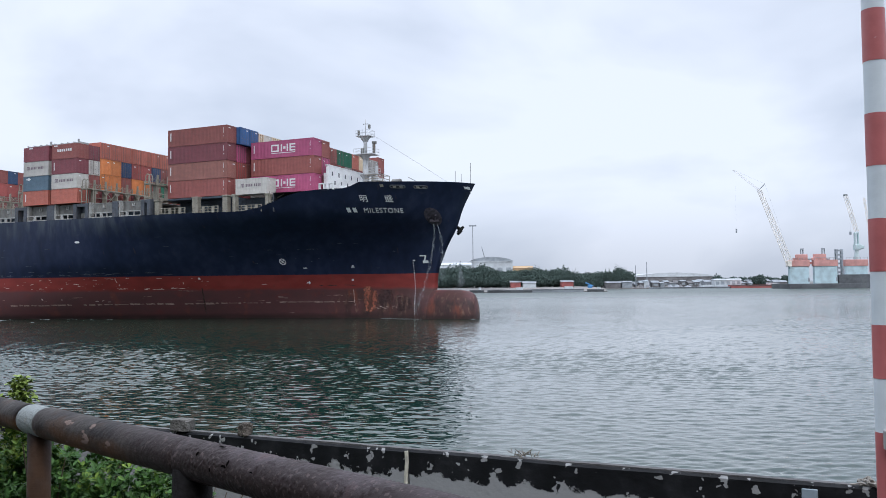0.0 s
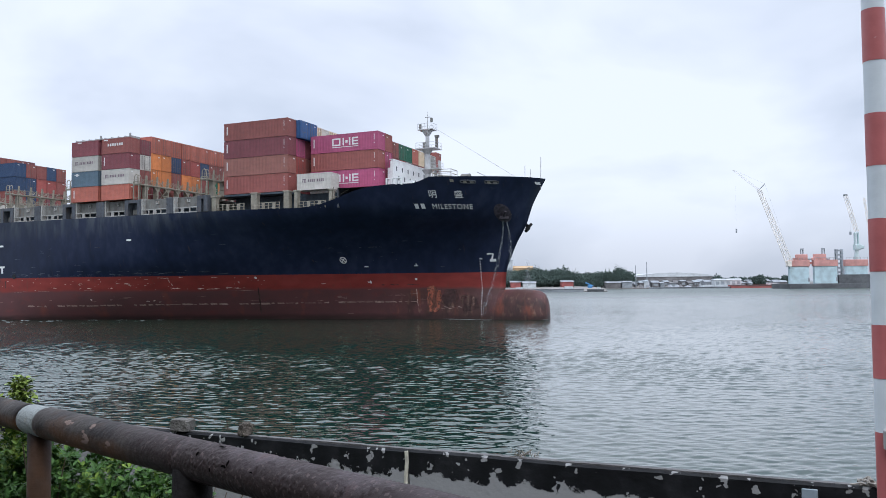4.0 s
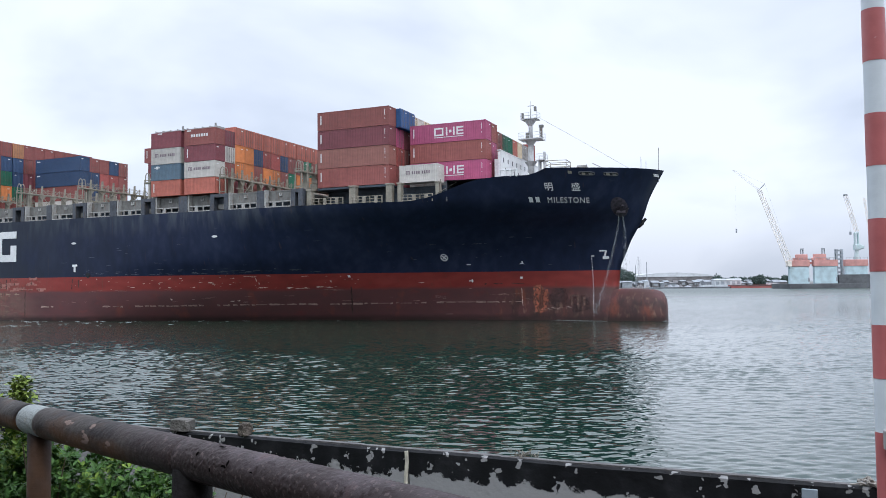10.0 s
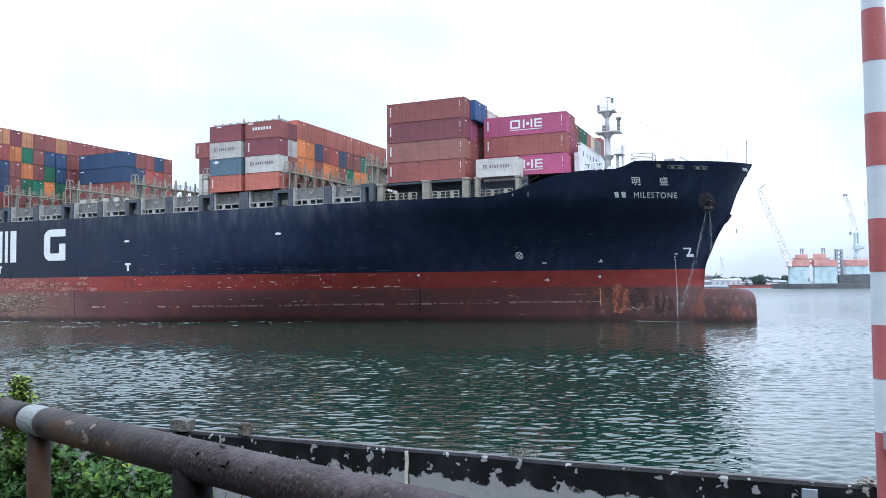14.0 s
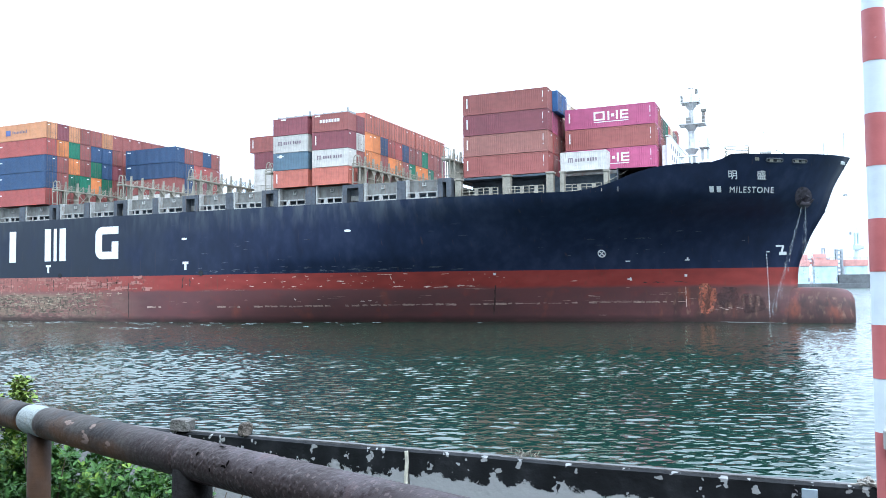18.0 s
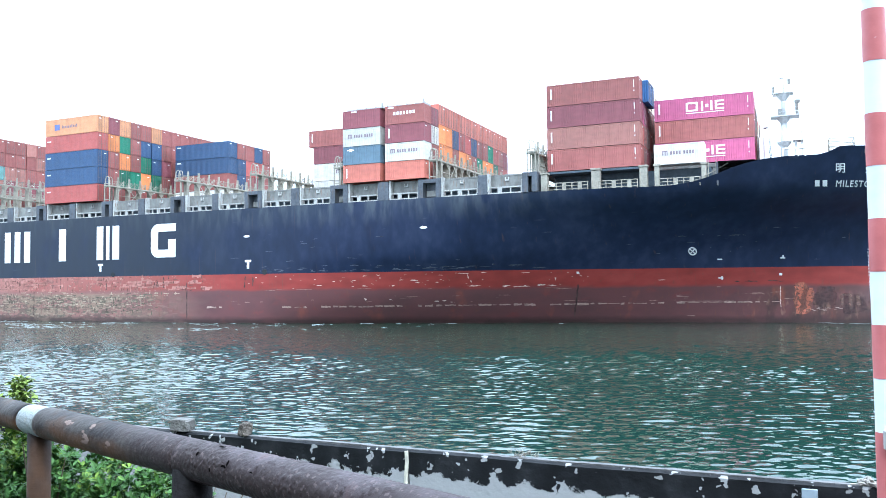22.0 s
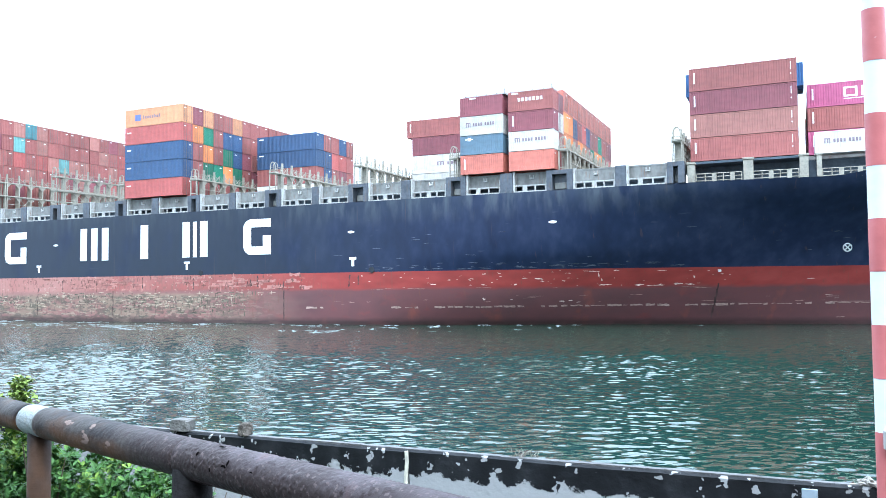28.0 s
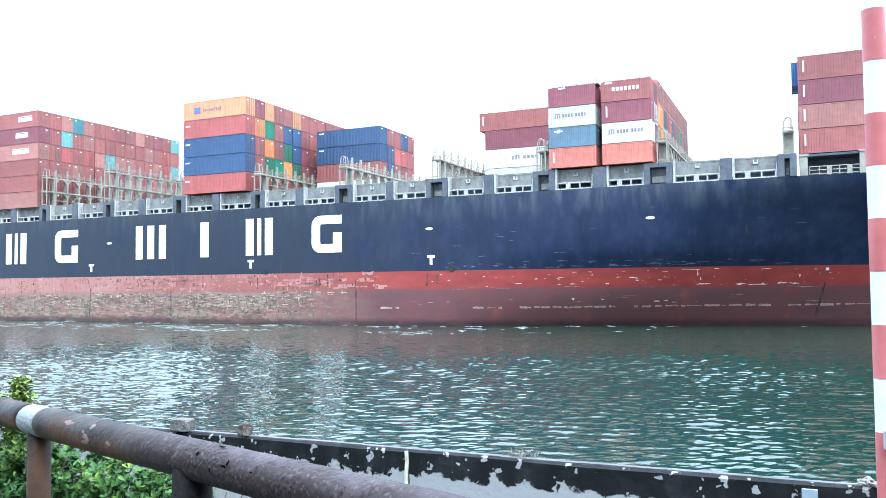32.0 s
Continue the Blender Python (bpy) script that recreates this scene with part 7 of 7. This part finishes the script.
# sheds and buildings
def shed(name, label, c0, c1, d, low, high, mat, roof, depth=20.0, ridge=0.0, openings=0, group="", base=1.5, arch=0.0):
    """A building across the bearings c0..c1, from its base to high steps above the horizon."""
    x0, u = far(c0, d)
    x1, _ = far(c1, d)
    top = max(base + 2.0, row_z((c0 + c1) / 2, 503 - high, d))
    ob = thing(name, label, "building", group, m=Matrix.Translation((x0, d, base)))
    w, h = x1 - x0, top - base - ridge
    part("wall", boxes((0, w, 0, depth, -0.5, h)), mat, ob)
    bm = bmesh.new()
    v = [bm.verts.new(q) for q in ((-0.4, -0.4, h), (w + 0.4, -0.4, h), (w + 0.4, depth + 0.4, h), (-0.4, depth + 0.4, h), (-0.4, depth / 2, h + ridge + 0.3), (w + 0.4, depth / 2, h + ridge + 0.3))]
    for f in ((0, 1, 5, 4), (2, 3, 4, 5), (1, 2, 5), (3, 0, 4), (3, 2, 1, 0)):
        bm.faces.new([v[i] for i in f])
    if arch:
        bm = bmesh.new()
        prev = None
        for i in range(17):
            s = i / 16
            z = h + arch * math.sin(math.pi * s) ** 0.7
            cur = [bm.verts.new(q) for q in ((-0.4 + (w + 0.8) * s, -0.4, h - 0.3), (-0.4 + (w + 0.8) * s, -0.4, z), (-0.4 + (w + 0.8) * s, depth + 0.4, z), (-0.4 + (w + 0.8) * s, depth + 0.4, h - 0.3))]
            if prev:
                for j in range(3):
                    bm.faces.new((prev[j], cur[j], cur[j + 1], prev[j + 1]))
            prev = cur
        part("fascia", boxes((-0.6, w + 0.6, -0.7, -0.3, h - 0.7, h - 0.1)), M_SHED_W, ob)
    part("roof", bm, roof, ob)
    for i in range(openings):
        xx = w * (i + 0.5) / openings
        part("window", boxes((xx - w / openings * 0.3, xx + w / openings * 0.3, -0.12, 0.05, h * 0.25, h * 0.75)), M_SLATE, ob)
    return ob


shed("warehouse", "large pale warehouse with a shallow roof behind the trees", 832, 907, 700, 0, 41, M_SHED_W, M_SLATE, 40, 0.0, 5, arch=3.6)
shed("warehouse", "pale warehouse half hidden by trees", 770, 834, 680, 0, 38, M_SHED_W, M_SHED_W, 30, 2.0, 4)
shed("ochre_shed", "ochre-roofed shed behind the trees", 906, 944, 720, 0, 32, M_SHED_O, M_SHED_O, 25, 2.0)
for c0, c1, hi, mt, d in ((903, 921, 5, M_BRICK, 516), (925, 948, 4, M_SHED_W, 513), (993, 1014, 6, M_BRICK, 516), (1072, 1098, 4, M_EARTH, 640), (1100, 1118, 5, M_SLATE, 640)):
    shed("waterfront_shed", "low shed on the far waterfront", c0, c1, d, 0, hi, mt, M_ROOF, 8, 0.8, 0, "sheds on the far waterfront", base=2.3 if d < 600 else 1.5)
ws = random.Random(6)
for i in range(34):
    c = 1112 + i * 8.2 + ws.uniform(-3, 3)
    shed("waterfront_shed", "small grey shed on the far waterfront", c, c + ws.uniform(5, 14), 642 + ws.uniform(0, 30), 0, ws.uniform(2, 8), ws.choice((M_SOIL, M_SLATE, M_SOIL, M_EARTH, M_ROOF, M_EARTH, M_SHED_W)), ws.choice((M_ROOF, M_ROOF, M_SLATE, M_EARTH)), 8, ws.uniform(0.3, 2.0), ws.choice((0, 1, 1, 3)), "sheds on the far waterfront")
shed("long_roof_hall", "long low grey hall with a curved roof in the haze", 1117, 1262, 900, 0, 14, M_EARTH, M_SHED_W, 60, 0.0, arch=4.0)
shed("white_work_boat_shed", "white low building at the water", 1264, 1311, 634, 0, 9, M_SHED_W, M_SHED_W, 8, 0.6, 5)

# heaps of material and crates between the sheds
hr = random.Random(31)
for i in range(18):
    c = hr.uniform(1116, 1262)
    x, u = far(c, 641)
    h, w = hr.uniform(1.2, 3.2), hr.uniform(3.0, 8.0)
    bm = bmesh.new()
    ring = [bm.verts.new((w / 2 * math.cos(a) * hr.uniform(0.8, 1.1), w / 3 * math.sin(a), 0)) for a in [2 * math.pi * k / 10 for k in range(10)]]
    mid = [bm.verts.new((v.co.x * 0.55 + hr.uniform(-0.3, 0.3), v.co.y * 0.55, h * hr.uniform(0.55, 0.75))) for v in ring]
    peak = bm.verts.new((hr.uniform(-0.5, 0.5), 0, h))
    for k in range(10):
        j = (k + 1) % 10
        bm.faces.new((ring[k], ring[j], mid[j], mid[k]))
        bm.faces.new((mid[k], mid[j], peak))
    ob = tagged(new("material_heap", mesh_of(bm, "material_heap", hr.choice((M_SOIL, M_ROOF, M_EARTH)))), "grey heap of loose material on the far waterfront", "heap", "heaps on the far waterfront")
    ob.matrix_world = Matrix.Translation((x, 641, 0.7))

# slim crane behind the warehouse
x, u = far(858, 760)
fc = thing("far_crane", "slim grey crane boom rising behind the warehouse", "crane", m=Matrix.Translation((x, 760, 1.4)))
bm = bmesh.new()
tube(bm, (0, 0, 0), (0, 0, row_z(858, 456, 760) - 1.4), 0.7, 6, 0.5)
part("crane_mast", bm, M_ROOF, fc)
bm = bmesh.new()
tube(bm, (0, 0, row_z(858, 458, 760) - 1.4), (-3.0, 0, row_z(858, 437, 760) - 1.4), 0.5, 6, 0.25)
part("boom", bm, M_ROOF, fc)

# moored barges and boats
def barge(c0, c1, d, h, mat, label):
    x0, u = far(c0, d)
    x1, _ = far(c1, d)
    ob = thing("barge", label, "barge", "barges along the far shore", m=Matrix.Translation(((x0 + x1) / 2, d, 0)))
    L = (x1 - x0) / 2
    bm = bmesh.new()
    prof = [(-L, -0.4), (-L + 1.5, -0.5), (L - 2.5, -0.5), (L, -0.2), (L, h), (-L, h)]
    a = [bm.verts.new((x, -3.5, z)) for x, z in prof]
    b = [bm.verts.new((x, 3.5, z)) for x, z in prof]
    bm.faces.new(a), bm.faces.new(b[::-1])
    for i in range(6):
        j = (i + 1) % 6
        bm.faces.new((a[i], b[i], b[j], a[j]))
    bmesh.ops.recalc_face_normals(bm, faces=bm.faces)
    part("hull", bm, mat, ob)
    part("deck_house", boxes((L * 0.3, L * 0.6, -1.8, 1.8, h, h + 1.4), bevel=0.05), M_SHED_W, ob)
    part("fender", boxes((-L, L, -3.7, -3.5, h - 0.6, h - 0.25)), M_DARK, ob)


barge(862, 940, 470, 1.7, M_DARK, "long dark barge moored at the far shore")
barge(940, 1030, 473, 2.0, M_ROOF, "grey flat barge moored at the far shore")
barge(1040, 1066, 474, 1.6, M_DARK, "short dark pontoon at the far shore")
barge(830, 855, 466, 1.8, M_DARK, "small dark boat at the far shore")
barge(1290, 1392, 630, 2.4, M_BRICK, "long red barge moored at the far waterfront")
barge(1150, 1290, 632, 1.3, M_ROOF, "grey barge moored at the far waterfront")
x, u = far(1042, 500)
bm = bmesh.new()
tube(bm, (x - 2.4, 500, 5.6), (x + 0.4, 500, 4.2), 0.45, 8, 0.35)
tube(bm, (x + 0.4, 500, 4.2), (x + 2.6, 500, 3.2), 0.45, 8, 0.3)
box(bm, x - 1.0, x + 1.6, 498.5, 501, 2.0, 3.9, 0.2)
tagged(new("blue_excavator", mesh_of(bm, "blue_excavator", M_BLUE_S)), "blue machine on the far bank", "machine")

# lamp mast and poles
for c, d, top in ((837, 640, 103), (1124.5, 650, 33), (1144, 650, 39)):
    x, u = far(c, d)
    ob = thing("lamp_mast" if top > 50 else "utility_pole", "tall slim lamp mast on the far shore" if top > 50 else "slim pole on the far shore", "pole", "poles on the far shore", m=Matrix.Translation((x, d, 1.5)))
    bm = bmesh.new()
    tube(bm, (0, 0, 0), (0, 0, row_z(c, 503 - top, d) - 1.5), 0.42 if top > 50 else 0.5, 8, 0.25)
    part("shaft", bm, M_ROOF, ob)
    if top > 50:
        part("lamp_head", boxes((-3.0, 3.0, -0.8, 0.8, row_z(c, 503 - top, d) - 1.9, row_z(c, 503 - top, d) - 0.9), bevel=0.1), M_ROOF, ob)

# floating dock: caisson towers in orange and pale blue
DOCK_D = 532.0
dock = thing("floating_dock", "floating dock with orange-topped pale blue towers", "dock", m=Matrix.Translation((0, 0, 0)))


def dz(line):
    return row_z(1450, line + 1.5, DOCK_D)


def dx(col, back=0.0):
    """World x of a bearing at the dock's front, or so many metres behind it."""
    return (col + 2.5 - 784) * (DOCK_D + back) / 1396.3


x0, x1 = dx(1394), dx(1640)
part("pontoon", boxes((x0, x1, DOCK_D, DOCK_D + 30, -0.5, dz(500.5)), bevel=0.15), M_DARK, dock, "dark low pontoon")
for c0, c1, top, split in ((1397, 1431.5, 459, 470), (1441, 1481.5, 458.5, 470), (1497.5, 1535.5, 458.5, 470), (1550, 1598, 459, 470)):
    tw = part("dock_tower", boxes((dx(c0), dx(c1), DOCK_D + 2, DOCK_D + 5, dz(501), dz(split)), bevel=0.2), M_PALE, dock, "pale blue steel tower")
    part("orange_top", boxes((dx(c0) - 0.4, dx(c1) + 0.4, DOCK_D + 1.6, DOCK_D + 5.4, dz(split), dz(top)), bevel=0.15), M_ORANGE, tw, "orange painted top")
    h0, h1 = (c0 + 13.5, c0 + 33) if c0 < 1440 else (c0 + 1, c0 + 22)
    if c0 < 1490:
        house = part("deck_house", boxes((dx(h0), dx(h1), DOCK_D + 2.4, DOCK_D + 5, dz(top), dz(top - 10.5)), (dx(h0 - 5), dx(h0), DOCK_D + 2.6, DOCK_D + 5, dz(top), dz(top - 4)), bevel=0.15), M_ORANGE, tw, "haze-paled orange deck house")
        g = h1 - (9 if c0 < 1440 else 4)
        part("hoist_frame", boxes((dx(g - 2.6), dx(g - 1.4), DOCK_D + 3, DOCK_D + 4, dz(top - 10.5), dz(top - 19)), (dx(g + 1.4), dx(g + 2.6), DOCK_D + 3, DOCK_D + 4, dz(top - 10.5), dz(top - 19)), (dx(g - 2.6), dx(g + 2.6), DOCK_D + 2.9, DOCK_D + 4.1, dz(top - 19), dz(top - 21))), M_ROOF, house)
        part("winch", boxes((dx(h1 + 1), dx(h1 + 7), DOCK_D + 3, DOCK_D + 5, dz(top), dz(top - 3.5)), bevel=0.3), M_SLATE, tw)
    bm = bmesh.new()
    for i in range(7):
        xx = dx(c0) + (dx(c1) - dx(c0)) * i / 6
        tube(bm, (xx, DOCK_D + 1.8, dz(top)), (xx, DOCK_D + 1.8, dz(top) + 1.6), 0.1, 4)
    tube(bm, (dx(c0), DOCK_D + 1.8, dz(top) + 1.5), (dx(c1), DOCK_D + 1.8, dz(top) + 1.5), 0.1, 4)
    part("guard_rail", bm, M_ROOF, tw)
    part("gangway_plate", boxes((dx(c1) - 1.0, dx(c1) + 0.05, DOCK_D + 1.9, DOCK_D + 4.8, dz(497), dz(490))), M_ROOF, tw)
part("link_beam", boxes((dx(1426), dx(1446), DOCK_D + 6, DOCK_D + 8, dz(466), dz(462))), M_ORANGE, dock)
part("low_wall", boxes((dx(1483), dx(1640), DOCK_D + 1, DOCK_D + 4, dz(509), dz(485))), M_DARK, dock, "dark low dock wall")
bm = bmesh.new()
for c0, c1 in ((1477, 1480.5), (1486.5, 1490)):
    box(bm, dx(c0, 20), dx(c1, 20), DOCK_D + 20, DOCK_D + 22, dz(499), dz(438))
for i in range(8):
    box(bm, dx(1477, 20), dx(1490, 20), DOCK_D + 20.3, DOCK_D + 21.7, dz(498 - 8 * i), dz(498 - 8 * i - 3.2))
part("stair_tower", bm, M_SLATE, dock, "pale grey stair tower with open landings")


def lattice(bm, a, b, w0, w1, n, r):
    """A square lattice boom from a to b."""
    a, b = Vector(a), Vector(b)
    d = (b - a).normalized()
    s = d.cross(Vector((0, 1, 0))).normalized()
    t = Vector((0, 1, 0))
    prev = None
    for i in range(n + 1):
        u_ = i / n
        c, w = a.lerp(b, u_), w0 + (w1 - w0) * u_
        cur = [c + s * w * i_ + t * w * j_ for i_, j_ in ((-1, -1), (1, -1), (1, 1), (-1, 1))]
        if prev:
            for k_ in range(4):
                tube(bm, prev[k_], cur[k_], r, 4)
                tube(bm, prev[k_], cur[(k_ + 1) % 4], r * 0.6, 4)
        prev = cur


# tall lattice crane with a luffing jib
crane = thing("lattice_crane", "tall pale lattice-boom crane standing by the dock", "crane", m=Matrix.Identity(4))
CR = DOCK_D + 1.0
bm = bmesh.new()
lattice(bm, (dx(1395), CR, dz(462)), (dx(1346), CR, dz(334)), 1.6, 1.05, 26, 0.17)
part("boom", bm, M_CRANE, crane, "pale lattice boom")
bm = bmesh.new()
lattice(bm, (dx(1346), CR, dz(334)), (dx(1300), CR, dz(297)), 0.55, 0.3, 12, 0.04)
part("jib", bm, M_CRANE, crane, "slim fly jib")
bm = bmesh.new()
tube(bm, (dx(1344), CR, dz(334)), (dx(1356), CR, dz(322)), 0.25, 5)
tube(bm, (dx(1356), CR, dz(322)), (dx(1398), CR, dz(458)), 0.03, 4)
tube(bm, (dx(1356), CR, dz(322)), (dx(1300), CR, dz(297)), 0.03, 4)
tube(bm, (dx(1303), CR, dz(299)), (dx(1303), CR, dz(400)), 0.01, 4)
box(bm, dx(1303) - 0.35, dx(1303) + 0.35, CR - 0.4, CR + 0.4, dz(409), dz(402))
part("mast_and_hook", bm, M_ROOF, crane, "stay mast, cables and hook block")
part("crane_house", boxes((dx(1392), dx(1399), CR - 0.8, CR + 3, dz(470), dz(460)), bevel=0.2), M_CRANE, crane)

crane2 = thing("dock_crane", "grey-green slewing crane with an upright boom on the dock", "crane", m=Matrix.Identity(4))
bm = bmesh.new()
lattice(bm, (dx(1515, 8), DOCK_D + 8, dz(408)), (dx(1497, 8), DOCK_D + 8, dz(341)), 1.0, 0.95, 14, 0.13)
part("boom", bm, M_CRANE, crane2)
bm = bmesh.new()
tube(bm, (dx(1514, 8), DOCK_D + 8, dz(458)), (dx(1514, 8), DOCK_D + 8, dz(440)), 1.7, 10, 1.2)
box(bm, dx(1510, 8), dx(1520, 8), DOCK_D + 6, DOCK_D + 10, dz(441), dz(431), 0.2)
box(bm, dx(1519, 8), dx(1525.5, 8), DOCK_D + 6, DOCK_D + 9, dz(439), dz(433), 0.2)
for c0, c1 in ((1510.5, 1512.5), (1516, 1518)):
    box(bm, dx(c0, 8), dx(c1, 8), DOCK_D + 7, DOCK_D + 9, dz(431), dz(412), 0.1)
box(bm, dx(1510.5, 8), dx(1518, 8), DOCK_D + 7, DOCK_D + 9, dz(412), dz(409.5), 0.1)
part("slewing_house", bm, M_CRANE_G, crane2)
bm = bmesh.new()
tube(bm, (dx(1497, 8), DOCK_D + 8, dz(341)), (dx(1517, 8), DOCK_D + 8, dz(410)), 0.05, 4)
tube(bm, (dx(1504, 8), DOCK_D + 8, dz(372)), (dx(1504, 8), DOCK_D + 8, dz(412)), 0.03, 4)
box(bm, dx(1502.7, 8), dx(1505.3, 8), DOCK_D + 7.5, DOCK_D + 8.5, dz(414), dz(408))
box(bm, dx(1494.5, 8), dx(1499.5, 8), DOCK_D + 7, DOCK_D + 9, dz(343), dz(340.5))
part("cables", bm, M_ROOF, crane2)
crane3 = thing("dock_crane", "pale crane boom rising behind the dock", "crane", m=Matrix.Identity(4))
bm = bmesh.new()
lattice(bm, (dx(1545, 14), DOCK_D + 14, dz(456)), (dx(1530, 14), DOCK_D + 14, dz(345)), 0.8, 0.45, 14, 0.09)
part("boom", bm, M_CRANE, crane3)

# scattered low trees and plant to close the far skyline
hz = random.Random(77)
for i in range(18):
    plant(1150 + i * 15 + hz.uniform(-5, 5), 960, hz.uniform(12, 15), 12)


# ---- what moves ----
def motions():
    walk(ship, [(t, ship_pose(t)) for t in SHIP_TIMES])
    for ob, local in CARGO:
        walk(ob, [(t, ship_pose(t) @ local) for t in SHIP_TIMES])
    walk(water, [(0, pose(0, 0, 0)), (16, pose(2.5, -1.25, 0)), (32, pose(5.0, -2.5, 0))])


motions()
